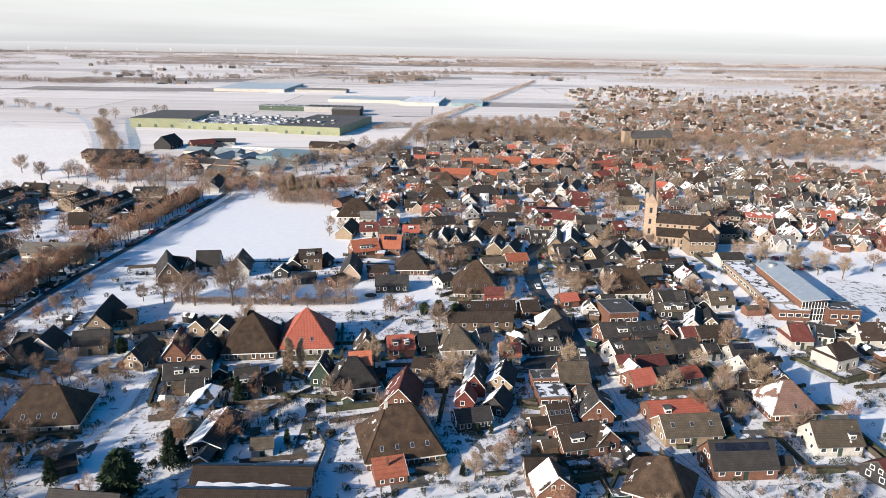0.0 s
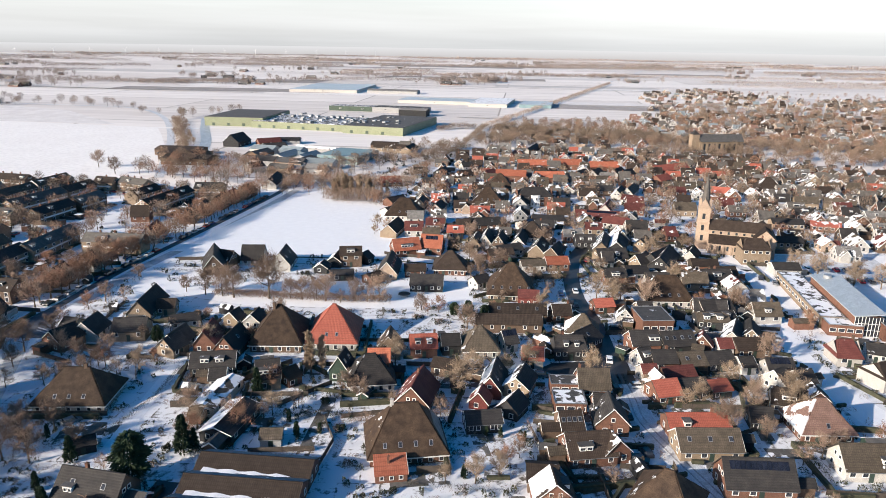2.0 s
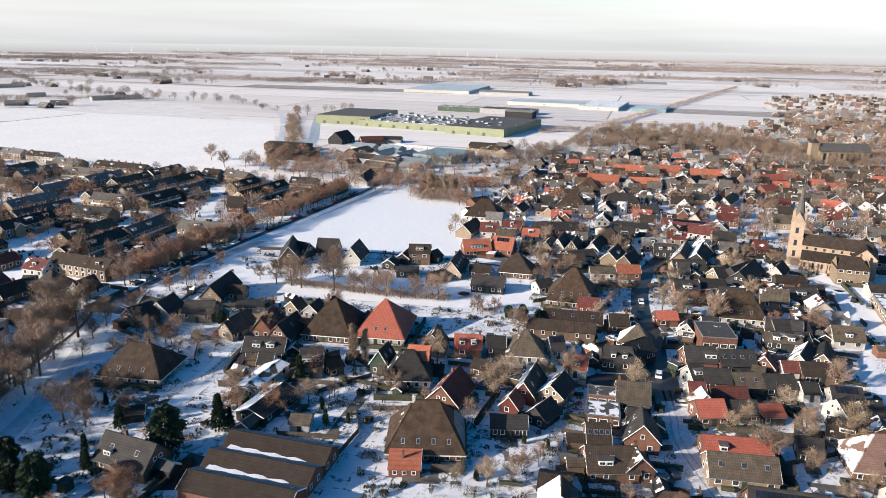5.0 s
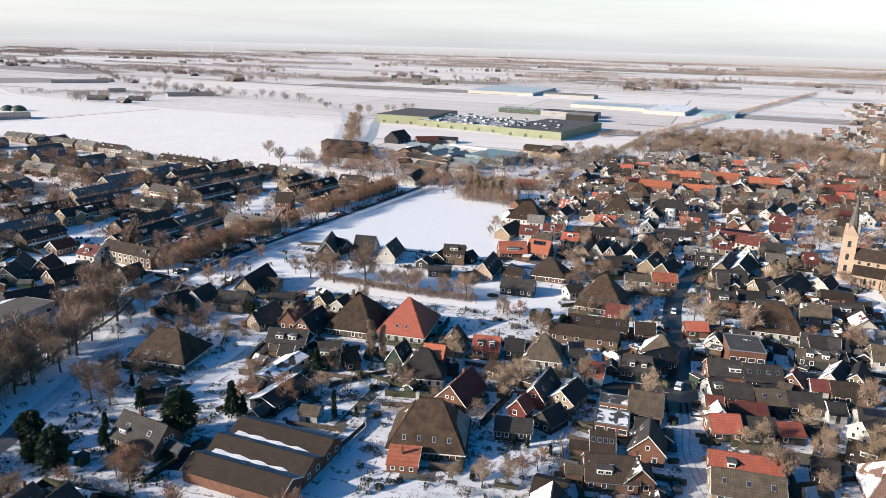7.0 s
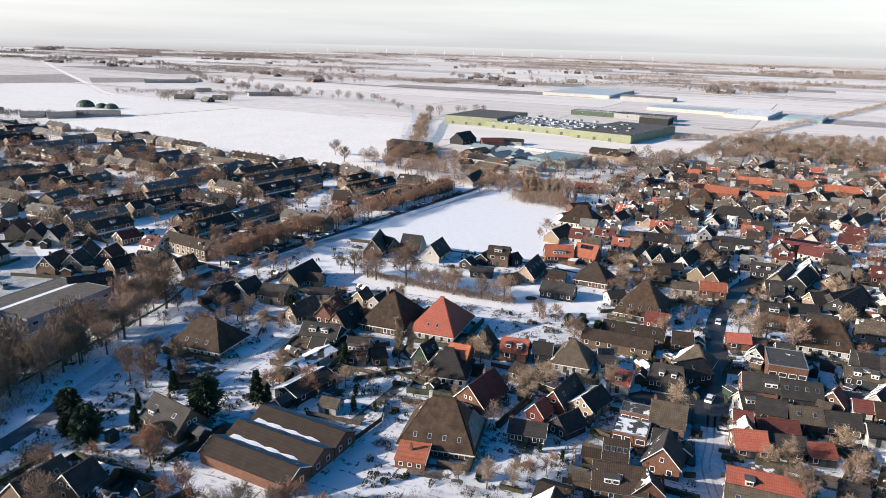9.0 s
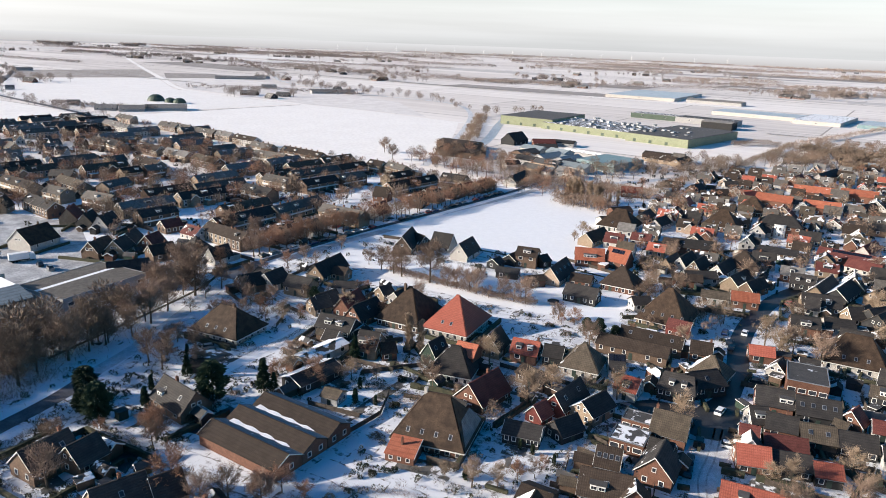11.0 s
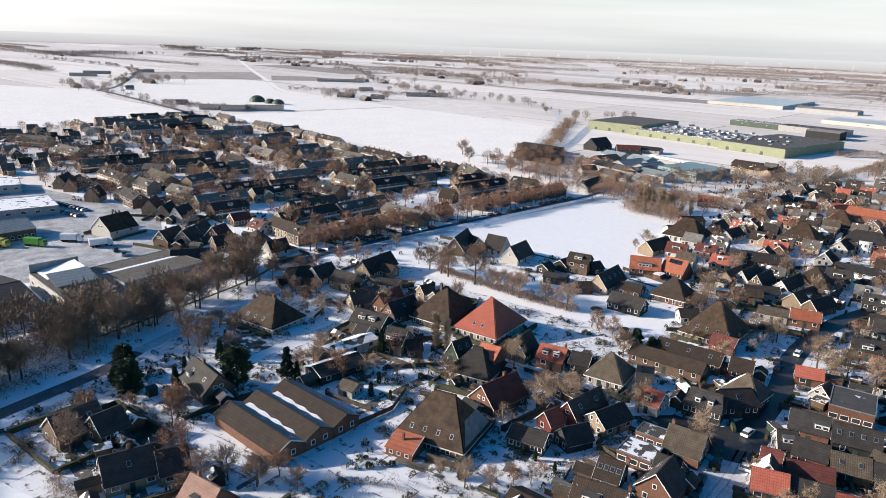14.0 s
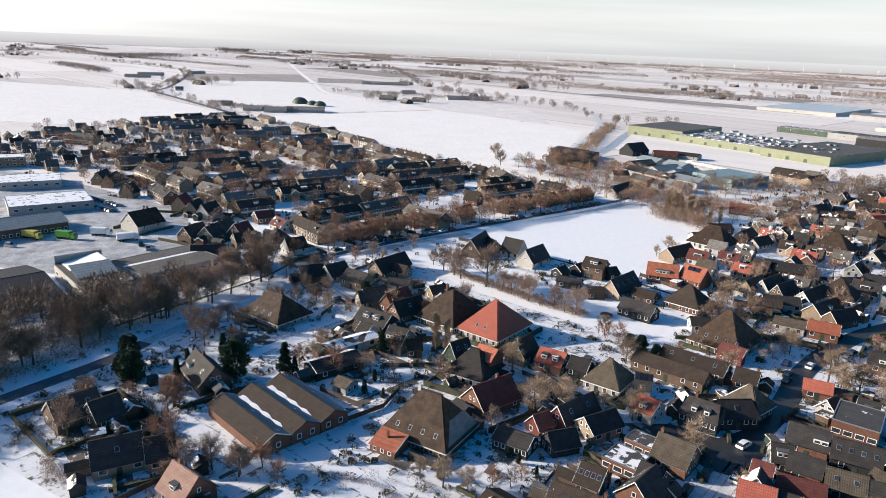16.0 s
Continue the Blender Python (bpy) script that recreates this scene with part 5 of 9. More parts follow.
# ---- old church among trees at the village's far side ----
def old_church(x, y, turn):
    c = thing("old_church", x, y, turn, "old yellow brick church with a slate roof among trees", "church")
    part("tower", Geo().box(-25, -19, -3, 3, -0.3, 15).box(-25.3, -18.7, -3.3, 3.3, 14.4, 15.2), wall_mat("yellow"), c)
    g = Geo()
    for s in range(4):
        t = Matrix.Translation((-22, 0, 0)) @ Matrix.Rotation(s * math.pi / 2, 4, "Z")
        g.face([t @ Vector(p) for p in ((-3.2, -3.2, 15.2), (3.2, -3.2, 15.2), (0, 0, 19))])
    part("tower_roof", g, roof_mat("dark"), c)
    part("wall", Geo().box(-19, 19, -5.5, 5.5, -0.3, 9.5), wall_mat("yellow"), c)
    g = Geo()
    for s in (-1, 1):
        q = [(-19, s * 6, 9.3), (19.5, s * 6, 9.3), (19.5, 0, 15), (-19, 0, 15)]
        g.slab(q if s < 0 else q[::-1], 0.2)
    part("roof", g, roof_mat("felt", 0.1), c)
    g = Geo()
    g.face([(19, -5.5, 9.5), (19, 5.5, 9.5), (19, 0, 15)])
    part("gable", g, wall_mat("yellow"), c)
    for i in range(9):
        part("buttress", Geo().box(-17.6 + i * 4.4, -16.8 + i * 4.4, -6.2, -5.5, -0.3, 8), wall_mat("yellow"), c)
    for i in range(8):
        window(c, 1.6, 5.5, on_wall(-15 + i * 4.4, -5.52, 5.2, "f"), True, DARKTRIM)
    return c


old_church(312, 416, -2)

# ---- school with glazed hall ----
s = flat_block("school", 150.7, 71.8, -108, 46, 7.4, 4.0, "yellow", roof_mat("felt", 0.8), "low yellow brick school wing under patchy snow", "school", 13)
h = thing("school_hall", 156.3, 61.8, -108, "glazed school hall with a pale metal roof", "school hall")
part("wall", Geo().box(-20, 19.8, -4.0, 4.0, -0.3, 6.3), wall_mat("brick"), h)
part("roof", Geo().slab([(-20.6, -4.5, 6.4), (20.8, -4.5, 6.4), (20.8, 4.5, 7.6), (-20.6, 4.5, 7.6)], 0.3), ZINC, h)
g, p = Geo(), Geo()
for i in range(9):
    u = -4.0 + i * 8.0 / 8
    g.box(20.05, 20.2, u - 0.06, u + 0.06, 0, 6.4)
for z in (2.1, 4.2):
    g.box(20.05, 20.18, -4.0, 4.0, z - 0.05, z + 0.05)
part("glazing_bars", g, TRIM, h)
part("glass_front", p.box(20.01, 20.04, -4.0, 4.0, 0.1, 6.4), GLASS, h)
part("vent", Geo().tube((-16, 0, 7.0), (-16, 0, 8.3), 1.4, 1.4, 14), METAL, h)
flat_block("school_annexe", 144.5, 46.5, -18, 10, 6, 3.6, "brick", roof_mat("felt", 0.9), "flat brick school annexe under snow", "school annexe", 4)
flat_block("school_annexe", 158.5, 41, -18, 10, 8, 5.0, "brick", roof_mat("felt", 0.5), "brick school block with small windows", "school annexe", 3)

# ---- corner house with dormers, flat roofed houses ----
q = gable(54.3, 41.0, -8, 9.0, 8.0, 6.6, 3.3, "dark", "black", (0.0, 0.5), dorm=((-1.4, -1, 1.3), (1.6, -1, 1.3)), stack=(-2,), lights=5, hip=0.25, label="black corner house with white framed windows and two dormers", category="house")
gable(60.0, 46.0, 35, 10.0, 8.0, 6.4, 3.3, "dark", "black", (0.0, 0.6), lights=5, sky=1, hip=0.2, label="dark street wing of the corner house with tall windows")
flat_block("house", 86, 56, -6, 9.6, 12, 5.4, "brick", roof_mat("felt", 0.3), "flat roofed brick house with a felt roof", "house", 4, 1)
flat_block("house", 46, 20.5, -10, 7, 5, 3.2, "brick", roof_mat("felt", 0.6), "brick flat roofed house under patchy snow", "house", 3)
flat_block("house", 44.5, 12, -10, 7.5, 7, 3.0, "brick", roof_mat("felt", 0.75), "brick flat roofed extension under snow", "house", 3)

# ---- yard halls by the wood ----
flat_block("market_hall", -136, 41, 81, 31, 23, 4.6, "grey", roof_mat("tile", 0.1), "wide low hall with a brown felt roof", "hall", 6)
oblong("roof_snow", -138, 41, 81, 30, 1.8, 4.76, SNOWM, "strip of snow along the hall roof", "snow strip")
ws = flat_block("workshop", -141, 15, -17, 32, 16, 5.6, "white", roof_mat("tile", 0.3), "white workshop with folded grey and snowy roofs", "workshop", 5)
part("roof_fold", Geo().slab([(-14, -6, 5.9), (-4, -6, 5.9), (-4, 6, 8.0), (-14, 6, 8.0)], 0.2), SNOWM, ws, "snowy folded roof plane")
part("roof_fold", Geo().slab([(-3.5, -6.5, 8.0), (6, -6.5, 6.0), (6, 6.5, 6.0), (-3.5, 6.5, 8.0)], 0.2), roof_mat("zinc", 0.2), ws, "blue grey folded roof plane")
part("end_wall", Geo().box(-15.9, -15.5, -7.8, 7.8, 5.81, 8.6), wall_mat("white"), ws)
for i in range(3):
    part("roof_vent", Geo().box(8 + 2.2 * i, 9 + 2.2 * i, -2 + i, -1 + i, 5.72, 6.7), METAL, ws)
gable(-154.6, -9.4, 76, 28, 40, 6.5, 3.6, "panel", "grey", (0, 0.0), lights=4, solar=0, label="low hall with a black panelled roof", category="hall", name="hall", far=True)
gable(-229, 34, 76, 42, 20, 7.0, 4.2, "zinc", "brown", (0.1, 0.3), lights=16, far=True, trim=False, label="long brick warehouse with a blue grey roof", category="warehouse", name="warehouse")
flat_block("warehouse", -318, 95, 60, 30, 24, 4.2, "grey", roof_mat("felt", 0.9), "low snow roofed shop building", "warehouse", 6)
flat_block("warehouse", -262, 72, 65, 36, 26, 4.2, "grey", roof_mat("felt", 0.9), "wide snow roofed warehouse", "warehouse", 6)
flat_block("warehouse", -390, 110, 60, 40, 14, 6.2, "yellow", roof_mat("felt", 0.9), "long low school block under snow", "warehouse", 10, 2)
gable(-193.8, 74, 89, 14, 12, 8.5, 3.2, "thatch", "white", (0.0, 0.2), stack=(3,), far=True, label="white farmhouse with a dark thatched roof", category="farmhouse", name="farmhouse")

# ---- green cold store and farms beyond ----
def cold_store():
    c = thing("cold_store", 0, 0, 0, "long light green cold store with grey roofs", "cold store")
    def block(cx, cy, turn, w, d, hgt, wallm, roofm):
        m = pose(cx, cy, 0, 0, 0, turn)
        part("wall", Geo().box(-w / 2, w / 2, -d / 2, d / 2, -0.3, hgt), wallm, c, m=m)
        part("roof", Geo().box(-w / 2 + 0.4, w / 2 - 0.4, -d / 2 + 0.4, d / 2 - 0.4, hgt + 0.01, hgt + 0.3), roofm, c, m=m)
        for i in range(int(w / 16)):
            part("loading_door", Geo().box(-w / 2 + 8 + i * 16, -w / 2 + 11 + i * 16, -d / 2 - 0.1, -d / 2 - 0.02, 0.4, 3.2), GREEND, c, m=m)
    block(-98, 662, -15, 62, 88, 9.0, GREENM, roof_mat("felt", 0.0))
    block(-30, 622, -24, 100, 74, 6.5, GREENM, roof_mat("felt", 0.62))
    block(52, 596, -25, 62, 112, 7.5, GREENM, roof_mat("felt", 0.25))
    rg = random.Random(3)
    for i in range(44):
        ux, uy = rg.uniform(-70, 60), rg.uniform(570, 660)
        part("roof_unit", Geo().box(-1.5, 1.5, -3, 3, 6.8, 8.0 + rg.random()), METAL, c, m=pose(ux, uy - ux * 0.42, 0, 0, 0, -24))
    return c


cold_store()
flat_block("glass_hall", 2, 396, -27, 32, 40, 5.5, TEAL, TEAL, "pale blue green glass roofed hall", "hall", 8)
for k in range(3):
    gable(-111 - k * 7, 388 + k * 22, -15, 34, 19, 6.0, 4.4, "brown", "brown", (0.1, 0.2), lights=7, far=True, trim=False, label="low brown roofed school wing among trees", category="school", name="school_wing", group="school wings by the waterway")
for cx, cy, turn, l, w, rt, wt, sn in ((-62, 432, -27, 20, 13, "zinc", "white", 0.3), (-40, 424, -27, 18, 14, "zinc", "grey", 0.2), (-64, 408, 63, 22, 11, "tile", "brown", 0.1), (-44, 398, 63, 26, 12, "zinc", "white", 0.5), (-28, 392, 63, 24, 11, "zinc", "grey", 0.3),
                                       (-56, 376, -27, 17, 12, "dark", "white", 0.1), (-38, 366, -27, 20, 12, "felt", "sandy", 0.8), (-18, 362, -27, 22, 13, "zinc", "white", 0.2), (-62, 350, 40, 11, 8, "dark", "white", 0.2), (-44, 342, -27, 16, 9, "tile", "yellow", 0.2), (-20, 338, -27, 15, 10, "slate", "white", 0.3)):
    gable(cx, cy, turn, l, w, 6.2, 3.8, rt, wt, (0.0, sn), lights=3, far=True, trim=False, label=f"{'zinc grey' if rt == 'zinc' else 'dark'} roofed workshop by the waterway", category="workshop", name="workshop", group="workshops by the waterway")
gable(34, 456, -20, 22, 12, 5.2, 3.0, "brown", "brown", (0.1, 0.3), lights=3, far=True, trim=False, label="low brown roofed barn beside the snow field", category="barn", name="barn")
gable(50, 447, -20, 9, 9, 7.2, 3.2, "tile", "yellow", (0.1, 0.3), lights=2, far=True, label="yellow brick house beside the snow field")
gable(90, 728, -20, 34, 20, 9.0, 7.4, "slate", "black", (0.1, 0.2), lights=0, far=True, trim=False, label="dark grey hall behind the cold store", category="hall", name="hall")
gable(100, 1128, -20, 90, 26, 7.0, 4.6, "slate", "grey", (0.1, 0.3), lights=0, far=True, trim=False, label="long grey farm store beyond the greenhouses", category="barn", name="barn")
flat_block("greenhouse", 0, 1230, -14, 120, 190, 5, "white", GLASSROOF, "wide snow dusted greenhouse range", "greenhouse", 1)
flat_block("greenhouse", 150, 930, -20, 110, 60, 4.5, "white", GLASSROOF, "pale snow dusted greenhouse range", "greenhouse", 1)
flat_block("greenhouse", 228, 905, -20, 55, 120, 4.5, "white", roof_mat("felt", 0.9), "greenhouse range covered in snow", "greenhouse", 1)
flat_block("greenhouse", 285, 868, -20, 45, 70, 4.5, TEAL, GLASSROOF, "blue grey greenhouse range in snow", "greenhouse", 1)
flat_block("farm_shed", 80, 780, -20, 70, 30, 6, "grey", roof_mat("felt", 0.4), "long dark farm store", "farm shed", 2)
flat_block("farm_shed", 20, 800, -20, 60, 24, 6, GREEND, roof_mat("felt", 0.6), "long green farm store", "farm shed", 2)
for cx, cy, rr in ((-582, 609, 10.5), (-556, 604, 7.5), (-541, 602, 8)):
    d = thing("silage_dome", cx, cy, 0, "round dark silage dome in the snow", "dome", "farm domes")
    g = Geo()
    for i in range(5):
        for j in range(16):
            a0, a1, b0, b1 = j * math.pi / 8, (j + 1) * math.pi / 8, i * math.pi / 10, (i + 1) * math.pi / 10
            g.face([(rr * math.cos(a) * math.cos(b), rr * math.sin(a) * math.cos(b), 0.8 * rr * math.sin(b)) for a, b in ((a0, b0), (a1, b0), (a1, b1), (a0, b1))])
    part("shell", g, GREEND, d)
for cx, cy, l, w, turn in ((-771, 1071, 92, 16, 37), (-485, 871, 38, 20, 40), (-457, 893, 26, 16, 40), (-1200, 968, 30, 16, 57), (-837, 621, 11, 8, 45), (-613, 510, 13, 10, 40), (-548, 490, 22, 14, 30), (-522, 500, 26, 22, 40),
                           (-502, 530, 44, 26, 38), (-1140, 772, 46, 18, 50), (-1190, 840, 50, 18, 50), (-760, 1130, 34, 16, -15), (-600, 900, 24, 12, 40), (1321, 1669, 16, 16, -15)):
    gable(cx, cy, turn, l, w * 0.8, 6, 3, "slate", "grey", (0.3, 0.5), far=True, lights=3, label="lone grey barn in the fields", category="barn", name="barn")

for k in range(14):
    az = 117 - k * 2.35
    tx, ty = 4350 * math.cos(radians(az)), 4350 * math.sin(radians(az))
    t = thing("wind_turbine", tx, ty, 30, "distant white wind turbine on the horizon", "wind turbine", "row of wind turbines")
    part("mast", Geo().tube((0, 0, 0), (0, 0, 30), 1.0, 0.6, 8), TRIM, t)
    part("hub", Geo().box(-0.9, 0.9, -2, 1.5, 29.6, 31.2), TRIM, t)
    for b in range(3):
        a0 = b * 2.094 + k
        part("blade", Geo().tube((0, -2.2, 30.4), (15 * math.sin(a0), -2.2, 30.4 + 15 * math.cos(a0)), 0.6, 0.15, 4), TRIM, t)

# ---- houses of the old village ----
gable(-56.3, -10.8, -21, 13.0, 8.6, 7.2, 2.9, "dark", "brown", (0.0, 0.2), dorm=((-3.5, -1, 2.0),), stack=(-1.5,), sky=2, label="dark tiled brown brick house among evergreen trees", lights=3)
gable(-65.7, -40.0, 79, 10.0, 8.5, 7, 3, "dark", "brown", (0.0, 0.8), dorm=((1.5, 1, 2.4),), sky=2, stack=(3.5,), label="dark tiled detached house with white gable trim", lights=3)
gable(-59.5, -36.7, 80, 6.4, 7.5, 6.6, 3, "dark", "brown", (0.0, 0.8), trim=True, label="dark tiled side wing with white eaves", lights=2)
gable(-42.7, -45.4, 60, 9.5, 9, 7, 2.8, "dark", "yellow", (0.0, 0.6), stack=(0.5,), sky=1, label="yellow brick house with a dark roof and white trim", lights=3)
gable(-37.0, -39.6, 58, 5.7, 8, 6.2, 2.6, "dark", "yellow", (0.0, 0.7), label="dark tiled lower wing of the yellow brick house", lights=2)
gable(-22.4, -45.0, -7, 7.9, 8, 7, 2.8, "pink", "brick", (0.2, 0.0), dorm=((0, -1, 1.4),), stack=(-2,), label="faded pinkish tiled brick house at the orchard's edge", lights=2)
gable(-28.2, 34.2, 5, 5.8, 9, 7.2, 3.6, "dark", "yellow", (0.0, 0.2), dorm=((0, -1, 4.6),), sky=1, label="yellow brick house with a wide white dormer", lights=2)
gable(-25.2, 6.0, -5, 4.5, 4.5, 3.2, 2.1, "grey", "grey", (0.0, 0.3), lights=1, category="shed", name="garden_shed", label="grey garden shed with a felt roof", trim=False)
gable(-23.0, 34.2, 38, 4.0, 6, 4.6, 2.4, "brown", "brick", (0.0, 0.4), lights=2, label="low pinkish brick garden house")
gable(-9.4, 35.6, 71, 6.1, 5.5, 7.6, 3.4, "dark", "green", (0.0, 0.8), sky=2, label="green timber house with white trimmed gable", lights=2)
gable(8.5, 20.1, 69, 11.9, 9, 7.2, 2.4, "maroon", "brick", (0.0, 0.5), stack=(2,), label="dark red roofed farmhouse with a white porch", dorm=(), lights=4)
gable(4.0, 48.2, 81, 7.7, 7, 7.4, 3, "brown", "yellow", (0.0, 0.5), label="yellow brick gable house behind a bare tree", lights=2)
gable(13.5, 47.6, -3, 7.4, 7.5, 6.2, 3.2, "red", "brick", (0.1, 0.1), dorm=((-1.6, -1, 1.5), (1.6, -1, 1.5)), stack=(3.2,), label="red tiled brick house with two gabled dormers", lights=2)
gable(21.3, 47.9, -1, 5.2, 6.5, 5.8, 3.4, "dark", "black", (0.0, 0.4), label="black timber house with white window frames", lights=2)
gable(19.1, 33.8, -28, 9.1, 5.5, 4.2, 2.6, "brown", "brown", (0.1, 0.0), label="low brown barn with a weathered roof", category="barn", name="barn", lights=3)
gable(28.5, 24.3, 69, 12.0, 6, 6.4, 2.6, "dark", "redwood", (0.0, 0.8), sky=2, label="steep dark roofed house with a red timber front", lights=4)
gable(35.1, 22.4, 61, 9.0, 7, 5.8, 3, "dark", "yellow", (0.0, 0.8), label="yellow brick house with a round-topped gable", lights=3)
gable(23.4, 15.9, 65, 4.5, 4.6, 4.6, 2, "maroon", "redwood", (0.0, 0.7), lights=1, category="shed", name="garden_shed", label="red trimmed garden house")
gable(30.2, 11.3, 51, 6.6, 5.6, 4.8, 2.2, "dark", "black", (0.0, 0.8), lights=1, category="shed", name="garden_shed", label="black timber barn with snow on its flank")
gable(21.8, 6.1, -1, 8.2, 6, 4.2, 2.6, "dark", "black", (0.1, 0.5), lights=5, category="barn", name="barn", label="long black timber barn with white windows")
gable(38.2, 47.7, 12, 4.0, 6, 6.2, 3, "dark", "white", (0.1, 0.3), solar=4, label="house with solar panels on a dark roof", lights=2)
gable(42.4, 36.7, -15, 5.7, 7, 5.6, 3, "red", "white", (0.0, 0.0), dorm=((0, -1, 1.8),), label="red tiled long house with a small dormer", lights=2)
gable(46.5, 69.0, -10, 18.0, 6.4, 5.4, 3.2, "brown", "brown", (0.0, 0.0), lights=6, sky=3, category="barn", name="barn", label="long grey roofed barn behind the farmhouse")
gable(41.8, 61.5, -10, 20, 6, 5.0, 3.0, "brown", "brown", (0.0, 0.2), lights=6, category="barn", name="barn", label="long low grey roofed barn with chimney vents")
gable(60.3, 67.4, -3, 5.8, 7, 5.6, 3, "brown", "brick", (0.0, 0.3), stack=(2.4,), label="small brown tiled brick house", lights=2)
gable(53.0, 19.2, -9, 7.7, 8.6, 7, 3, "grey", "brick", (0.0, 0.1), stack=(-3.4,), label="house with a large grey pantile roof slope", lights=2)
gable(41.0, 1.6, -3, 5.0, 8, 5.6, 2.8, "brown", "brown", (0.1, 0.2), sky=4, stack=(3,), label="brown tiled brick house with roof lights")
gable(51.2, 7.1, -11, 4.8, 8, 6.4, 3, "dark", "brick", (0.0, 0.2), label="brick house with dark roof by the street", lights=2)
gable(50.9, 2.2, 78, 8.2, 8, 7.4, 3.2, "dark", "brick", (0.0, 0.4), label="brick gable house with white window frames", lights=2)
gable(41.6, -8.7, 0, 10.3, 9, 6.4, 2.8, "brown", "brick", (0.2, 0.1), dorm=((-1.5, -1, 3.0),), sky=1, stack=(5,), lights=4, label="long brown tiled brick house with a white dormer")
gable(46.8, -10.5, -83, 4.0, 6.4, 6.2, 3, "brown", "brick", (0.7, 0.0), label="brick cross gable with white bargeboards", lights=2)
gable(76.7, 73.3, 3, 6.7, 5.6, 4.6, 2.6, "red", "brick", (0.0, 0.4), lights=2, label="small red tiled house by the street")
gable(80.1, 62.7, 68, 4.6, 5.2, 5.6, 2.8, "dark", "white", (0.0, 0.7), label="small white gable house", lights=2)
gable(76.8, 42.3, -2, 8.3, 8, 6.4, 3.2, "dark", "brick", (0.0, 0.1), dorm=((2.5, -1, 3.0),), label="dark tiled brick house with a white dormer", lights=2)
gable(86.1, 40.9, -0, 9.4, 8.5, 6.4, 3.2, "dark", "black", (0.0, 0.5), sky=4, label="black roofed house with roof lights")
gable(72.1, 31.8, 15, 4.0, 6.5, 6, 3, "dark", "white", (0.0, 0.5), dorm=((0, -1, 2.2),), label="white house with snow on its roof terrace", lights=2)
gable(77.2, 30.3, -5, 6.5, 7, 5.6, 3, "dark", "brick", (0.2, 0.4), stack=(1,), label="dark roofed house in the close row", lights=2)
gable(84.5, 29.1, 2, 7.1, 8, 5.2, 2.6, "grey", "brown", (0.0, 0.2), sky=2, trim=True, label="house with a mottled grey tiled roof", lights=2)
gable(69.7, 23.1, -3, 4.0, 7, 5.2, 2.8, "maroon", "white", (0.0, 0.4), label="red roofed house with white snowy gable", lights=2)
gable(76.9, 21.4, 4, 8.6, 7, 5, 2.6, "maroon", "brick", (0.0, 0.4), lights=4, label="long dark red roofed house")
gable(69.4, 16.7, 89, 4.0, 6, 6.4, 3, "dark", "white", (0.0, 0.8), label="white plastered gable house", lights=2)
gable(69.7, 13.9, 5, 6.6, 7.5, 5.4, 2.6, "red", "brick", (0.0, 0.5), lights=3, label="house with a bright red roof behind a bare tree")
gable(77.3, 15.0, 2, 7.6, 6, 4.4, 2.4, "dark", "black", (0.0, 0.2), lights=3, category="barn", name="barn", label="black roofed outbuilding in the snow")
gable(84.2, 14.5, 3, 5.3, 6.5, 3.8, 2.4, "red", "black", (0.0, 0.5), lights=2, category="shed", name="garden_shed", label="outbuilding with a small red roof")
gable(69.9, -2.1, -7, 14.0, 7.5, 5, 2.6, "red", "brick", (0.0, 0.4), stack=(3.5,), dorm=((-3, -1, 1.6),), lights=5, label="long red tiled brick house")
gable(67.9, -10.2, -8, 13.4, 8.5, 6, 2.7, "grey", "yellow", (0.1, 0.1), sky=3, lights=4, label="pale brick house with a mottled grey tiled roof")
gable(111.6, 64.6, 1, 10.4, 8.5, 6, 3, "dark", "white", (0.0, 0.1), lights=4, label="long dark roofed house by the farm")
gable(108.2, 57.3, -1, 10.8, 7, 5, 3.2, "dark", "black", (0.0, 0.1), dorm=((-2.5, -1, 1.8), (2.5, -1, 1.8)), lights=4, label="black house with two white dormers")
gable(106.2, 43.7, 54, 11.8, 6, 6, 3, "dark", "white", (0.0, 0.8), label="white gable house with a dark roof", lights=3)
gable(111.9, 44.2, 61, 10.0, 6, 6, 3, "dark", "yellow", (0.0, 0.4), label="yellow brick gable house under snow", lights=3)
gable(93.8, 39.4, 60, 4.4, 6, 6, 2.8, "maroon", "brick", (0.0, 0.6), label="brick gable house with white bargeboards", lights=2)
gable(99.5, 37.8, -5, 4.1, 6, 4.6, 2.6, "maroon", "white", (0.0, 0.1), lights=2, label="low pink plastered house")
gable(106.9, 36.4, -6, 9.8, 8, 5, 2.6, "brown", "brown", (0.1, 0.4), lights=4, label="long brown tiled house")
gable(92.3, 29.0, -1, 7.9, 7, 4.6, 2.4, "dark", "black", (0.0, 0.2), lights=3, category="barn", name="barn", label="dark flat roofed outbuildings")
gable(99.0, 26.0, -3, 4.0, 6, 4, 2.4, "dark", "white", (0.0, 0.4), lights=1, category="shed", name="garden_shed", label="white walled garden shed")
gable(70.7, -24.2, -11, 13.6, 8.5, 7.5, 3, "dark", "brick", (0.0, 0.2), solar=11, dorm=(), lights=4, label="black tiled brick house with a row of solar panels")
gable(96.6, -21.6, -10, 10.4, 8.5, 7, 3, "grey", "white", (0.2, 0.0), dorm=((3, -1, 1.6),), lights=4, label="cream plastered house with a grey roof and conservatory")
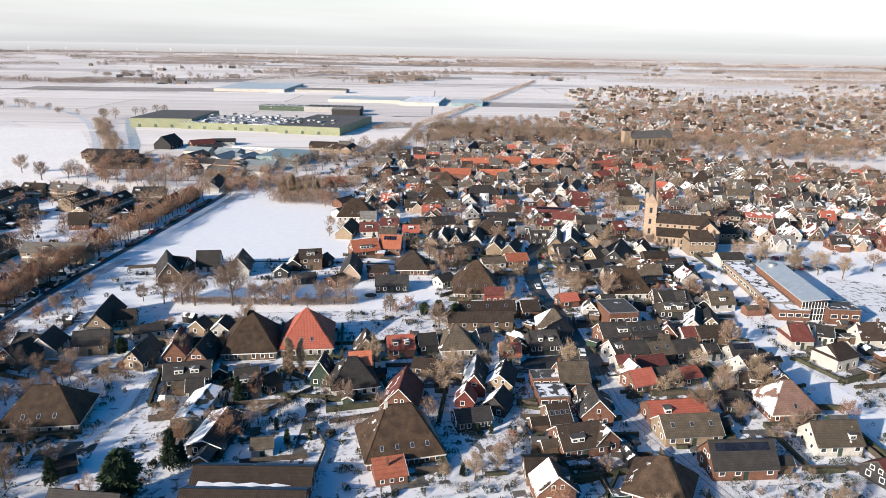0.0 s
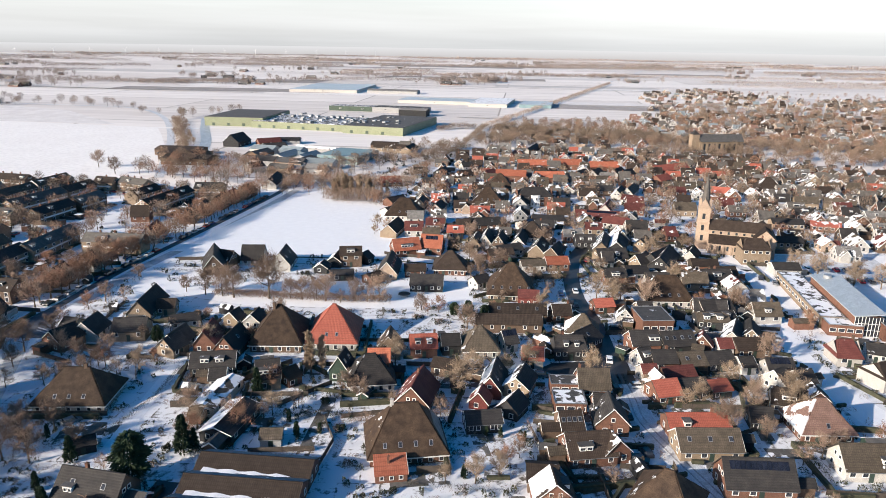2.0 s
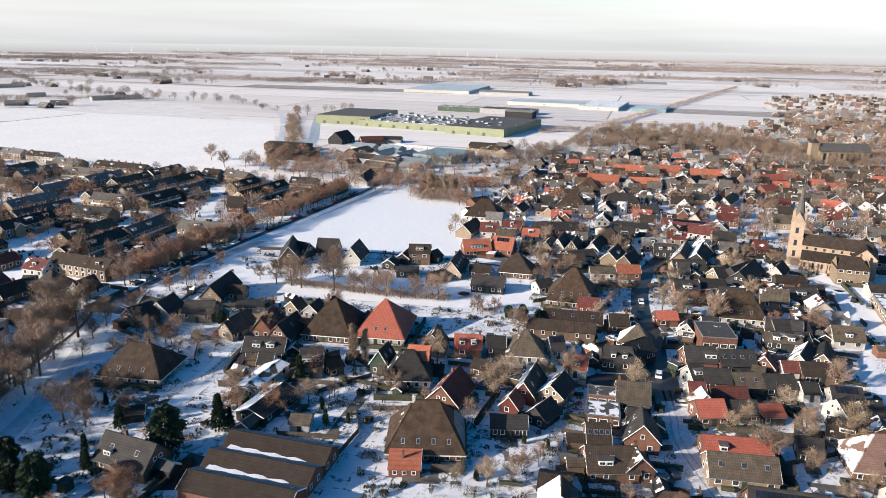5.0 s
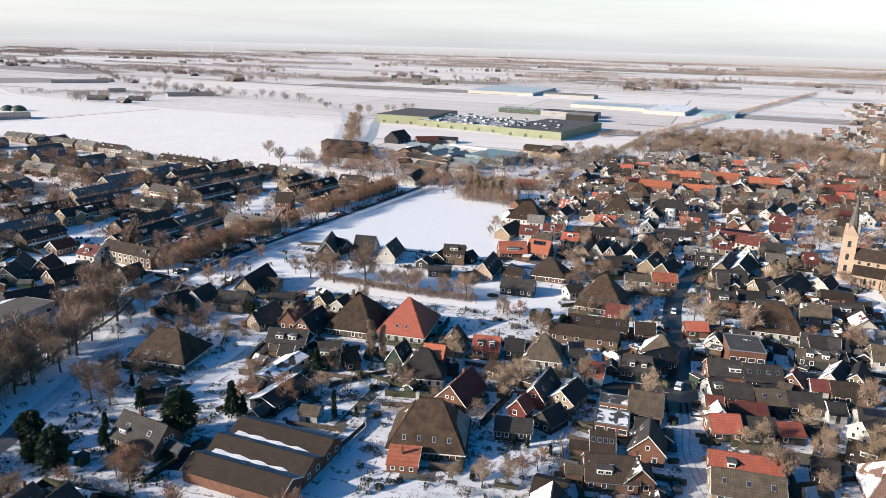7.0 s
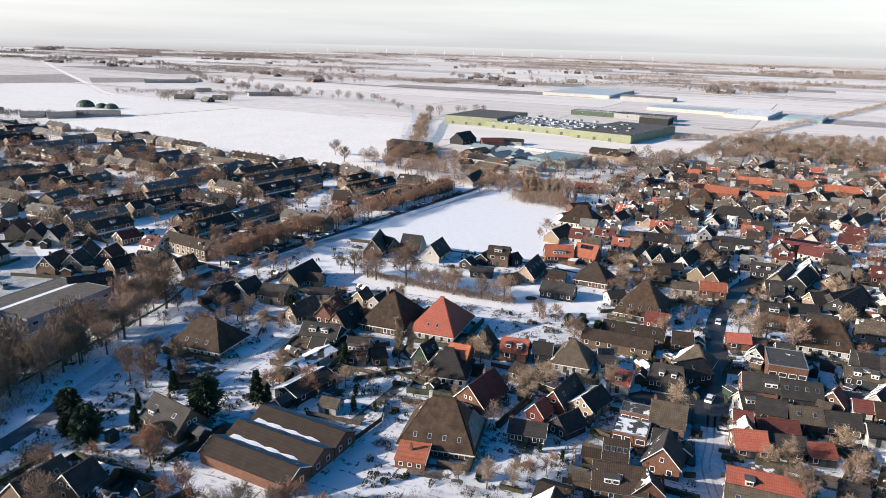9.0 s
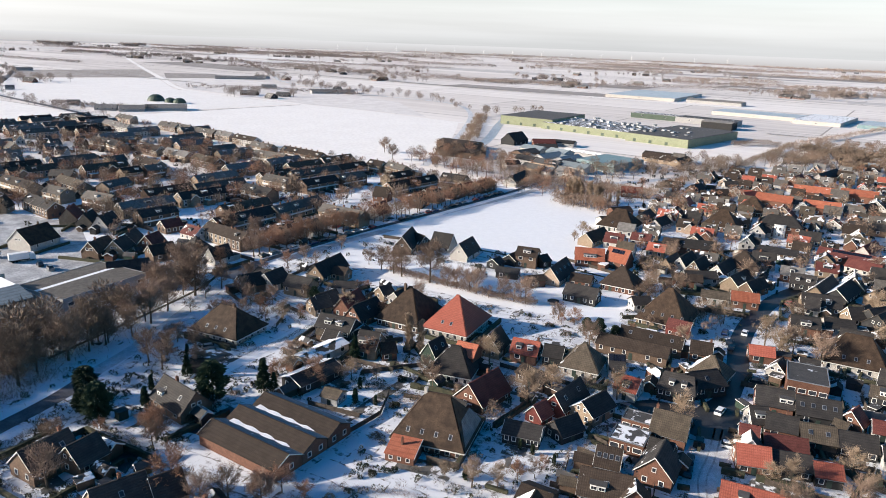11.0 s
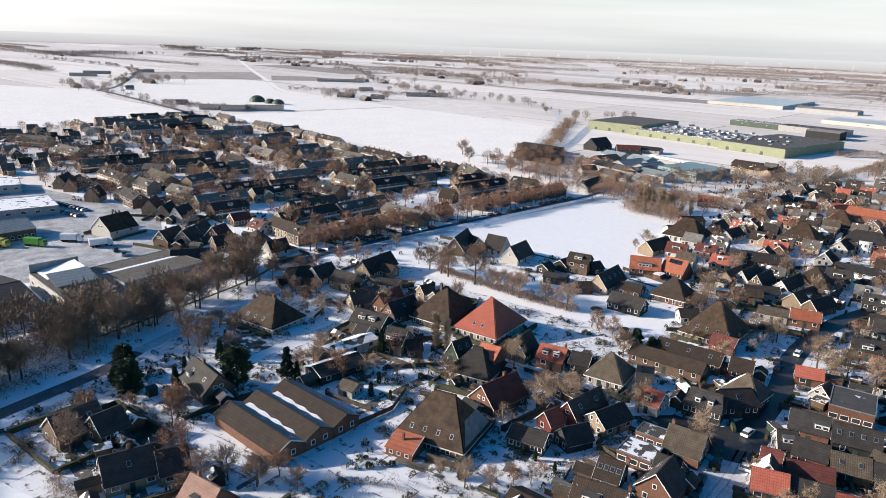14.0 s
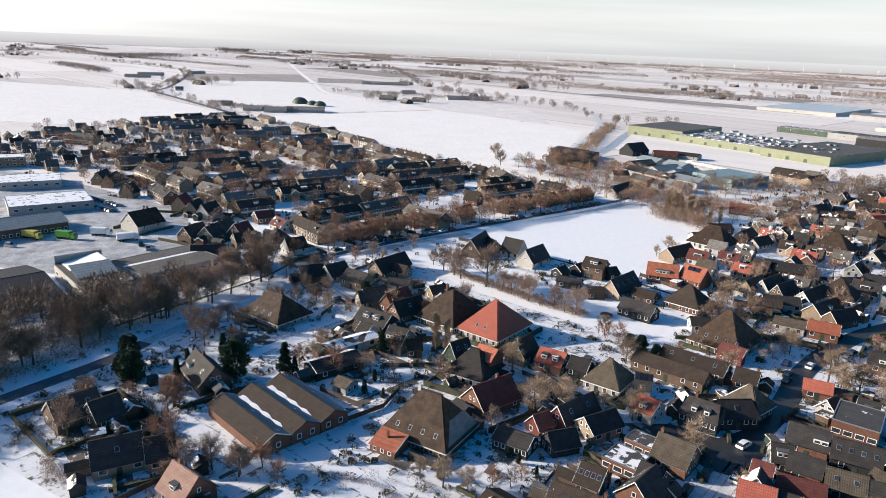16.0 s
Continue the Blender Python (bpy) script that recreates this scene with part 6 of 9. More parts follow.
gable(86.1, -1.3, -16, 4.8, 6, 4.6, 2.4, "dark", "black", (0.2, 0.3), lights=2, category="barn", name="barn", label="black timber garden barn")
gable(97.1, 4.4, -26, 7.8, 7, 6, 3, "brown", "yellow", (0.3, 0.2), dorm=((0, -1, 3.2),), lights=3, label="yellow brick house with white trim")
gable(104.4, 4.3, 72, 5.3, 7, 6, 3, "brown", "brick", (0.0, 0.6), label="brick gable house beside the snowy lane", lights=2)
gable(101.5, 15.0, 25, 4.0, 7, 6, 3, "dark", "white", (0.0, 0.6), label="white gable house with a snowy flank", lights=2)
gable(105.3, 20.8, -8, 6.9, 7, 6, 3.4, "dark", "white", (0.0, 0.2), solar=5, label="dark roofed house with panels", lights=2)
gable(107.8, 14.4, 4, 5.0, 6.5, 5.6, 3, "dark", "white", (0.2, 0.5), label="white house under a snowy roof", lights=2)
gable(131.0, 13.5, 9, 8.5, 9, 7, 4, "brown", "white", (0.1, 0.3), hip=0.5, lights=3, label="white villa with a hipped brown roof")
gable(130.6, 28.1, -13, 6.7, 9, 7, 3, "maroon", "white", (0.1, 0.3), hip=0.55, stack=(2,), label="white villa with a steep dark red hipped roof", lights=2)
gable(140.3, 27.8, -32, 4.7, 7, 5, 3, "dark", "white", (0.3, 0.0), lights=3, label="white bungalow under snow")
gable(97.3, -34.8, 10, 4.0, 7, 5.4, 2.6, "maroon", "black", (0.0, 0.2), label="black timber house with a red roof near the snowy garden", lights=2)
gable(29.2, -23.5, 83, 6.2, 8, 7, 3.4, "brown", "brick", (0.0, 0.9), dorm=((0, -1, 2.4),), label="brick house with snow on its roof and white bargeboards", lights=2)
gable(29.3, -16.6, -13, 6.1, 7, 4.2, 2.6, "brown", "brown", (0.3, 0.2), lights=3, category="barn", name="barn", label="low brown brick barn")
gable(-64.7, 7.8, 19, 5.0, 4, 3.2, 2, "dark", "black", (0.0, 0.4), lights=1, category="shed", name="garden_shed", label="small black timber garden shed")
gable(-87.5, 72.7, -22, 4.4, 7, 6, 3.6, "dark", "yellow", (0.3, 0.2), label="pale brick house with a dark roof", lights=2)
gable(-56.0, 56.0, 58, 6.0, 6.5, 6, 2.8, "dark", "yellow", (0.0, 0.8), label="pale house with a mansard gable", lights=2)
gable(-55.3, 59.2, 69, 8.7, 6.5, 6.4, 2.8, "dark", "white", (0.0, 0.7), sky=1, label="white fronted house with a mansard roof", lights=3)
gable(-46.9, 60.0, 84, 10.5, 6.5, 7, 2.8, "maroon", "brick", (0.0, 0.8), label="brick house with a red gabled roof", lights=3)
gable(-39.7, 55.4, 73, 10.9, 7, 7, 2.8, "dark", "brick", (0.0, 0.7), sky=1, label="brick house with clipped dark gable", lights=3)
gable(-42.8, 43.3, -2, 11.4, 8, 6, 3, "dark", "black", (0.0, 0.3), dorm=((-2, -1, 2.2), (1.8, -1, 2.2)), lights=4, label="black house with two white dormers")
gable(-40.6, 35.6, -3, 4.0, 6, 4.8, 2.6, "dark", "white", (0.1, 0.3), lights=2, label="white walled dark roofed outbuilding")
gable(-39.4, 26.3, 72, 15.8, 5.5, 3.3, 2.6, "grey", "white", (0.75, 1.0), lights=3, category="barn", name="greenhouse", label="snow covered long greenhouse")
gable(-34.9, 13.3, 69, 13.9, 7.5, 3.9, 2.5, "dark", "black", (0.1, 1.0), lights=3, category="barn", name="barn", label="long dark barn with snow on one slope")
gable(-70.4, 89.8, 83, 16.6, 8, 7, 2.6, "dark", "yellow", (0.0, 0.7), label="thatch dark house with a yellow gable by the strip", lights=5)
gable(-64.1, 88.4, -3, 5.5, 6, 5, 2.8, "brown", "yellow", (0.0, 0.3), label="low yellow brick annexe", lights=2)
gable(-70.1, 69.5, -4, 9.3, 8, 6.4, 3.4, "dark", "yellow", (0.0, 0.4), label="pale yellow brick house with a dark roof", lights=3)
gable(-82.1, 71.5, 79, 8.9, 8, 6.4, 2.6, "dark", "white", (0.0, 0.8), label="dark roofed house with white gables", lights=3)
gable(-87.5, 65.0, 57, 8.1, 8, 6.4, 3, "dark", "brick", (0.0, 0.7), label="dark roofed brick house in the bend of the street", lights=2)
gable(-41.7, 76.0, 61, 4.6, 5.5, 5, 2.6, "dark", "yellow", (0.0, 0.8), label="yellow brick gable house", lights=2)
gable(-35.3, 74.1, 74, 6.5, 5.5, 5, 2.6, "dark", "white", (0.0, 0.8), label="white gable house with snow", lights=2)
gable(-56.7, 76.9, 15, 8.1, 7, 4, 2.6, "dark", "white", (0.2, 0.95), lights=3, label="low house under a snowy roof")
gable(-56.3, 134.2, -83, 16.9, 8.5, 8.2, 2.8, "dark", "brown", (0.1, 0.0), sky=1, label="tall dark roofed modern house on the lawn's edge", lights=5)
gable(-52.3, 138.9, -29, 6.9, 7.5, 6.2, 2.8, "brown", "brown", (0.2, 0.0), label="brown tiled side wing", lights=2)
gable(-42.0, 140.0, -7, 8.6, 8.4, 7.8, 2.6, "dark", "white", (0.0, 0.4), hip=0.0, label="white plastered house with a dark roof", lights=3)
gable(-30.3, 133.6, 82, 13, 8.0, 7.8, 2.8, "dark", "white", (0.0, 0.1), sky=2, label="cream plastered gable house with a steep dark roof", lights=4)
gable(-15.3, 125.4, 73, 5.1, 5, 4, 2.4, "dark", "black", (0.0, 0.7), lights=1, category="shed", name="garden_shed", label="dark garden shed with white trim")
gable(-4.2, 133.4, -2, 8.3, 8, 8, 5.2, "brown", "brown", (0.1, 0.1), dorm=((0, -1, 3),), sky=0, label="brown brick house with a wide dormer", lights=2)
gable(-9.8, 134.0, 74, 9.1, 6, 5, 2.8, "dark", "black", (0.0, 0.7), lights=2, label="low black timber house wing")
gable(1.4, 135.1, 56, 4.4, 6, 5, 2.8, "dark", "black", (0.0, 0.6), lights=2, label="small black timber house annexe")
gable(9.9, 120.7, 78, 16.0, 8, 7.4, 2.6, "dark", "sandy", (0.0, 0.3), sky=4, label="white gable house with a dark roof", lights=5)
gable(19.4, 117.5, -5, 7.7, 6, 4.4, 2.6, "brown", "brick", (0.1, 0.3), lights=3, category="barn", name="barn", label="low brick barn with brown roof")
gable(-8.2, 116.6, 3, 8.4, 6, 3.4, 2.4, "dark", "black", (0.0, 0.1), lights=2, category="barn", name="barn", label="row of dark flat garages")
gable(3.2, 111.2, 36, 6.1, 6, 4, 2.6, "brown", "brick", (0.0, 0.6), lights=2, label="low brick house with a conservatory")
gable(18.6, 145.2, 11, 11.3, 8, 7.4, 3.2, "orange", "brick", (0.0, 0.4), dorm=((0, -1, 5),), lights=4, label="orange tiled long house with wide white dormer")
gable(30.2, 147.0, -19, 9.0, 9, 8.2, 3.4, "orange", "brick", (0.2, 0.0), solar=5, lights=4, label="tall orange tiled house with solar panels")
gable(21.8, 101.6, -11, 11.5, 7, 5.4, 2.6, "dark", "black", (0.1, 0.1), lights=5, category="barn", name="barn", label="black timber barn with arched white doors")
gable(18.4, 214.8, 38, 7.9, 8, 5, 3, "dark", "white", (0.0, 0.4), lights=2, label="white house with a dark roof", far=True)
gable(16.5, 179.1, 68, 16.1, 8, 6.4, 2.8, "brown", "yellow", (0.0, 0.5), label="yellow brick house with thatched dark roof", far=True, lights=5)
gable(43.6, 220.4, 67, 12.0, 7, 6, 3, "dark", "white", (0.0, 0.4), label="white gable house with dark roof", far=True, lights=4)
gable(36.0, 231.9, 74, 11.8, 7, 6, 3, "dark", "black", (0.0, 0.6), label="black house with a steep dark gable", far=True, lights=3)
gable(41.2, 102.1, 27, 6.1, 6, 4.6, 2.6, "dark", "white", (0.0, 0.5), lights=2, label="low dark roofed house")
gable(49.5, 181.0, -9, 6.3, 8, 6, 3, "brown", "brick", (0.0, 0.4), label="brick house with a brown gable", far=True, lights=2)
gable(59.1, 182.8, 3, 17.7, 8, 6, 3, "dark", "brick", (0.0, 0.3), sky=2, lights=4, label="long dark roofed brick house", far=True)
gable(50.0, 153.0, 70, 11.7, 5.5, 6, 3, "dark", "yellow", (0.0, 0.6), label="gable house with a dark tiled roof", lights=3)
gable(55.5, 156.2, 70, 13.1, 5.5, 6.6, 3, "dark", "white", (0.0, 0.8), label="white gable house with dark roof", lights=4)
gable(60.6, 152.3, 69, 11.2, 5.5, 6.6, 3, "dark", "brown", (0.0, 0.4), label="white gable house with snow", lights=3)
gable(69.9, 153.4, 68, 15.4, 6, 6.2, 3, "dark", "white", (0.0, 0.5), label="white gable house with dark roof", lights=5)
gable(74.3, 139.4, 64, 14.6, 7, 6.4, 3, "dark", "yellow", (0.0, 0.6), dorm=((0, -1, 1.4),), label="dark gabled house with a white dormer", lights=4)
gable(56.3, 134.7, 7, 10.5, 7, 4.6, 2.8, "brown", "brick", (0.0, 0.5), label="low brick house with brown roof", lights=3)
gable(60.8, 139.5, 19, 12.0, 7, 5, 3, "dark", "white", (0.0, 0.4), label="white house with dark roof", lights=4)
gable(79.6, 134.3, 55, 10.9, 6, 6, 3, "dark", "brown", (0.0, 0.7), label="gable house with a dark tiled roof", lights=3)
gable(97.7, 148.5, -8, 8.5, 7.5, 6, 3, "dark", "black", (0.0, 0.0), dorm=((-1.8, -1, 1.4), (1.8, -1, 1.4)), label="black house with two white dormers", far=True, lights=3)
gable(103.6, 142.5, 65, 19.0, 7, 6.4, 3, "dark", "yellow", (0.0, 0.7), label="yellow brick gable house", lights=6)
gable(110.9, 143.3, 64, 21.6, 8, 6.4, 3, "dark", "black", (0.0, 0.9), label="black roofed house with white trim", far=True, lights=6)
gable(65.8, 119.0, -2, 9.1, 7, 4.4, 2.8, "grey", "white", (0.0, 0.2), label="low house with a grey roof", lights=3)
gable(75.4, 119.3, -0, 8.8, 7, 5.4, 3, "orange", "brick", (0.2, 0.1), label="orange tiled brick house beside the orchard", lights=3)
gable(100.0, 124.9, 0, 12.2, 9, 6.4, 3.2, "dark", "yellow", (0.0, 0.3), dorm=((2, -1, 1.6),), lights=4, label="long dark roofed house")
gable(91.9, 101.8, -1, 8.2, 8, 5.6, 3, "dark", "brick", (0.0, 0.1), dorm=((0, -1, 3),), label="dark roofed brick house", lights=2)
gable(102.2, 105.5, 3, 8.5, 8, 5, 3, "dark", "white", (0.0, 0.5), label="low dark roofed house", lights=2)
gable(110.8, 118.6, 50, 10.3, 6, 5.6, 3, "dark", "yellow", (0.0, 0.6), label="small gable house with a dark tiled roof", lights=3)
gable(119.6, 117.4, 54, 20.9, 9, 7, 3, "dark", "black", (0.0, 0.5), label="steep dark roofed house", lights=6)
gable(134.0, 122.6, 53, 9.6, 6, 6, 3, "dark", "white", (0.0, 0.6), label="white gable house with dark roof", lights=3)
gable(133.1, 110.9, -13, 9.9, 8, 5, 3, "brown", "brick", (0.3, 0.3), label="brown tiled house by the church lane", lights=3)
gable(134.1, 99.1, -3, 9.6, 8, 5.6, 3, "brown", "brick", (0.0, 0.1), label="brown brick house near the lane", lights=3)
gable(140.8, 154.6, -9, 5.1, 7, 5, 3, "maroon", "brick", (0.3, 0.2), label="dark red roofed house", far=True, lights=2)
gable(121.3, 141.2, 52, 8.5, 6.5, 6, 3, "dark", "yellow", (0.0, 0.5), label="yellow brick house with dark roof", far=True, lights=3)
gable(122.7, 193.6, -20, 25.2, 9, 5, 3, "maroon", "brick", (0.4, 0.1), lights=7, solar=14, name="hall", category="hall", label="long hall with red roof and solar panels", far=True)
gable(93.8, 190.2, -11, 15.4, 10, 4.6, 3, "dark", "brown", (0.0, 0.2), lights=5, label="dark roofed low building", far=True)
gable(81.8, 182.9, 34, 10.0, 8, 4.4, 3, "brown", "white", (0.0, 0.6), solar=4, label="low white building with panels", far=True, lights=3)
gable(145.9, 206.5, -19, 9.6, 8, 6, 3, "maroon", "brick", (0.1, 0.0), label="brick house with a red roof", far=True, lights=3)
gable(152.8, 221.6, -17, 8.7, 7, 5.6, 3.4, "maroon", "white", (0.3, 0.3), label="white house with red roof", far=True, lights=3)
gable(132.8, 211.5, 60, 15.3, 6, 6, 3, "maroon", "white", (0.0, 0.6), label="white gable house with red roof", far=True, lights=4)
gable(153.7, 246.1, 60, 18.2, 7, 6.4, 3, "dark", "white", (0.0, 0.8), label="white gable house with dark roof", far=True, lights=5)
gable(163.4, 252.0, 56, 20.0, 7, 6.4, 3, "grey", "white", (0.0, 0.5), label="grey roofed white house", far=True, lights=6)
gable(103.8, 303.5, -18, 19.2, 9, 7, 4, "orange", "brick", (0.0, 0.0), lights=4, stack=(0,), label="orange tiled terrace of houses", name="terrace_row", category="terrace", far=True)
gable(129.6, 343.1, -6, 21.2, 9, 7, 4, "orange", "brick", (0.3, 0.1), lights=4, stack=(0,), label="orange tiled terrace of houses", name="terrace_row", category="terrace", far=True)
gable(127.0, 295.6, -6, 18.3, 9, 7, 4, "orange", "brick", (0.1, 0.2), lights=4, stack=(0,), label="orange tiled terrace of houses", name="terrace_row", category="terrace", far=True)
gable(155.3, 344.4, -14, 19.8, 9, 7, 4, "orange", "brick", (0.2, 0.2), lights=4, stack=(0,), label="orange tiled terrace of houses", name="terrace_row", category="terrace", far=True)
gable(177.3, 331.5, -6, 19.9, 9, 7, 4, "orange", "brick", (0.1, 0.0), lights=4, stack=(0,), label="orange tiled terrace of houses", name="terrace_row", category="terrace", far=True)
gable(151.0, 302.9, 45, 12.4, 8, 7, 4, "dark", "yellow", (0.0, 0.5), label="gable house with a dark tiled roof", far=True, lights=4)
gable(162.0, 306.0, 46, 11.8, 8, 7, 4, "dark", "white", (0.0, 0.5), label="white gable house with dark roof", far=True, lights=3)
gable(152.3, 285.4, 1, 22.7, 9, 6, 3.6, "grey", "white", (0.0, 0.3), lights=4, label="long white house with grey roof", far=True)
gable(143.2, 255.3, -6, 19.1, 9, 6, 3.4, "dark", "brown", (0.0, 0.2), lights=4, label="white long house under snow", far=True)
gable(207.5, 364.9, -28, 10.4, 8, 6.4, 3.4, "dark", "white", (0.3, 0.1), label="white house with a dark roof", far=True, lights=3)
gable(234.4, 379.0, -23, 10.2, 8, 6.4, 3.4, "dark", "yellow", (0.0, 0.0), label="brick house with a dark roof", far=True, lights=3)
gable(221.4, 321.0, 21, 31.2, 9, 7, 3.6, "red", "brick", (0.0, 0.6), lights=5, label="long red tiled house", far=True)
gable(199.7, 287.3, 32, 13.0, 9, 6, 3, "red", "brick", (0.0, 0.5), label="brick house with a red tiled roof", far=True, lights=4)
gable(179.4, 310.9, 41, 12.0, 8, 6.4, 3, "dark", "white", (0.0, 0.7), label="white house with a dark tiled roof", far=True, lights=4)
gable(184.1, 305.6, 38, 11.0, 8, 6.4, 3, "dark", "brown", (0.0, 0.6), label="brick house with a dark tiled roof", far=True, lights=3)
gable(91.5, 313.4, 42, 10.6, 7, 6, 3, "red", "white", (0.0, 0.6), label="small red roofed house", far=True, lights=3)
gable(126.8, 387.0, 63, 13.6, 7, 7, 3, "maroon", "brick", (0.0, 0.8), label="red brick gable house", far=True, lights=4)
gable(149.6, 416.0, 63, 37.7, 9, 7, 3, "dark", "white", (0.0, 0.6), label="white house with a dark gable", far=True, lights=11)
gable(190.7, 249.2, -8, 9.9, 8, 5.6, 3, "maroon", "brick", (0.2, 0.1), label="red roofed brick house", far=True, lights=3)
gable(88.2, 66.6, -8, 4.7, 8, 5.6, 3, "dark", "yellow", (0.0, 0.4), dorm=((0, -1, 1.6),), label="dark house with a white dormer", lights=2)
gable(96.8, 120.7, -7, 4.2, 8, 6.4, 3, "dark", "white", (0.0, 0.4), label="white house with a dark tiled roof", lights=2)
gable(108.6, 115.8, 22, 5.1, 7, 6.4, 3, "dark", "yellow", (0.0, 0.4), label="yellow brick house with dark gable", lights=2)
gable(118.9, 119.6, 40, 17.7, 10, 7, 2.8, "dark", "black", (0.0, 0.7), label="black steep roofed house", lights=5)
gable(135.0, 126.2, 39, 8.1, 6.5, 5.6, 2.8, "brown", "white", (0.0, 0.4), label="white gable house with dark roof", lights=2)
gable(131.7, 111.5, -19, 8.9, 7, 4, 2.6, "grey", "brick", (0.1, 0.1), label="low grey roofed outbuilding", lights=3)
gable(128.9, 95.4, 0, 11.6, 8, 6, 3, "dark", "brick", (0.0, 0.2), dorm=((0, -1, 3),), stack=(0,), label="dark roofed brick house with white dormer", lights=3)
gable(110.2, 65.1, -19, 10.2, 8.5, 6, 3, "dark", "brown", (0.0, 0.1), lights=4, label="long black roofed white house")
gable(105.8, 56.0, -12, 9.7, 7, 5, 3.2, "grey", "black", (0.2, 0.0), dorm=((-2, -1, 1.8), (2, -1, 1.8)), lights=4, label="black house with two dormers")
gable(162.7, 103.0, -11, 10.1, 8, 5, 3, "dark", "white", (0.0, 0.3), lights=4, label="long low dark roofed house")
gable(187.2, 139.4, -11, 13.9, 9, 5, 3, "dark", "yellow", (0.2, 0.3), lights=5, label="long dark roofed building beside the church", far=True)
gable(209.3, 170.6, -17, 14.7, 9, 5, 3, "dark", "yellow", (0.0, 0.2), lights=5, label="low long yellow brick building", far=True)
gable(225.4, 163.7, -30, 13.1, 9, 4.6, 3, "red", "brick", (0.5, 0.2), lights=5, label="low brick building with a red roof", far=True)
gable(247.4, 210.0, -23, 12.0, 9, 7, 4, "grey", "yellow", (0.3, 0.0), label="yellow brick house with dark roof", far=True, lights=4)
gable(263.2, 203.2, -32, 15.3, 10, 7, 4, "grey", "yellow", (0.4, 0.0), lights=4, label="large yellow brick house", far=True)
gable(287.8, 195.6, -30, 5.0, 8, 6.4, 3, "dark", "brick", (0.3, 0.2), label="brick house with stepped gable", far=True, lights=2)
gable(216.5, 244.2, -29, 10.1, 8, 6, 3, "red", "brick", (0.3, 0.0), label="brick house with a red tiled roof", far=True, lights=3)
gable(171.9, 202.3, -13, 10.8, 9, 7, 3.6, "grey", "yellow", (0.0, 0.3), label="yellow house with grey roof", far=True, lights=3)
gable(182.8, 224.3, -24, 6.9, 8, 6, 3, "brown", "yellow", (0.0, 0.1), label="yellow brick house with dark gable", far=True, lights=2)
gable(186.6, 250.3, -6, 11.1, 8, 5, 3, "dark", "brick", (0.0, 0.1), label="dark red roofed house", far=True, lights=3)
gable(153.9, 227.5, -37, 10.8, 8, 5.6, 3.4, "maroon", "white", (0.4, 0.0), label="white house with a red roof", far=True, lights=3)
gable(124.7, 179.1, -32, 12.4, 8, 5.6, 3, "maroon", "white", (0.1, 0.0), lights=4, label="long white house with a red roof", far=True)
gable(141.5, 157.7, -7, 4.9, 7, 6, 3, "maroon", "brick", (0.0, 0.0), label="red roofed gable house", far=True, lights=2)
gable(37.0, 436.8, -31, 27.5, 10, 6, 3, "brown", "yellow", (0.3, 0.1), lights=5, category="barn", name="barn", label="brown roofed farm barns", far=True)
gable(52.0, 432.8, 68, 23.3, 9, 6, 3, "brown", "yellow", (0.0, 0.5), label="yellow farm gable house", far=True, lights=7)
gable(-46.0, 299.3, 82, 25.9, 9, 7, 3, "dark", "white", (0.0, 0.6), label="white farmhouse with a black roof", far=True, lights=8)
gable(-88.9, 477.3, 68, 21.4, 14, 10, 4, "dark", "black", (0.0, 0.6), lights=3, category="barn", name="barn", label="tall black timber farm barn", far=True)
gable(-63.0, 477.6, 23, 19.3, 10, 6, 3, "maroon", "brick", (0.0, 0.4), lights=3, category="barn", name="barn", label="brick farm shed with red roof", far=True)
gable(-56.9, 453.3, 24, 18.6, 12, 5, 3, "dark", "black", (0.0, 0.6), lights=3, category="barn", name="barn", label="dark timber farm shed", far=True)
gable(-46.4, 488.3, -5, 18.7, 12, 5, 3, "dark", "grey", (0.0, 0.3), lights=3, category="barn", name="barn", label="grey farm shed with dark roof", far=True)
gable(-64.7, 401.9, -35, 18.1, 12, 5, 3, "dark", "grey", (0.3, 0.1), lights=3, category="barn", name="barn", label="white walled workshop with dark roof", far=True)
gable(-35.9, 406.4, -58, 40.0, 10, 5, 3, "zinc", "grey", (0.3, 0.6), lights=3, category="barn", name="barn", label="workshop under a snow covered roof", far=True)
gable(-22.6, 438.7, -32, 36.6, 6, 4, 3, "felt", "grey", (0.9, 0.9), lights=5, category="barn", name="barn", label="long snow covered shed", far=True)
gable(-39.2, 343.2, -21, 20.8, 12, 5, 3, "zinc", "grey", (0.3, 0.6), lights=4, category="barn", name="barn", label="white workshop with a snowy roof", far=True)
gable(-30.1, 370.5, 68, 23.9, 12, 6, 4, "tile", "grey", (0.2, 0.5), lights=3, category="barn", name="barn", label="grey workshop with a snowy roof", far=True)
gable(24.8, 293.5, 8, 12.3, 9, 6, 3, "red", "brick", (0.0, 0.3), label="red tiled house among trees", far=True, lights=4)
gable(61.3, 322.4, 58, 11.4, 8, 6, 3, "dark", "black", (0.0, 0.5), label="black house with a steep dark gable", far=True, lights=3)
gable(48.1, 288.3, -19, 7.1, 8, 6, 3, "dark", "white", (0.2, 0.2), label="dark gable house with white trim", far=True, lights=2)
gable(82.4, 345.0, 16, 8.3, 8, 6, 3, "dark", "white", (0.0, 0.5), label="dark roofed white house", far=True, lights=2)
gable(74.7, 312.6, 21, 9.4, 8, 6, 3, "brown", "brick", (0.0, 0.3), label="brick house with a brown roof", far=True, lights=3)
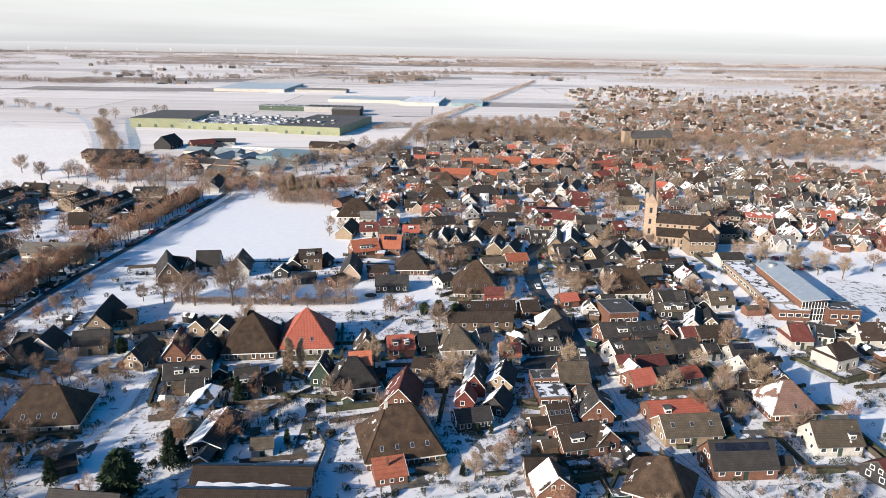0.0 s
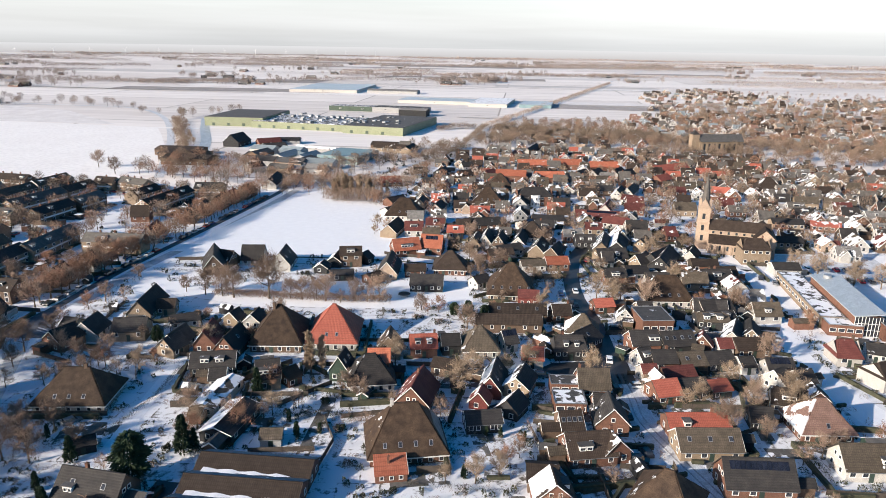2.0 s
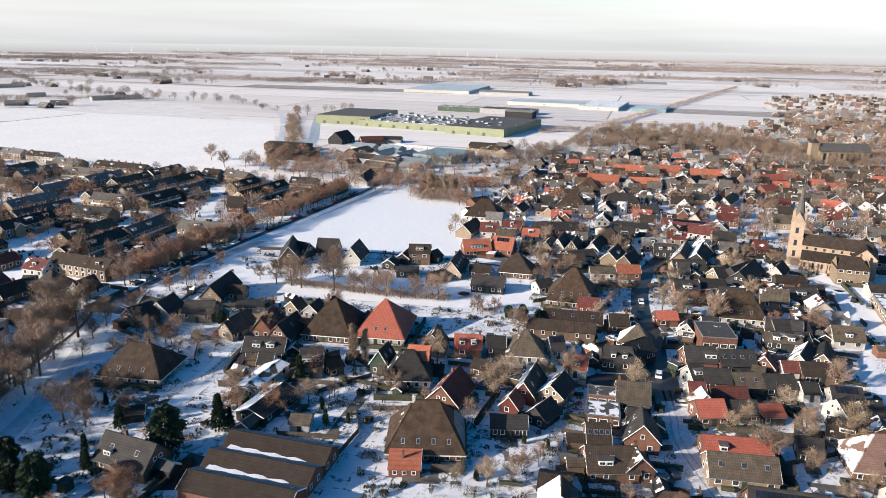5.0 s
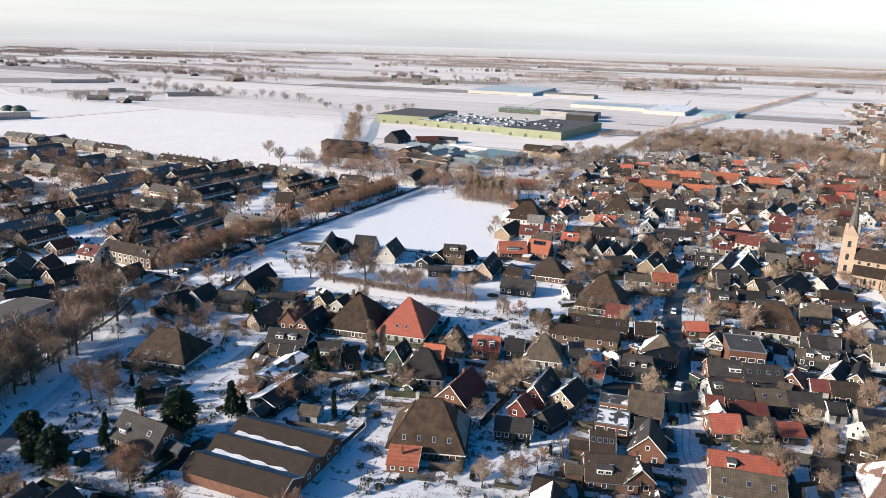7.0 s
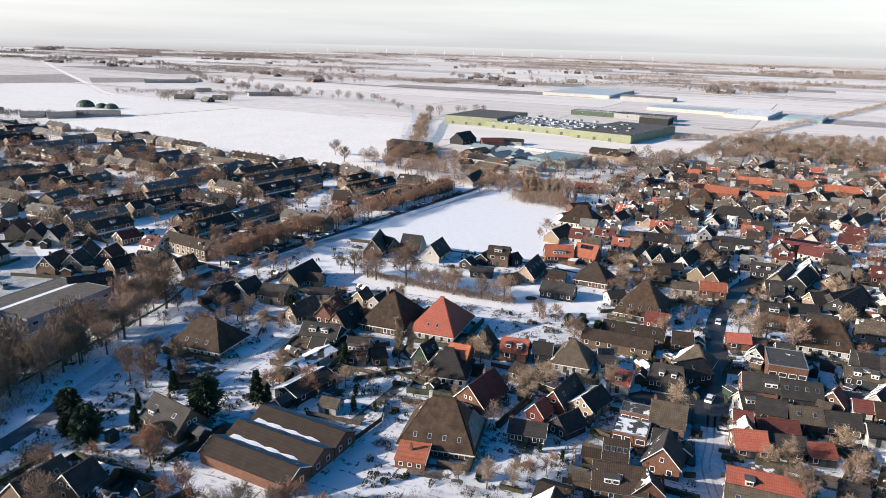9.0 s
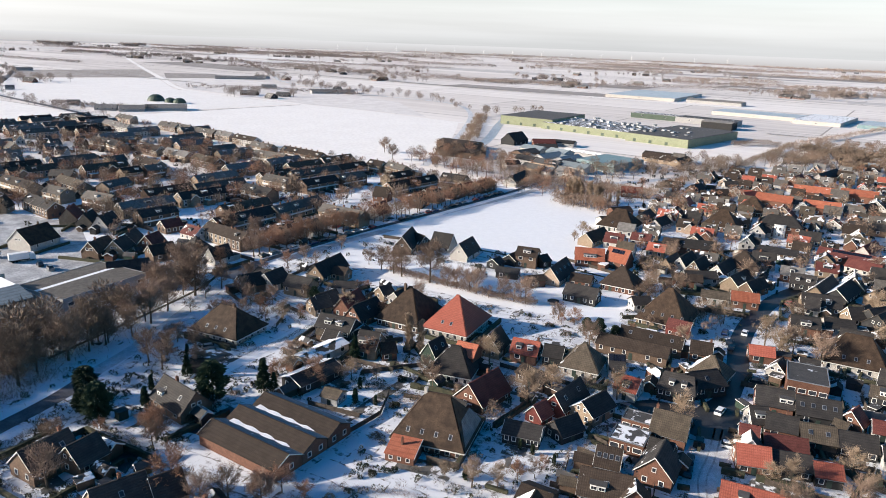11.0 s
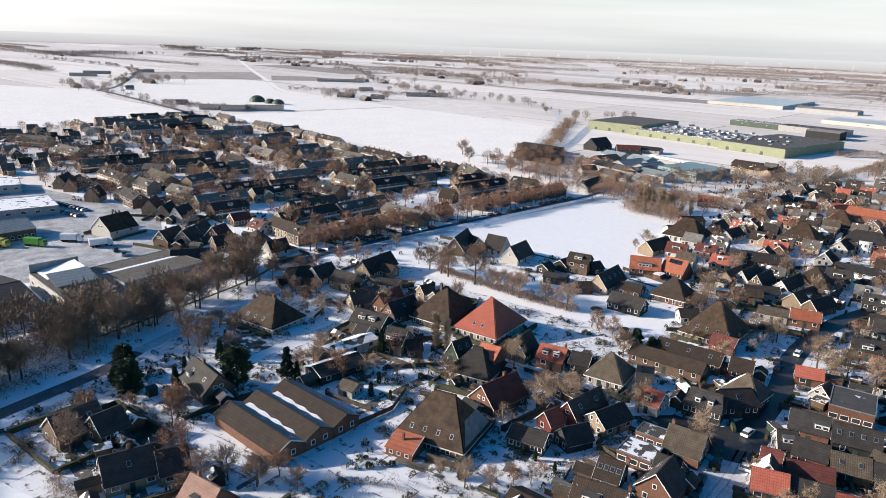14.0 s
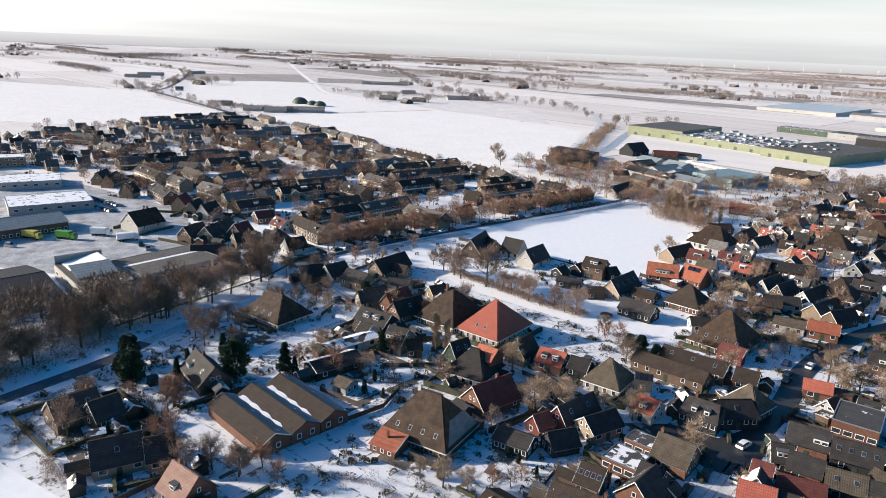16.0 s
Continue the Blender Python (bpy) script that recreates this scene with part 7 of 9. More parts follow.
gable(89.6, 317.2, 11, 6.3, 8, 6, 3, "red", "white", (0.0, 0.3), label="red roofed white house", far=True, lights=2)
gable(89.6, 287.5, 12, 5.9, 9, 6, 3, "red", "brick", (0.0, 0.4), label="brick house with a red roof", far=True, lights=2)
gable(22.7, 239.2, 39, 11.3, 8, 5, 3, "brown", "brick", (0.0, 0.7), label="low brown brick house among trees", far=True, lights=3)

v = gable(99, 234, -6, 19, 12, 9.5, 5.6, "dark", "brick", (0.05, 0.5), lights=5, hip=0.5, stack=(-4, 4), far=True, label="large brick villa with a hipped dark roof", category="villa", name="villa")
b = Geo()
for i in range(6):
    a0, a1 = math.pi * (1 + i / 6), math.pi * (1 + (i + 1) / 6)
    b.face([(2.6 * math.cos(a0), -6 + 2.2 * math.sin(a0), 0), (2.6 * math.cos(a1), -6 + 2.2 * math.sin(a1), 0), (2.6 * math.cos(a1), -6 + 2.2 * math.sin(a1), 6.2), (2.6 * math.cos(a0), -6 + 2.2 * math.sin(a0), 6.2)])
b.face([(2.6 * math.cos(math.pi * (1 + i / 6)), -6 + 2.2 * math.sin(math.pi * (1 + i / 6)), 6.2) for i in range(7)])
part("bay", b, TRIM, v, "white round bay of two storeys")
for i in (-2, 0, 2):
    window(v, 0.9, 1.5, on_wall(i * 0.8, -8.25 + abs(i) * 0.25, 1.8, "f"), True)
    window(v, 0.9, 1.5, on_wall(i * 0.8, -8.25 + abs(i) * 0.25, 4.6, "f"), True)
patch("lawn", [(56, 291), (76, 298), (75, 274), (58, 272)], 0.03, SNOWM, "small frozen pond under snow", "pond")

# ---- the estate beyond the canal ----
terrace(-136.3, 134.9, 75, 34.5, 8.0, "yellow", (0.0, 0.2), "dark")
terrace(-126.6, 164.5, 77, 31.3, 8.0, "yellow", (0.0, 0.2), "grey")
terrace(-145.6, 222.7, 69, 24.0, 8.0, "brown", (0.0, 0.3), "dark")
terrace(-136.0, 244.7, 69, 19.6, 8.0, "brown", (0.0, 0.3), "grey")
terrace(-162.2, 248.5, 67, 35.2, 8.0, "yellow", (0.0, 0.3), "grey")
terrace(-150.8, 276.0, 70, 22.7, 8.0, "yellow", (0.0, 0.3), "brown")
terrace(-112.1, 260.8, 67, 21.1, 8.0, "yellow", (0.0, 0.3), "brown")
terrace(-97.1, 245.5, 68, 39.4, 8.0, "yellow", (0.0, 0.5), "brown")
terrace(-123.4, 288.4, -33, 20.3, 8.0, "yellow", (0.1, 0.0), "grey")
terrace(-161.2, 186.3, -19, 21.5, 8.0, "brown", (0.0, 0.0), "dark")
terrace(-167.3, 215.9, -16, 20.2, 8.0, "yellow", (0.1, 0.1), "grey")
terrace(-187.9, 188.5, 67, 29.5, 8.0, "yellow", (0.0, 0.4), "grey")
terrace(-99.7, 162.2, -13, 24.6, 8.0, "yellow", (0.1, 0.0), "grey")
terrace(-245.2, 322.4, -20, 23.6, 8.0, "yellow", (0.0, 0.0), "grey")
terrace(-217.8, 288.7, -13, 28.9, 8.0, "yellow", (0.0, 0.0), "grey")
terrace(-204.9, 311.0, -21, 41.7, 8.0, "brown", (0.1, 0.1), "brown")
terrace(-78.8, 271.1, -10, 15.8, 8.0, "yellow", (0.1, 0.1), "dark")
terrace(-140.1, 293.3, -19, 12.0, 8.0, "yellow", (0.1, 0.1), "brown")
gable(-88.8, 178.8, 84, 12.7, 8, 8, 3.2, "maroon", "white", (0.0, 0.5), stack=(2,), far=True)
gable(-102.4, 215.4, -1, 8.4, 8, 8, 3.2, "brown", "brick", (0.0, 0.1), stack=(2,), far=True)
gable(-79.6, 211.2, 88, 10.6, 8, 7.5, 3.2, "dark", "brown", (0.0, 0.4), stack=(2,), far=True)
gable(-75.1, 225.7, 83, 8.2, 8, 7.5, 3.2, "dark", "brown", (0.0, 0.8), stack=(2,), far=True)
gable(-69.1, 241.3, 77, 12.2, 8, 7.5, 3.2, "brown", "brick", (0.0, 0.6), stack=(2,), far=True)
gable(-64.7, 252.8, 73, 8.4, 8, 7.5, 3.2, "maroon", "yellow", (0.0, 0.5), stack=(2,), far=True)
gable(-58.9, 266.1, 73, 14.9, 8, 7.5, 3.2, "dark", "brown", (0.0, 0.6), stack=(2,), far=True)
gable(-107.9, 122.2, 84, 8.0, 8, 7.5, 3.2, "dark", "brick", (0.0, 0.6), stack=(2,), far=True)
gable(-102.6, 136.1, 83, 8.0, 8, 7.5, 3.2, "dark", "white", (0.0, 0.7), stack=(2,), far=True)
terrace(-202.3, 164.5, 69, 26.1, 8.0, "brown", (0.0, 0.2), "brown")
terrace(-219.1, 136.6, -9, 18.8, 8.0, "brown", (0.1, 0.0), "grey")
terrace(-237.7, 165.3, -89, 17.4, 8.0, "yellow", (0.2, 0.0), "grey")
terrace(-175.8, 123.7, 71, 18.1, 8.0, "brown", (0.0, 0.3), "dark")
terrace(-257.0, 198.5, 74, 12.0, 8.0, "yellow", (0.0, 0.2), "brown")
terrace(-251.3, 211.3, 74, 12.0, 8.0, "brown", (0.0, 0.3), "grey")
terrace(-292.7, 225.7, 78, 12.0, 8.0, "yellow", (0.0, 0.4), "grey")
terrace(-359.0, 284.4, -14, 18.7, 8.0, "brown", (0.1, 0.1), "dark")
terrace(-338.5, 277.4, -27, 24.2, 8.0, "yellow", (0.1, 0.0), "dark")
terrace(-281.5, 145.6, -16, 31.5, 8.0, "yellow", (0.1, 0.1), "brown")
terrace(-248.2, 138.5, -11, 14.9, 8.0, "yellow", (0.0, 0.1), "grey")
terrace(-282.0, 174.2, 21, 12.5, 8.0, "brown", (0.0, 0.1), "grey")
terrace(-324.0, 162.1, 68, 13.6, 8.0, "brown", (0.0, 0.2), "grey")
terrace(-440.8, 205.0, 14, 28.5, 8.0, "yellow", (0.0, 0.2), "grey")
terrace(-484.6, 211.9, 77, 18.9, 8.0, "brown", (0.0, 0.4), "grey")
terrace(-378.4, 187.6, -11, 31.4, 8.0, "yellow", (0.0, 0.1), "grey")
gable(-295.2, 123.2, -56, 13.1, 8, 8, 3.2, "dark", "yellow", (0.6, 0.0), stack=(2,), far=True)
gable(-284.2, 121.9, -60, 12.8, 8, 8, 3.2, "dark", "yellow", (0.4, 0.0), stack=(2,), far=True)
gable(-253.4, 110.5, -66, 8.0, 8, 8, 3.2, "brown", "yellow", (0.6, 0.0), stack=(2,), far=True)
gable(-210.9, 109.6, -62, 9.8, 8, 8, 3.2, "maroon", "yellow", (0.3, 0.0), stack=(2,), far=True)
gable(-196.9, 105.5, -67, 9.4, 8, 8, 3.2, "dark", "yellow", (0.6, 0.0), stack=(2,), far=True)
gable(-187.5, 105.8, -79, 10.0, 8, 8, 3.2, "dark", "white", (0.5, 0.0), stack=(2,), far=True)
gable(-161.9, 74.8, -84, 10.8, 8, 7.5, 3.2, "brown", "brown", (0.6, 0.0), stack=(2,), far=True)
gable(-156.1, 79.6, -74, 9.9, 8, 7.5, 3.2, "dark", "yellow", (0.6, 0.0), stack=(2,), far=True)
gable(-159.3, 89.1, -68, 10.2, 8, 7.5, 3.2, "dark", "yellow", (0.4, 0.0), stack=(2,), far=True)
gable(-149.3, 89.6, -84, 8.5, 8, 7.5, 3.2, "maroon", "brick", (0.8, 0.0), stack=(2,), far=True)
gable(-133.6, 58.9, 46, 13.6, 8, 7, 3.2, "dark", "yellow", (0.0, 0.4), stack=(2,), far=True)
gable(-138.4, 81.7, 65, 9.6, 8, 6.5, 3.2, "brown", "brown", (0.0, 0.5), stack=(2,), far=True)
gable(-115.4, 65.1, -35, 11.1, 8, 6, 3.2, "dark", "brown", (0.2, 0.0), stack=(2,), far=True)

# ---- the rest of the village, street by street ----
PLOTS = [(o.matrix_basis.translation.x, o.matrix_basis.translation.y) for o in scene.objects if o.parent is None and o.get("category")
         and o.type == "EMPTY" and o["category"] not in ("dome", "wind turbine")]


def inside(px, py, poly):
    hit = False
    for (ax, ay), (bx, by) in zip(poly, poly[1:] + poly[:1]):
        if (ay > py) != (by > py) and px < (bx - ax) * (py - ay) / (by - ay) + ax:
            hit = not hit
    return hit


def near(px, py, d, spots):
    return any((px - u) ** 2 + (py - v) ** 2 < d * d for u, v in spots)


LANES = []
for line in ([(64, -44), (63, -32), (62, -23), (60.7, -10), (59.8, 4), (62, 14), (64, 28), (66, 43), (70, 63), (72, 84), (77, 105), (86, 129), (96, 146), (108, 165), (130, 210)], [(-89, -70), (-87, -17), (-88, 4), (-91, 35), (-98, 66), (-104, 84)],
             [(-104, 84), (-84, 68), (-62, 58), (-39, 53), (-22, 48), (-2, 43), (16, 38.5), (43, 31.5), (61, 33)], [(-104, 82), (-101, 97), (-89, 140), (-68, 200), (-45, 266)], [(-95, 98), (-83, 140), (-62, 192), (-39, 260)],
             [(150, 110), (144, 92), (132, 64), (121, 34), (117, 8), (116, -10), (118, -40)], [(96, 146), (126, 139), (146, 120), (152, 108)], [(-60, 2), (-59, 10), (-56, 32), (-53, 52)]):
    for (ax, ay), (bx, by) in zip(line, line[1:]):
        k = max(1, int(math.dist((ax, ay), (bx, by)) / 3))
        LANES += [(ax + (bx - ax) * i / k, ay + (by - ay) * i / k) for i in range(k)]
OPEN = ([(-45, -33), (-10, -33), (-11, 3), (-45, 3)], [(-78, 90), (6, 82), (36, 86), (36, 128), (6, 240), (-40, 256), (-84, 150)], [(-92, -70), (-50, -70), (-52, -50), (-92, -58)])


def free(px, py, house=5.0, lane=3.6):
    """Off the houses, the streets and the open snow."""
    return not near(px, py, house, PLOTS) and not near(px, py, lane, LANES) and not any(inside(px, py, poly) for poly in OPEN)


FAR_HOUSES, FAR_TREES = Bulk(), Bulk()


def quarter(poly, step, turn, seed, roofs, walls, rows=False, gap=13.0, miss=0.12):
    """Fills a quarter of the village with houses on a loose grid, leaving free what is already built."""
    rg = random.Random(seed)
    xs, ys = [p[0] for p in poly], [p[1] for p in poly]
    mx, my = sum(xs) / len(xs), sum(ys) / len(ys)
    c, s = math.cos(radians(turn)), math.sin(radians(turn))
    n = int(max(max(xs) - min(xs), max(ys) - min(ys)) / step) + 2
    made = 0
    for i in range(-n, n + 1):
        for j in range(-n, n + 1):
            u, v = i * step * (2.3 if rows else 1), j * step * 1.25
            px, py = mx + c * u - s * v + rg.uniform(-2, 2), my + s * u + c * v + rg.uniform(-2.5, 2.5)
            if not inside(px, py, poly) or near(px, py, gap, PLOTS) or rg.random() < miss:
                continue
            PLOTS.append((px, py))
            t = turn + rg.choice((0, 0, 0, 90)) + rg.uniform(-4, 4) * (not rows)
            nx = math.sin(radians(t))
            sn = (round(min(0.8, max(0, 0.2 - 0.4 * nx + rg.uniform(-0.2, 0.25))), 1), round(min(0.8, max(0, 0.42 + 0.4 * nx + rg.uniform(-0.2, 0.25))), 1))
            kind = rg.choice(roofs)
            if rows:
                sn = (0.1, 0.2)
            if not close_by(px, py, 420):
                sn = (round(sn[0] * 0.7, 1), round(sn[1] * 0.7, 1))
            # past 420 m roofs turn paler and duller, haze put into their colour
            if not close_by(px, py, 262):
                for k in range(3 if rows else 1):
                    FAR_HOUSES.house(px + math.cos(radians(t)) * (k - 1) * 9 * rows, py + math.sin(radians(t)) * (k - 1) * 9 * rows, t, 9.0 if rows else rg.uniform(6.5, 10), 8 if rows else rg.uniform(6, 7.6), 7.4 if rows else rg.uniform(5.2, 7), 4.6 if rows else 2.9, kind if close_by(px, py, 420) else {"dark": "tile", "maroon": "brown", "orange": rg.choice(("orange", "brown"))}.get(kind, kind), rg.choice(walls), sn)
            elif rows:
                terrace(px, py, t, step * 1.95, 8, rg.choice(walls), (-0.05, 0.1), kind)
            else:
                gable(px, py, t, rg.uniform(7, 10.5), rg.uniform(6.6, 8), rg.uniform(5.8, 7.2), 2.9, kind, rg.choice(walls), sn, ((0, -1, 2.0),) if rg.random() < 0.35 else (), (2,) if rg.random() < 0.4 else (), 2, True)
            made += 1
    return made


rg0 = random.Random(77)
FARR = ("dark", "brown", "tile", "maroon", "slate", "tile", "maroon", "pink", "slate", "zinc")
FARW = ("brick", "brown", "yellow", "brown", "sandy", "white")
OLD = ("dark", "tile", "brown", "maroon", "brown", "grey", "tile", "dark", "red", "grey", "dark", "slate")
OLDW = ("brick", "white", "brown", "yellow", "brick", "white", "yellow", "sandy")
quarter([(-330, 120), (-115, 100), (-75, 205), (-60, 290), (-150, 310), (-260, 340), (-360, 300)], 14, 70, 1, ("slate", "grey", "dark", "brown"), ("brown", "yellow", "yellow"), True, 19, 0.35)
quarter([(-480, 130), (-330, 120), (-360, 300), (-420, 290), (-520, 250)], 15, 70, 2, ("tile", "slate", "brown", "dark"), ("brown", "yellow", "brown", "white"), False, 15)
quarter([(-514, 285), (-514, 390), (-498, 436), (-437, 408), (-327, 382), (-236, 354), (-185, 322), (-262, 338), (-360, 302), (-425, 288)], 15, 70, 18, ("tile", "tile", "slate", "brown"), ("yellow", "sandy", "brown", "white"), True, 16, 0.22)
quarter([(-150, 75), (-120, 60), (-112, 100), (-160, 130), (-200, 120)], 14, 70, 3, ("dark", "maroon"), ("brown", "white"), False, 12)
quarter([(20, 140), (100, 120), (140, 160), (150, 250), (60, 300), (30, 240)], 10.4, -12, 4, OLD, OLDW, False, 9.0, 0.2)
quarter([(60, 260), (150, 240), (300, 220), (330, 330), (280, 400), (120, 440), (40, 330)], 11, -14, 5, OLD, OLDW, False, 9.6, 0.2)
quarter([(190, 110), (330, 60), (450, 200), (330, 330), (200, 220)], 11.5, -14, 6, OLD, OLDW, False, 10)
quarter([(300, 480), (480, 400), (700, 480), (640, 700), (420, 760), (300, 620)], 18, -14, 7, FARR, FARW, False, 14)
quarter([(140, 440), (200, 400), (280, 430), (240, 520), (170, 500)], 18, -14, 16, FARR, FARW, False, 15)
quarter([(360, 440), (480, 340), (560, 360), (560, 440), (480, 400)], 18, -14, 17, FARR, FARW, False, 15)
quarter([(700, 480), (1000, 500), (1100, 900), (800, 980), (640, 720)], 24, -14, 8, FARR, FARW, False, 19, 0.3)
quarter([(420, 780), (640, 730), (800, 990), (760, 1250), (560, 1150)], 26, -14, 13, FARR, FARW, False, 20, 0.3)
quarter([(560, 330), (700, 300), (1000, 480), (700, 470)], 24, -14, 14, FARR, FARW, False, 18, 0.3)
quarter([(1000, 1000), (1700, 900), (1900, 1150), (1200, 1300)], 40, -14, 15, FARR, FARW, False, 30, 0.4)
for i in range(110):
    far = 900 + 3300 * rg0.random() ** 1.2
    a = radians(rg0.uniform(28, 165))
    cx, cy = far * math.cos(a), far * math.sin(a)
    if -300 < cx < 350 and cy < 1300:
        continue
    for k in range(rg0.randint(1, 4)):
        FAR_HOUSES.house(cx + rg0.uniform(-40, 40), cy + rg0.uniform(-25, 25), rg0.uniform(-30, 10), rg0.uniform(10, 24), rg0.uniform(8, 13), rg0.uniform(5.5, 8), 2.8, rg0.choice(("felt", "slate", "grey", "slate")), rg0.choice(("brown", "black", "brick")), (0.3, 0.4))
    for k in range(rg0.randint(8, 18)):
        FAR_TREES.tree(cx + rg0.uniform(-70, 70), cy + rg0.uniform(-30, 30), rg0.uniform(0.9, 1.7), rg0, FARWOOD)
# what stands between the rows: sheds, fences, parked cars
OUTBUILDINGS, PARKED = Bulk(), Bulk()
er = random.Random(303)
ROWS = [(tx + math.cos(radians(tt)) * u, ty + math.sin(radians(tt)) * u) for tx, ty, tt, tl in TERRACES for u in range(-int(tl / 2), int(tl / 2) + 1, 4)]
PAINTS = [surface(f"{n}_paint", c, tuple(v * 1.2 for v in c), 2.0, 0.35, 0.0, vary=0, spec=0.6) for n, c in (("black", (0.015, 0.015, 0.018)), ("grey", (0.14, 0.145, 0.155)), ("silver", (0.42, 0.43, 0.45)), ("white", (0.72, 0.72, 0.72)), ("red", (0.3, 0.03, 0.03)), ("blue", (0.03, 0.06, 0.14)))]
for tx, ty, tt, tl in TERRACES:
    c, s, n, side = math.cos(radians(tt)), math.sin(radians(tt)), max(2, round(tl / 5.6)), er.choice((-1, 1))
    for i in range(n):
        u = -tl / 2 + (i + 0.5) * tl / n
        for v, what in ((side * er.uniform(11.5, 14), 0), (-side * er.uniform(8.5, 9.5), 1), (side * 8.2, 2), (-side * 6.0, 3)):
            px, py = tx + c * u - s * v, ty + s * u + c * v
            if near(px, py, 5.4 if what != 3 else 4.5, [q for q in ROWS if abs(q[0] - px) < 8]) or near(px, py, 3.5, LANES):
                continue
            if what == 0 and er.random() < 0.85:
                OUTBUILDINGS.shed(px, py, tt + er.choice((0, 90)), er.uniform(2.6, 4.2), er.uniform(2.2, 3), er.uniform(2, 2.4), er.choice(("black", "brown", "black", "brick")), er.choice(("dark", "brown", "grey")), er.choice((0.3, 0.7, 1.0)), er.random() < 0.5)
            elif what == 1 and er.random() < 0.6:
                PARKED.car(px, py, tt + er.choice((0, 0, 90)), er.choice(PAINTS))
            elif what == 2:
                OUTBUILDINGS.block(pose(px - c * 2.8, py - s * 2.8, 0, 0, 0, tt), -0.07, 0.07, -4.0, 4.0, 0, er.uniform(1.4, 1.9), FENCE)
            elif what == 3:
                OUTBUILDINGS.block(pose(px, py, 0, 0, 0, tt), -2.6, 2.6, -0.3, 0.3, 0, er.uniform(0.6, 1.2), HEDGE)
for poly, count, wide in (([(20, 140), (100, 120), (150, 160), (330, 60), (450, 200), (320, 400), (120, 440), (40, 330)], 420, 1.0), ([(-150, 75), (-112, 90), (-160, 130), (-330, 118), (-520, 180), (-514, 400), (-327, 382), (-180, 320), (-90, 270)], 260, 1.0)):
    xs, ys = [p[0] for p in poly], [p[1] for p in poly]
    for _ in range(count):
        px, py = er.uniform(min(xs), max(xs)), er.uniform(min(ys), max(ys))
        if inside(px, py, poly) and not near(px, py, 6.2, PLOTS) and not near(px, py, 7.5, ROWS) and not near(px, py, 4, LANES):
            if er.random() < 0.75:
                OUTBUILDINGS.shed(px, py, -13 + er.choice((0, 90)) + er.uniform(-5, 5), er.uniform(3, 6), er.uniform(2.6, 3.6), er.uniform(2.1, 2.8), er.choice(("black", "brown", "brick", "white")), er.choice(("dark", "brown", "grey", "maroon")), er.choice((0.2, 0.6, 1.0)), er.random() < 0.55)
            else:
                PARKED.car(px, py, er.uniform(0, 180), er.choice(PAINTS))
OUTBUILDINGS.finish("outbuildings", "sheds, garages and fences behind the far houses", "outbuildings")
PARKED.finish("parked_cars", "cars parked among the far houses", "cars")
FAR_HOUSES.finish("distant_houses", "distant village houses with dark, red and snowy roofs", "houses")
quarter([(110, 120), (140, 100), (130, 60), (112, 26), (80, 14), (72, 90), (85, 120)], 12, -8, 9, OLD, OLDW, False, 10.5)
quarter([(120, -30), (150, -20), (190, 40), (170, 30), (125, 15)], 15, -10, 10, ("brown", "dark"), ("white",), False, 13)

# ---- garden sheds ----
def small_shed(w, d, hgt, wall, roof, label):
    h = thing("garden_shed", 0, 0, 0, label, "shed", "garden sheds")
    W, D = w / 2, d / 2
    g = Geo()
    for s in (-1, 1):
        g.face([(s * W, -D * s, 0), (s * W, D * s, 0), (s * W, D * s, hgt), (s * W, 0, hgt + 0.9), (s * W, -D * s, hgt)])
        g.face([(-W * -s, s * D, 0), (-W * s, s * D, 0), (-W * s, s * D, hgt), (-W * -s, s * D, hgt)])
    part("wall", g, wall_mat(wall), h)
    g = Geo()
    for s in (-1, 1):
        q = [(-W - 0.2, s * (D + 0.2), hgt - 0.12), (W + 0.2, s * (D + 0.2), hgt - 0.12), (W + 0.2, 0, hgt + 0.92), (-W - 0.2, 0, hgt + 0.92)]
        g.slab(q if s < 0 else q[::-1], 0.08, (s + 1) // 2)
    part("roof", g, [roof_mat(roof, 0.1), roof_mat(roof, 0.7)], h)
    return h


SHEDS = [small_shed(3.6, 2.8, 2.0, "black", "dark", "black timber garden shed with snow on its roof"), small_shed(5.2, 3.4, 2.2, "brown", "brown", "brown timber garden shed with snow on its roof"),
         small_shed(4.2, 3.0, 2.1, "green", "felt", "dark green garden shed with snow on its roof"), small_shed(6.4, 3.6, 2.3, "brick", "grey", "low brick outhouse with a grey roof")]
sr, spots = random.Random(55), [[], [], [], []]
for o in [q for q in scene.objects if q.parent is None and q.get("category") in ("house", "farmhouse") and close_by(q.matrix_basis.translation.x, q.matrix_basis.translation.y, 320)]:
    if sum(map(len, spots)) > 40:
        break
    p = o.matrix_basis @ Vector((sr.choice((-1, 1)) * sr.uniform(6.5, 9), sr.choice((-1, 1)) * sr.uniform(6, 9), 0))
    if sr.random() < 0.5 or not free(p.x, p.y, 6.5, 6) or (p.x < -42 and p.y < 56) or (-20 < p.x < 26 and p.y < 24):
        continue
    PLOTS.append((p.x, p.y))
    spots[sr.randrange(4)].append((p.x, p.y, math.degrees(o.matrix_basis.to_euler().z) + sr.choice((0, 90)), 1.0))
for t, sp in zip(SHEDS, spots):
    scatter(t, sp)

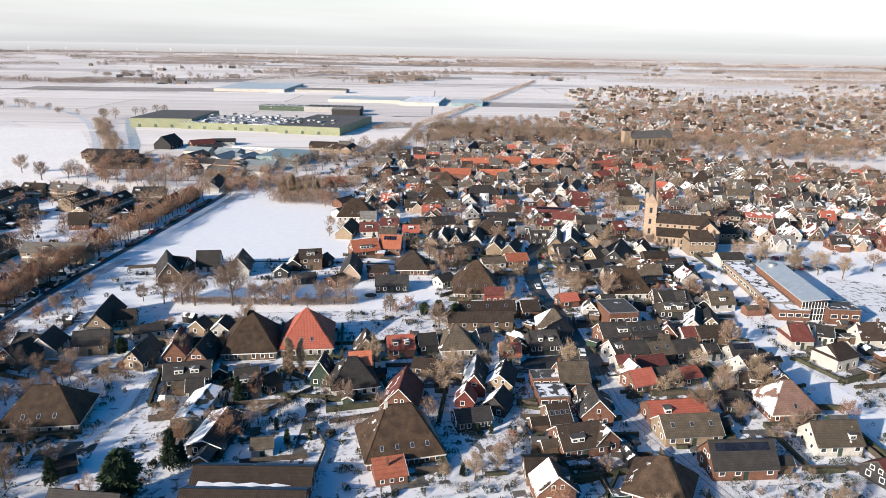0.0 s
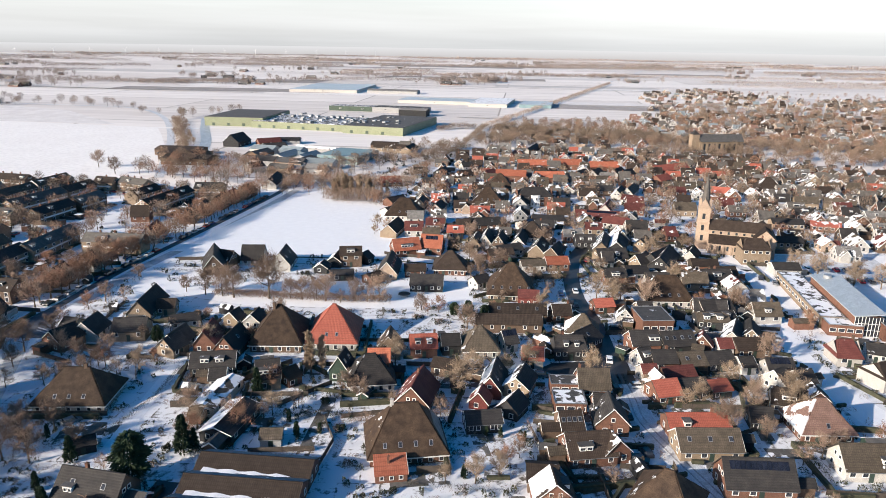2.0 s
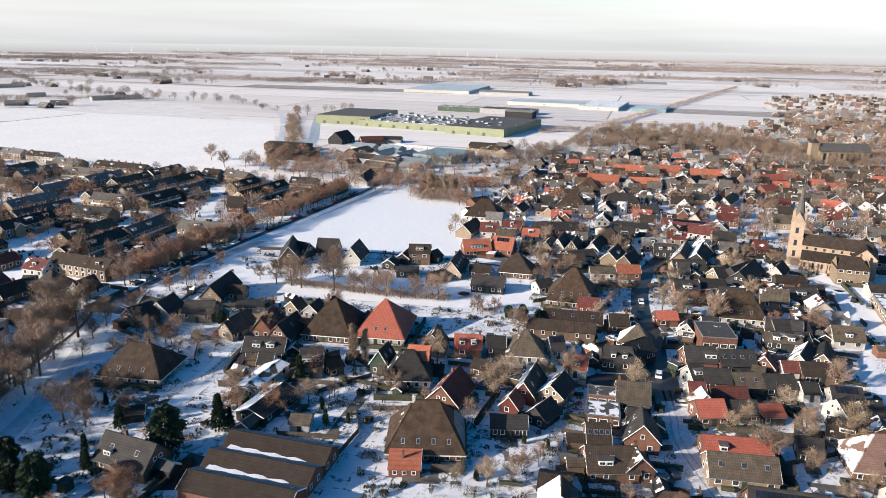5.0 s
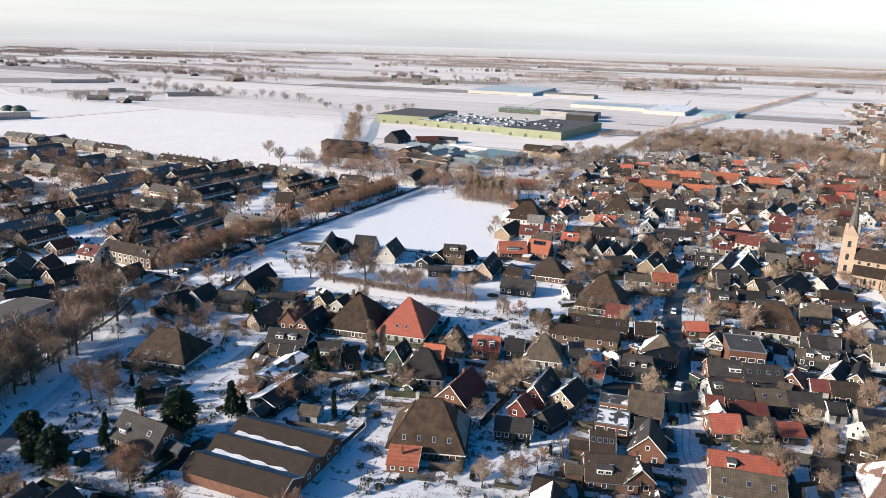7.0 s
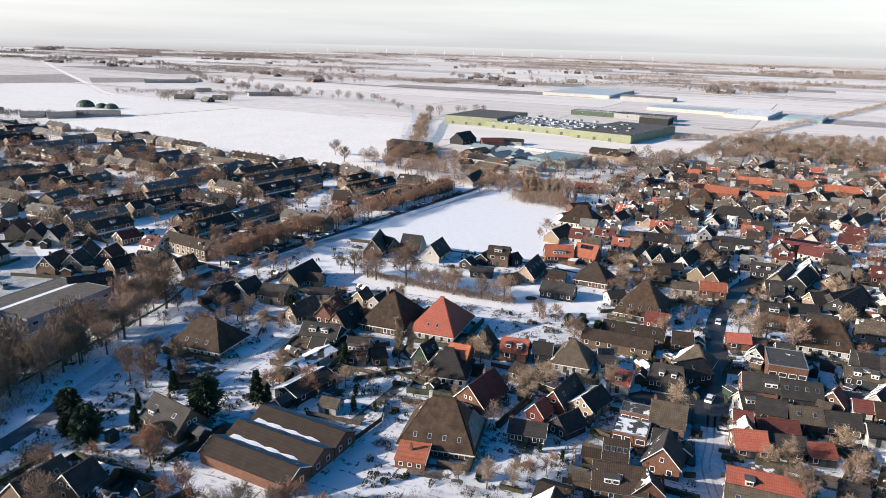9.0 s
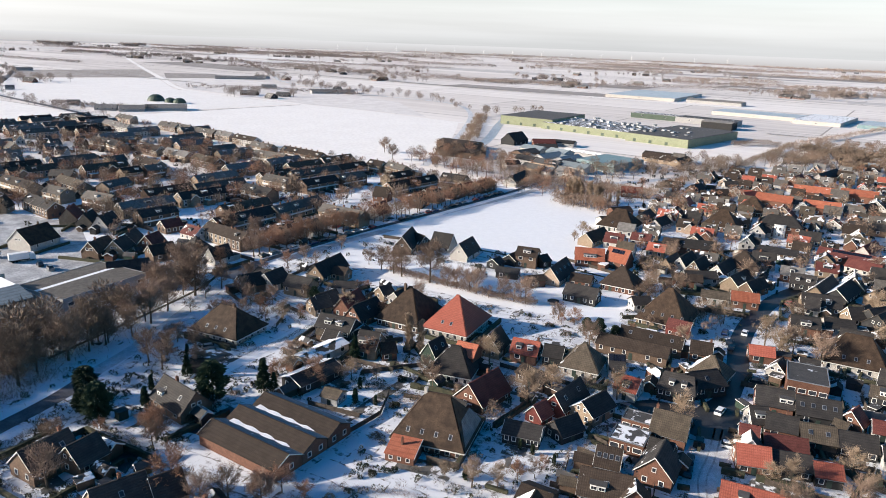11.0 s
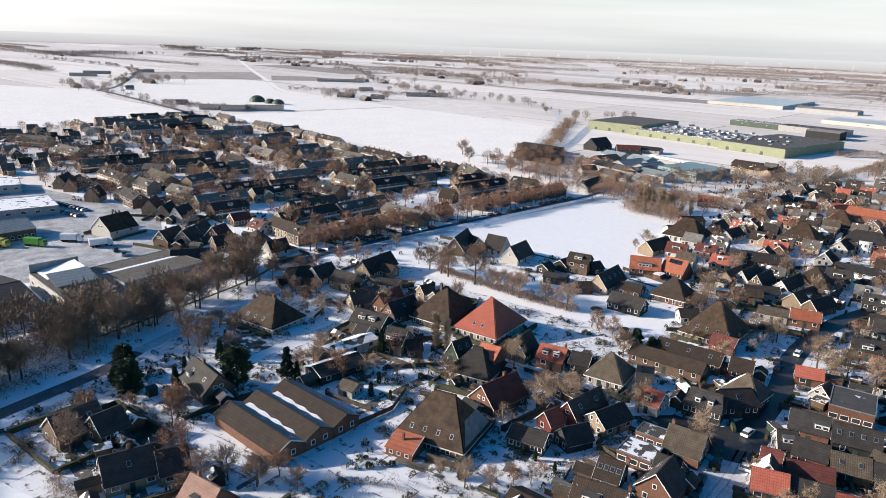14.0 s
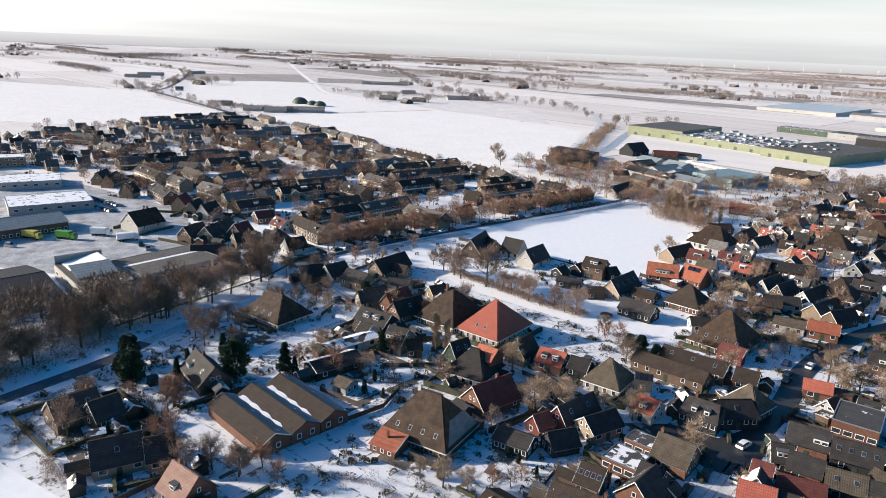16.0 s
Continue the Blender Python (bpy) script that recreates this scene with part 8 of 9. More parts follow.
# ---- trees ----
KINDS = [bare_tree("bare_tree", 8.5, 3.6, 1, 1800, 0.10, TWIG, "bare brown garden tree with a round crown"),
         bare_tree("bare_tree", 10.5, 4.2, 2, 2300, 0.11, TWIG, "tall bare tree with fine brown twigs", 0.28, 11),
         bare_tree("bare_tree", 6.0, 2.6, 3, 1300, 0.085, TWIG_RED, "small russet leafed garden tree", 0.14, 8, 0.35),
         bare_tree("bare_tree", 9.0, 3.4, 4, 1800, 0.095, TWIG_PALE, "pale straw coloured bare tree in sunlight", 0.22, 9),
         bare_tree("bare_tree", 4.2, 2.0, 5, 750, 0.07, TWIG, "small bare fruit tree in the snow", 0.11, 7, 0.3),
         bare_tree("poplar", 11.0, 1.7, 6, 3400, 0.17, TWIG_PALE, "slim pale poplar with upright branches", 0.2, 14, 1.8, "poplars", 0.12),
         bare_tree("bare_tree", 9.0, 4.4, 7, 1500, 0.12, TWIG, "bare brown street tree", 0.28, 8, 0.5, "trees of the estate and streets"),
         bare_tree("bare_tree", 8.0, 3.8, 8, 1500, 0.12, TWIG_RED, "russet street tree keeping its dead leaves", 0.25, 8, 0.5, "trees of the estate and streets"),
         bare_tree("bare_tree", 9.5, 3.6, 9, 2100, 0.11, WOODS, "tall bare tree of the dense brown wood", 0.24, 10, 0.7, "trees of the wood"),
         bare_tree("bare_tree", 8.0, 3.2, 10, 1800, 0.11, WOODS, "bare tree of the dense brown wood", 0.2, 9, 0.6, "trees of the wood")]
SPOTS = [[] for _ in KINDS]
rg = random.Random(21)


def tree(k, px, py, size=1.0):
    if k in (6, 7) and not close_by(px, py, 300):
        return FAR_TREES.tree(px, py, size * rg.uniform(0.9, 1.3), rg, TWIG_RED if k == 7 else rg.choice((TWIG, WOODS)))
    SPOTS[k].append((px, py, rg.uniform(0, 360), size * 1.2 * rg.uniform(0.85, 1.15)))


for px, py, k, size in ((-33, 97.6, 1, 1.3), (-45, 100, 1, 1.0), (-49, 102, 0, 1.0), (-55, 104, 0, 1.0), (-26, 97, 0, 0.9), (-22, 96, 0, 0.95), (-17, 95, 1, 0.8), (-14, 93, 0, 1.1), (-4, 92, 0, 1.0), (0, 91, 4, 1.4), (4, 91, 0, 1.05), (-9, 91, 4, 1), (-62, 108, 0, 0.7),
                        (-100, 38, 1, 1.1), (-101, 53, 1, 1.2), (-98, 28, 1, 1.0), (-107, 46, 1, 1.1), (-96, 18, 0, 1.0), (-97, 62, 1, 0.9), (-93, 72, 0, 0.9), (79, 84, 3, 1.15), (82, 78, 3, 0.8),
                        (19.5, 21.4, 3, 1.0), (-17.6, 37.4, 5, 1.12), (-14.6, 37.8, 5, 1.0), (-19, 40, 5, 0.6), (-33, 11, 2, 1.05), (-43, 9, 2, 1.0), (-27, 31, 2, 1.0), (-52.9, -23.3, 2, 1.15), (-57, -22, 0, 0.7), (-37, -38, 2, 1.3),
                        (-26, -36, 0, 0.8), (-30, -39, 0, 0.7), (-18, -30, 2, 0.9), (-12, -32, 2, 0.8), (-20, -34, 2, 1.0), (16, -15, 3, 0.65), (21, -14, 3, 0.6), (10, -14, 3, 0.5), (24, -9, 2, 0.6), (28, -4, 2, 0.6),
                        (-66, 8, 0, 0.7), (-74, 4, 0, 0.8), (-80, 6, 0, 0.9), (-79, 12, 0, 0.8), (-84, 18, 4, 1.2), (-58, -1, 4, 1), (-62, 44, 3, 0.9), (-47, 58, 3, 0.7), (-73, 56, 0, 0.7), (-42, 24, 4, 1.0), (-36, 18, 4, 1.1),
                        (-20, 20, 4, 1.1), (-28, 16, 4, 0.9), (5, 40, 3, 0.8), (2, 44, 3, 0.7), (14, 26, 2, 0.7), (24, 29, 3, 0.9), (33, 31, 3, 0.7), (40, 33, 3, 0.8), (13, 12, 4, 1), (67, 18, 3, 0.5), (77, 9, 3, 0.7), (73, 8, 3, 0.6),
                        (91, 8, 3, 0.9), (97, 1, 3, 0.8), (88, 4, 0, 0.8), (102, 10, 3, 0.7), (84, -8, 0, 0.7), (92, -16, 4, 1.2), (86, -18, 4, 1.2), (109, -14, 2, 1.0), (168, 104, 3, 1.0), (172, 96, 3, 1.1), (182, 88, 3, 1.1), (188, 82, 3, 1.1), (178, 84, 3, 1.0), (194, 76, 3, 1.0),
                        (136, 50, 2, 0.8), (141, 58, 2, 0.7), (122, 60, 0, 0.6), (160, 124, 4, 1), (146, 128, 4, 1.2), (60, 96, 4, 0.8), (64, 92, 4, 0.8), (62, 87, 4, 0.8), (67, 96, 4, 0.8), (58, 90, 4, 0.8), (66, 100, 4, 0.8),
                        (10, 190, 3, 0.7), (8, 178, 3, 0.6), (14, 184, 3, 0.6), (-8, 262, 5, 1.2), (-4, 259, 5, 1.3), (0, 257, 5, 1.2), (4, 254, 5, 1.25), (8, 251, 5, 1.2), (-2, 263, 5, 1.1), (12, 248, 5, 1.1), (4, 262, 5, 1.2), (10, 257, 5, 1.1), (16, 250, 5, 1.0), (-10, 268, 5, 1.0), (20, 256, 5, 1.0), (-130, 395, 0, 1.2), (-168, 372, 0, 1.3), (-150, 345, 0, 1.2)):
    tree(k, px, py, size)
for i in range(42):                                     # the avenue beside the canal
    f = i / 41
    tree(7 if i % 4 else 6, -108 + 56 * f + rg.uniform(-1.5, 1), 98 + 168 * f, 0.95)
    if i % 3:
        tree(7 if i % 2 else 6, -118 + 58 * f + rg.uniform(-3, 3), 100 + 166 * f + 3, 0.8)
for i in range(16):
    tree(6, -40 + i * 8 + rg.uniform(-2, 2), 276 + i * 9 + rg.uniform(-4, 4), 0.8)
for poly, count, kinds in (([(-330, 120), (-115, 100), (-60, 290), (-150, 320), (-420, 310)], 330, (6, 7, 6)), ([(-520, 130), (-330, 120), (-400, 300), (-560, 260)], 60, (6, 6, 7)),
                           ([(20, 150), (150, 140), (320, 230), (300, 420), (60, 330)], 110, (6, 6, 7)), ([(190, 60), (330, 60), (450, 200), (330, 330)], 90, (6,)),
                           ([(130, 460), (300, 440), (300, 560), (170, 620)], 130, (6,)), ([(300, 440), (470, 380), (480, 420), (310, 490)], 110, (6,)), ([(480, 400), (1000, 500), (1100, 950), (420, 760)], 620, (6,)), ([(300, 480), (480, 400), (640, 700), (420, 760)], 330, (6, 7)), ([(200, 375), (340, 365), (370, 430), (220, 420)], 90, (6,)), ([(340, 360), (462, 300), (575, 420), (364, 425)], 110, (6,)), ([(110, 450), (180, 455), (200, 550), (130, 520)], 80, (6,)), ([(180, 455), (290, 440), (300, 470), (190, 500)], 70, (6,)),
                           ([(-125, 330), (-60, 290), (20, 232), (40, 250), (-10, 320), (-60, 390), (-130, 420)], 120, (6, 7, 6)), ([(-10, 330), (60, 380), (110, 460), (60, 460), (-20, 380)], 50, (6,)), ([(190, 130), (330, 80), (440, 200), (320, 330), (220, 300)], 90, (6, 7)),
                           ([(-140, 330), (-70, 320), (-80, 380), (-140, 420)], 26, (6, 6, 7)), ([(10, 270), (60, 260), (110, 330), (40, 340)], 18, (6, 7))):
    xs, ys = [p[0] for p in poly], [p[1] for p in poly]
    k = 0
    while k < count:
        px, py = rg.uniform(min(xs), max(xs)), rg.uniform(min(ys), max(ys))
        if inside(px, py, poly):
            k += 1
            if not near(px, py, 6.5, PLOTS):
                tree(rg.choice(kinds), px, py, rg.uniform(0.6, 1.0))
WOOD = [(-100, 30), (-96, 5), (-95, -25), (-98, -62), (-150, -70), (-135, -12), (-116, 28)]
for px, py, k, size in ((-103, 34, 1, 1.1), (-106, 44, 1, 1.2), (-105, 52, 0, 1.0), (-108, 60, 1, 1.0), (-112, 70, 0, 0.9), (-116, 64, 1, 1.1), (-118, 54, 0, 1.0), (-101, 22, 1, 0.9), (-99, 12, 0, 0.9), (-110, 30, 1, 1.1), (-120, 78, 6, 0.9), (-113, 84, 7, 0.8), (-94, 84, 4, 1.0), (-90, 94, 7, 0.6),
                        (-86, 58, 0, 0.7), (-80, 54, 1, 0.65), (-74, 50, 0, 0.7), (-66, 66, 0, 0.6), (-60, 72, 4, 1.0), (-80, 98, 4, 1.1), (-52, 78, 4, 1.0), (-96, 52, 0, 0.7), (-93, 40, 4, 1.0), (-82, 20, 0, 0.6), (-84, 40, 0, 0.7)):
    tree(k, px, py, size)
k = 0
for i in range(64):                                     # unseen trees along the lane, added to shade the snow
    FAR_TREES.tree(-94 - rg.random() * 24, -60 - i * 0.8, rg.uniform(1.2, 1.6), rg, WOODS)
tree(2, -53, -23.5, 1.35)
tree(2, -20, -34, 1.0)
for i in range(12):                                     # pollards in the farmyard
    tree(4, 55 + (i % 4) * 3.4, 106 - (i // 4) * 5 + (i % 4) * 1.8, 0.5)
k = 0
while k < 74:
    px, py = rg.uniform(-150, -95), rg.uniform(-70, 30)
    if inside(px, py, WOOD):
        k += 1
        if px > -112:
            tree(rg.choice((8, 9)), px, py, rg.uniform(0.9, 1.25))
        else:
            FAR_TREES.tree(px, py, rg.uniform(1.1, 1.5), rg, WOODS)
k = 0
while k < 76:
    px, py = rg.uniform(-90, 125), rg.uniform(-45, 135)
    if not free(px, py, 6.0, 5.5) or px < -80 and py < 80 or (-14 < px < 24 and py < -6):
        continue
    k += 1
    tree(rg.choice((0, 0, 2, 3, 4, 4)), px, py, rg.uniform(0.5, 0.95))
k = 0
while k < 26:
    px, py = rg.uniform(36, 140), rg.uniform(60, 175)
    if near(px, py, 6.5, PLOTS) or near(px, py, 16, [(50, 88), (102, 76), (52, 78), (48, 92)]) or near(px, py, 6, LANES):
        continue
    k += 1
    tree(rg.choice((0, 3, 6, 4)), px, py, rg.uniform(0.5, 0.85))
for px, py in ((-172, 690), (-176, 700), (-166, 712), (-180, 720), (-140, 735), (-150, 745), (-120, 760), (-128, 752), (-330, 880), (-350, 890), (-370, 900), (-300, 860), (-290, 850), (-400, 905), (-420, 880), (-440, 870)):
    tree(6, px, py, 1.1)
for i in range(80):
    f = rg.random()
    FAR_TREES.tree(-122 - 56 * f + rg.uniform(-8, 8), 440 + 250 * f, rg.uniform(0.4, 0.65), rg, rg.choice((TWIG, TWIG_PALE)))
for line in ([(-500, 430), (-597, 474), (-803, 561), (-851, 579), (-900, 650), (-1176, 919), (-1364, 1060), (-1900, 1200)], [(-205, 730), (-272, 839), (-406, 890), (-569, 987), (-701, 1101), (-946, 1428), (-1394, 1954)]):
    for (ax, ay), (bx, by) in zip(line, line[1:]):
        for i in range(int(math.dist((ax, ay), (bx, by)) / 16)):
            f = rg.random()
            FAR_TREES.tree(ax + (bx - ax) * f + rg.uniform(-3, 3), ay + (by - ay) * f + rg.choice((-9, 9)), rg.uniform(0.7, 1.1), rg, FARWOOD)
for poly, count in (([(-150, 80), (-112, 95), (-60, 285), (-180, 322), (-327, 385), (-500, 436), (-516, 280), (-480, 140), (-330, 120)], 170), ([(30, 140), (100, 125), (150, 160), (330, 70), (450, 200), (320, 410), (120, 440), (40, 330)], 300), ([(300, 440), (480, 390), (1000, 480), (1100, 950), (760, 1250), (420, 760)], 420), ([(330, 350), (470, 300), (640, 360), (480, 420), (370, 440)], 150), ([(150, 440), (300, 430), (330, 640), (200, 640)], 200)):
    xs, ys = [p[0] for p in poly], [p[1] for p in poly]
    for _ in range(count * 2):
        px, py = rg.uniform(min(xs), max(xs)), rg.uniform(min(ys), max(ys))
        if inside(px, py, poly) and not near(px, py, 5.2, PLOTS) and not near(px, py, 5.5, ROWS) and not near(px, py, 4, LANES):
            FAR_TREES.tree(px, py, rg.uniform(0.45, 1.0), rg, rg.choice((TWIG, TWIG, WOODS, TWIG_RED, TWIG_PALE)))
FAR_TREES.finish("distant_trees", "bare brown trees among the distant houses", "trees")
for k, t in enumerate(KINDS):
    scatter(t, SPOTS[k])

FIRS = [conifer("conifer", 10.0, 4.4, 1, 3600, "broad dark green pine in a snowy garden", True), conifer("conifer", 8.5, 2.7, 2, 2200, "narrow dark fir in a garden"), conifer("conifer", 4.0, 1.0, 3, 500, "small clipped dark conifer")]
scatter(FIRS[0], [(-51.3, -5.7, 0, 1.1), (-69.5, -22.5, 40, 0.95), (-79.4, -15.8, 120, 0.9), (-75, -21, 200, 0.7), (31, 71, 10, 0.6), (36, 69, 50, 0.55), (27, 74, 90, 0.5), (-62, 64, 30, 0.5)])
scatter(FIRS[1], [(-43.5, 4.0, 0, 1.05), (-30.5, 29, 30, 0.8), (-65.2, -12.5, 50, 0.6), (-65.9, 3.6, 20, 0.75), (-41.5, 5.5, 80, 0.55)])
scatter(FIRS[2], [(-20, 7, 0, 1.0), (-22, 14, 0, 0.8), (-15, 8, 0, 0.7), (25, 1, 0, 0.7), (30, -1, 0, 0.6), (22, 2, 0, 0.6), (-66, -12, 0, 1.1), (-69, -6, 0, 1.0), (-74, 14, 0, 0.8), (14, -13, 0, 0.8)])

# ---- hedges, shrubs and undergrowth ----
BUSH = [shrub("shrub", 1.0, 1.3, 1, 260, HEDGE, "dark evergreen garden shrub in the snow", 0.28), shrub("shrub", 1.3, 1.0, 2, 240, TWIG, "bare brown garden shrub", 0.22), shrub("shrub", 0.7, 1.0, 3, 160, HEDGE, "small dark clipped shrub", 0.22)]
BS = [[] for _ in BUSH]
for k in range(460):
    px, py = rg.uniform(-90, 125), rg.uniform(-48, 90)
    if not free(px, py, 5.2, 4.5) or (-105 < px < -84):
        continue
    q = rg.choice((0, 1, 1, 2, 2))
    if len(BS[q]) < 34:
        BS[q].append((px, py, rg.uniform(0, 360), rg.uniform(0.6, 1.25)))
for t, sp in zip(BUSH, BS):
    scatter(t, sp)


def hedge(pts, width, height, count, m=None, seed=1, label="clipped dark garden hedge"):
    ob = thicket("hedge", pts, width, height, count, 0.3, m or HEDGE, label, seed)
    ob["category"] = "hedge"
    return ob


for n, (pts, w, hh) in enumerate((([(-16, 8), (-5, 12), (8, 13), (18, 12)], 2.2, 1.8), ([(-26, 16), (-10, 15)], 3.0, 2.2), ([(-18, 2), (-13, 4)], 1, 1.2), ([(-30, 0), (-16, 0)], 0.8, 1.4), ([(26, 8), (38, 10), (42, 16)], 1.2, 1.5),
                                   ([(-62, 12), (-55, 30), (-52, 46)], 1.6, 1.6), ([(-50, 26), (-48, 44)], 1.6, 1.8), ([(-66, -6), (-76, 2), (-80, 12)], 1.0, 1.0), ([(-58, -33), (-47, -34), (-44, -42), (-52, -46)], 1.4, 1.3),
                                   ([(30, -12), (44, -14), (48, -18), (36, -20)], 1.0, 1.2), ([(64, -20), (66, -36), (80, -38)], 1.0, 1.0), ([(80, -30), (92, -34), (104, -36)], 1.6, 1.4), ([(66.5, 24), (65, 8), (63, -4)], 0.8, 0.9),
                                   ([(-84, 56), (-60, 50), (-40, 46)], 1.2, 1.3), ([(10, 56), (30, 60), (44, 52)], 1.0, 1.4), ([(114, 60), (112, 40), (108, 20)], 2.0, 1.8), ([(126, 88), (132, 78), (124, 72)], 3.0, 3.0),
                                   ([(-5, 52), (14, 54), (24, 56)], 0.8, 1.2), ([(-70, 76), (-50, 72), (-36, 72)], 1.4, 1.4), ([(-46, 38), (-30, 40)], 1, 1.2), ([(2, -14), (12, -16), (24, -20)], 1.6, 1.0), ([(-10, -26), (4, -22), (24, -26)], 2.4, 1.2), ([(-62, -28), (-56, -31), (-47, -30), (-42, -35)], 1.8, 2.0), ([(-66, -38), (-62, -42), (-60, -50)], 1.4, 1.6), ([(-78, -38), (-74, -44), (-72, -52)], 1.8, 1.4), ([(-82, -26), (-78, -32), (-80, -42)], 2.0, 2.4), ([(-65, -25.5), (-58, -26), (-50, -31), (-44, -36)], 2.6, 2.4), ([(-76, -12), (-71, -1), (-66, 4)], 1.0, 1.2), ([(-42, 3), (-33, 5)], 4.5, 2.4), ([(-79, 134), (-46, 126), (-14.5, 119.7), (16, 111)], 1.1, 1.5), ([(-60, 140), (-57, 128)], 0.9, 1.3), ([(-42, 138), (-40, 126)], 0.9, 1.3), ([(-20, 136), (-18, 121)], 0.9, 1.3), ([(6, 130), (4, 115)], 0.9, 1.3))):
    length = sum(math.dist(a, b) for a, b in zip(pts, pts[1:]))
    hedge(pts, w, hh, int(length * w * hh * 26), HEDGE if n % 3 else TWIG, n)
def scrub(name, m, seed, clumps, blades, label, size=0.3, tall=1.0, box=(-95, 140, -50, 132), wide=0.9, open_too=False):
    """Low garden growth in many small clumps over the gardens, off the houses, the streets and the open snow."""
    rs = random.Random(seed)
    g = Geo()
    while clumps:
        px, py = rs.uniform(box[0], box[1]), rs.uniform(box[2], box[3])
        if not free(px, py, 4.8, 3.4) and not (open_too and not near(px, py, 5, PLOTS)):
            continue
        clumps -= 1
        rx, ry = rs.choice(((0.6, 0.6), (0.9, 0.8), (1.5, 0.5), (0.45, 1.4), (1.2, 1.0)))
        hgt = tall * rs.uniform(0.5, 1.4)
        for _ in range(blades):
            a, b = rs.uniform(0, 6.283), rs.random()
            k = math.sqrt(1 - 0.7 * b * b) * rs.uniform(0.6, 1.05)
            at = Vector((px + rx * k * math.cos(a), py + ry * k * math.sin(a), b * hgt))
            w = Vector((math.cos(a) + rs.gauss(0, 0.4), math.sin(a) + rs.gauss(0, 0.4), 0.8)).normalized()
            spray(g, rs, at - w * 0.12, w, size * rs.uniform(0.8, 1.5), size * wide)
    return tagged(new(name, g.mesh(name, [m])), label, "garden growth", kind="stuff")


scrub("garden_growth", HEDGE, 61, 1000, 60, "dark evergreen garden shrubs in the snow")
scrub("garden_growth", TWIG, 62, 700, 44, "bare brown garden shrubs in the snow", 0.42, 1.5, wide=0.22)
scrub("garden_growth", HEDGE, 66, 46, 80, "dark clipped shrubs round the shaded gardens", 0.34, 1.5, (-82, -42, -48, -2))
scrub("garden_growth", HEDGE, 67, 70, 70, "dark shrubs in the gardens by the lawn", 0.34, 1.3, (-76, 32, 112, 146), open_too=True)
scrub("garden_growth", HEDGE, 68, 800, 22, "dark garden shrubs between the far houses", 0.8, 1.5, (20, 330, 125, 420))
scrub("garden_growth", HEDGE, 69, 240, 22, "dark shrubs between the terraces", 0.8, 1.5, (-490, -100, 95, 320))
scrub("garden_growth", HEDGE, 64, 260, 60, "dark evergreen garden shrubs by the school", 0.36, 1.3, (112, 330, -40, 330))


def bounds(name, m, seed, reach, tall, thick, share, label):
    """Low walls, board fences and clipped edges between the gardens, square to their houses."""
    rs, g = random.Random(seed), Geo()
    for o in [q for q in scene.objects if q.parent is None and q.get("category") in ("house", "farmhouse") and close_by(q.matrix_basis.translation.x, q.matrix_basis.translation.y, reach)]:
        mb = o.matrix_basis
        ex, ey = rs.uniform(7.5, 10), rs.uniform(8, 12)
        for a, b in (((-ex, -ey), (ex, -ey)), ((ex, -ey), (ex, ey)), ((ex, ey), (-ex, ey)), ((-ex, ey), (-ex, -ey))):
            if rs.random() > share:
                continue
            h, k = tall * rs.uniform(0.7, 1.3), max(1, int(math.dist(a, b) / 2.2))
            turn = math.atan2(b[1] - a[1], b[0] - a[0])
            for i in range(k):
                f0, f1 = i / k, (i + 1) / k
                mid = mb @ Vector((a[0] + (b[0] - a[0]) * (f0 + f1) / 2, a[1] + (b[1] - a[1]) * (f0 + f1) / 2, 0))
                if not free(mid.x, mid.y, 5.4, 3.2):
                    continue
                l = math.dist(a, b) / k / 2 + 0.02
                g.box(-l, l, -thick / 2, thick / 2, 0, h * rs.uniform(0.93, 1.05), 0, mb @ pose(a[0] + (b[0] - a[0]) * (f0 + f1) / 2, a[1] + (b[1] - a[1]) * (f0 + f1) / 2, 0, 0, 0, math.degrees(turn) + rs.uniform(-1, 1)))
    return tagged(new(name, g.mesh(name, [m])), label, "fencing", kind="stuff")


bounds("garden_fencing", FENCE, 71, 330, 1.35, 0.1, 0.24, "weathered board fences between the gardens")
bounds("garden_walls", HEDGE, 72, 330, 1.1, 0.7, 0.5, "low clipped dark garden edges")


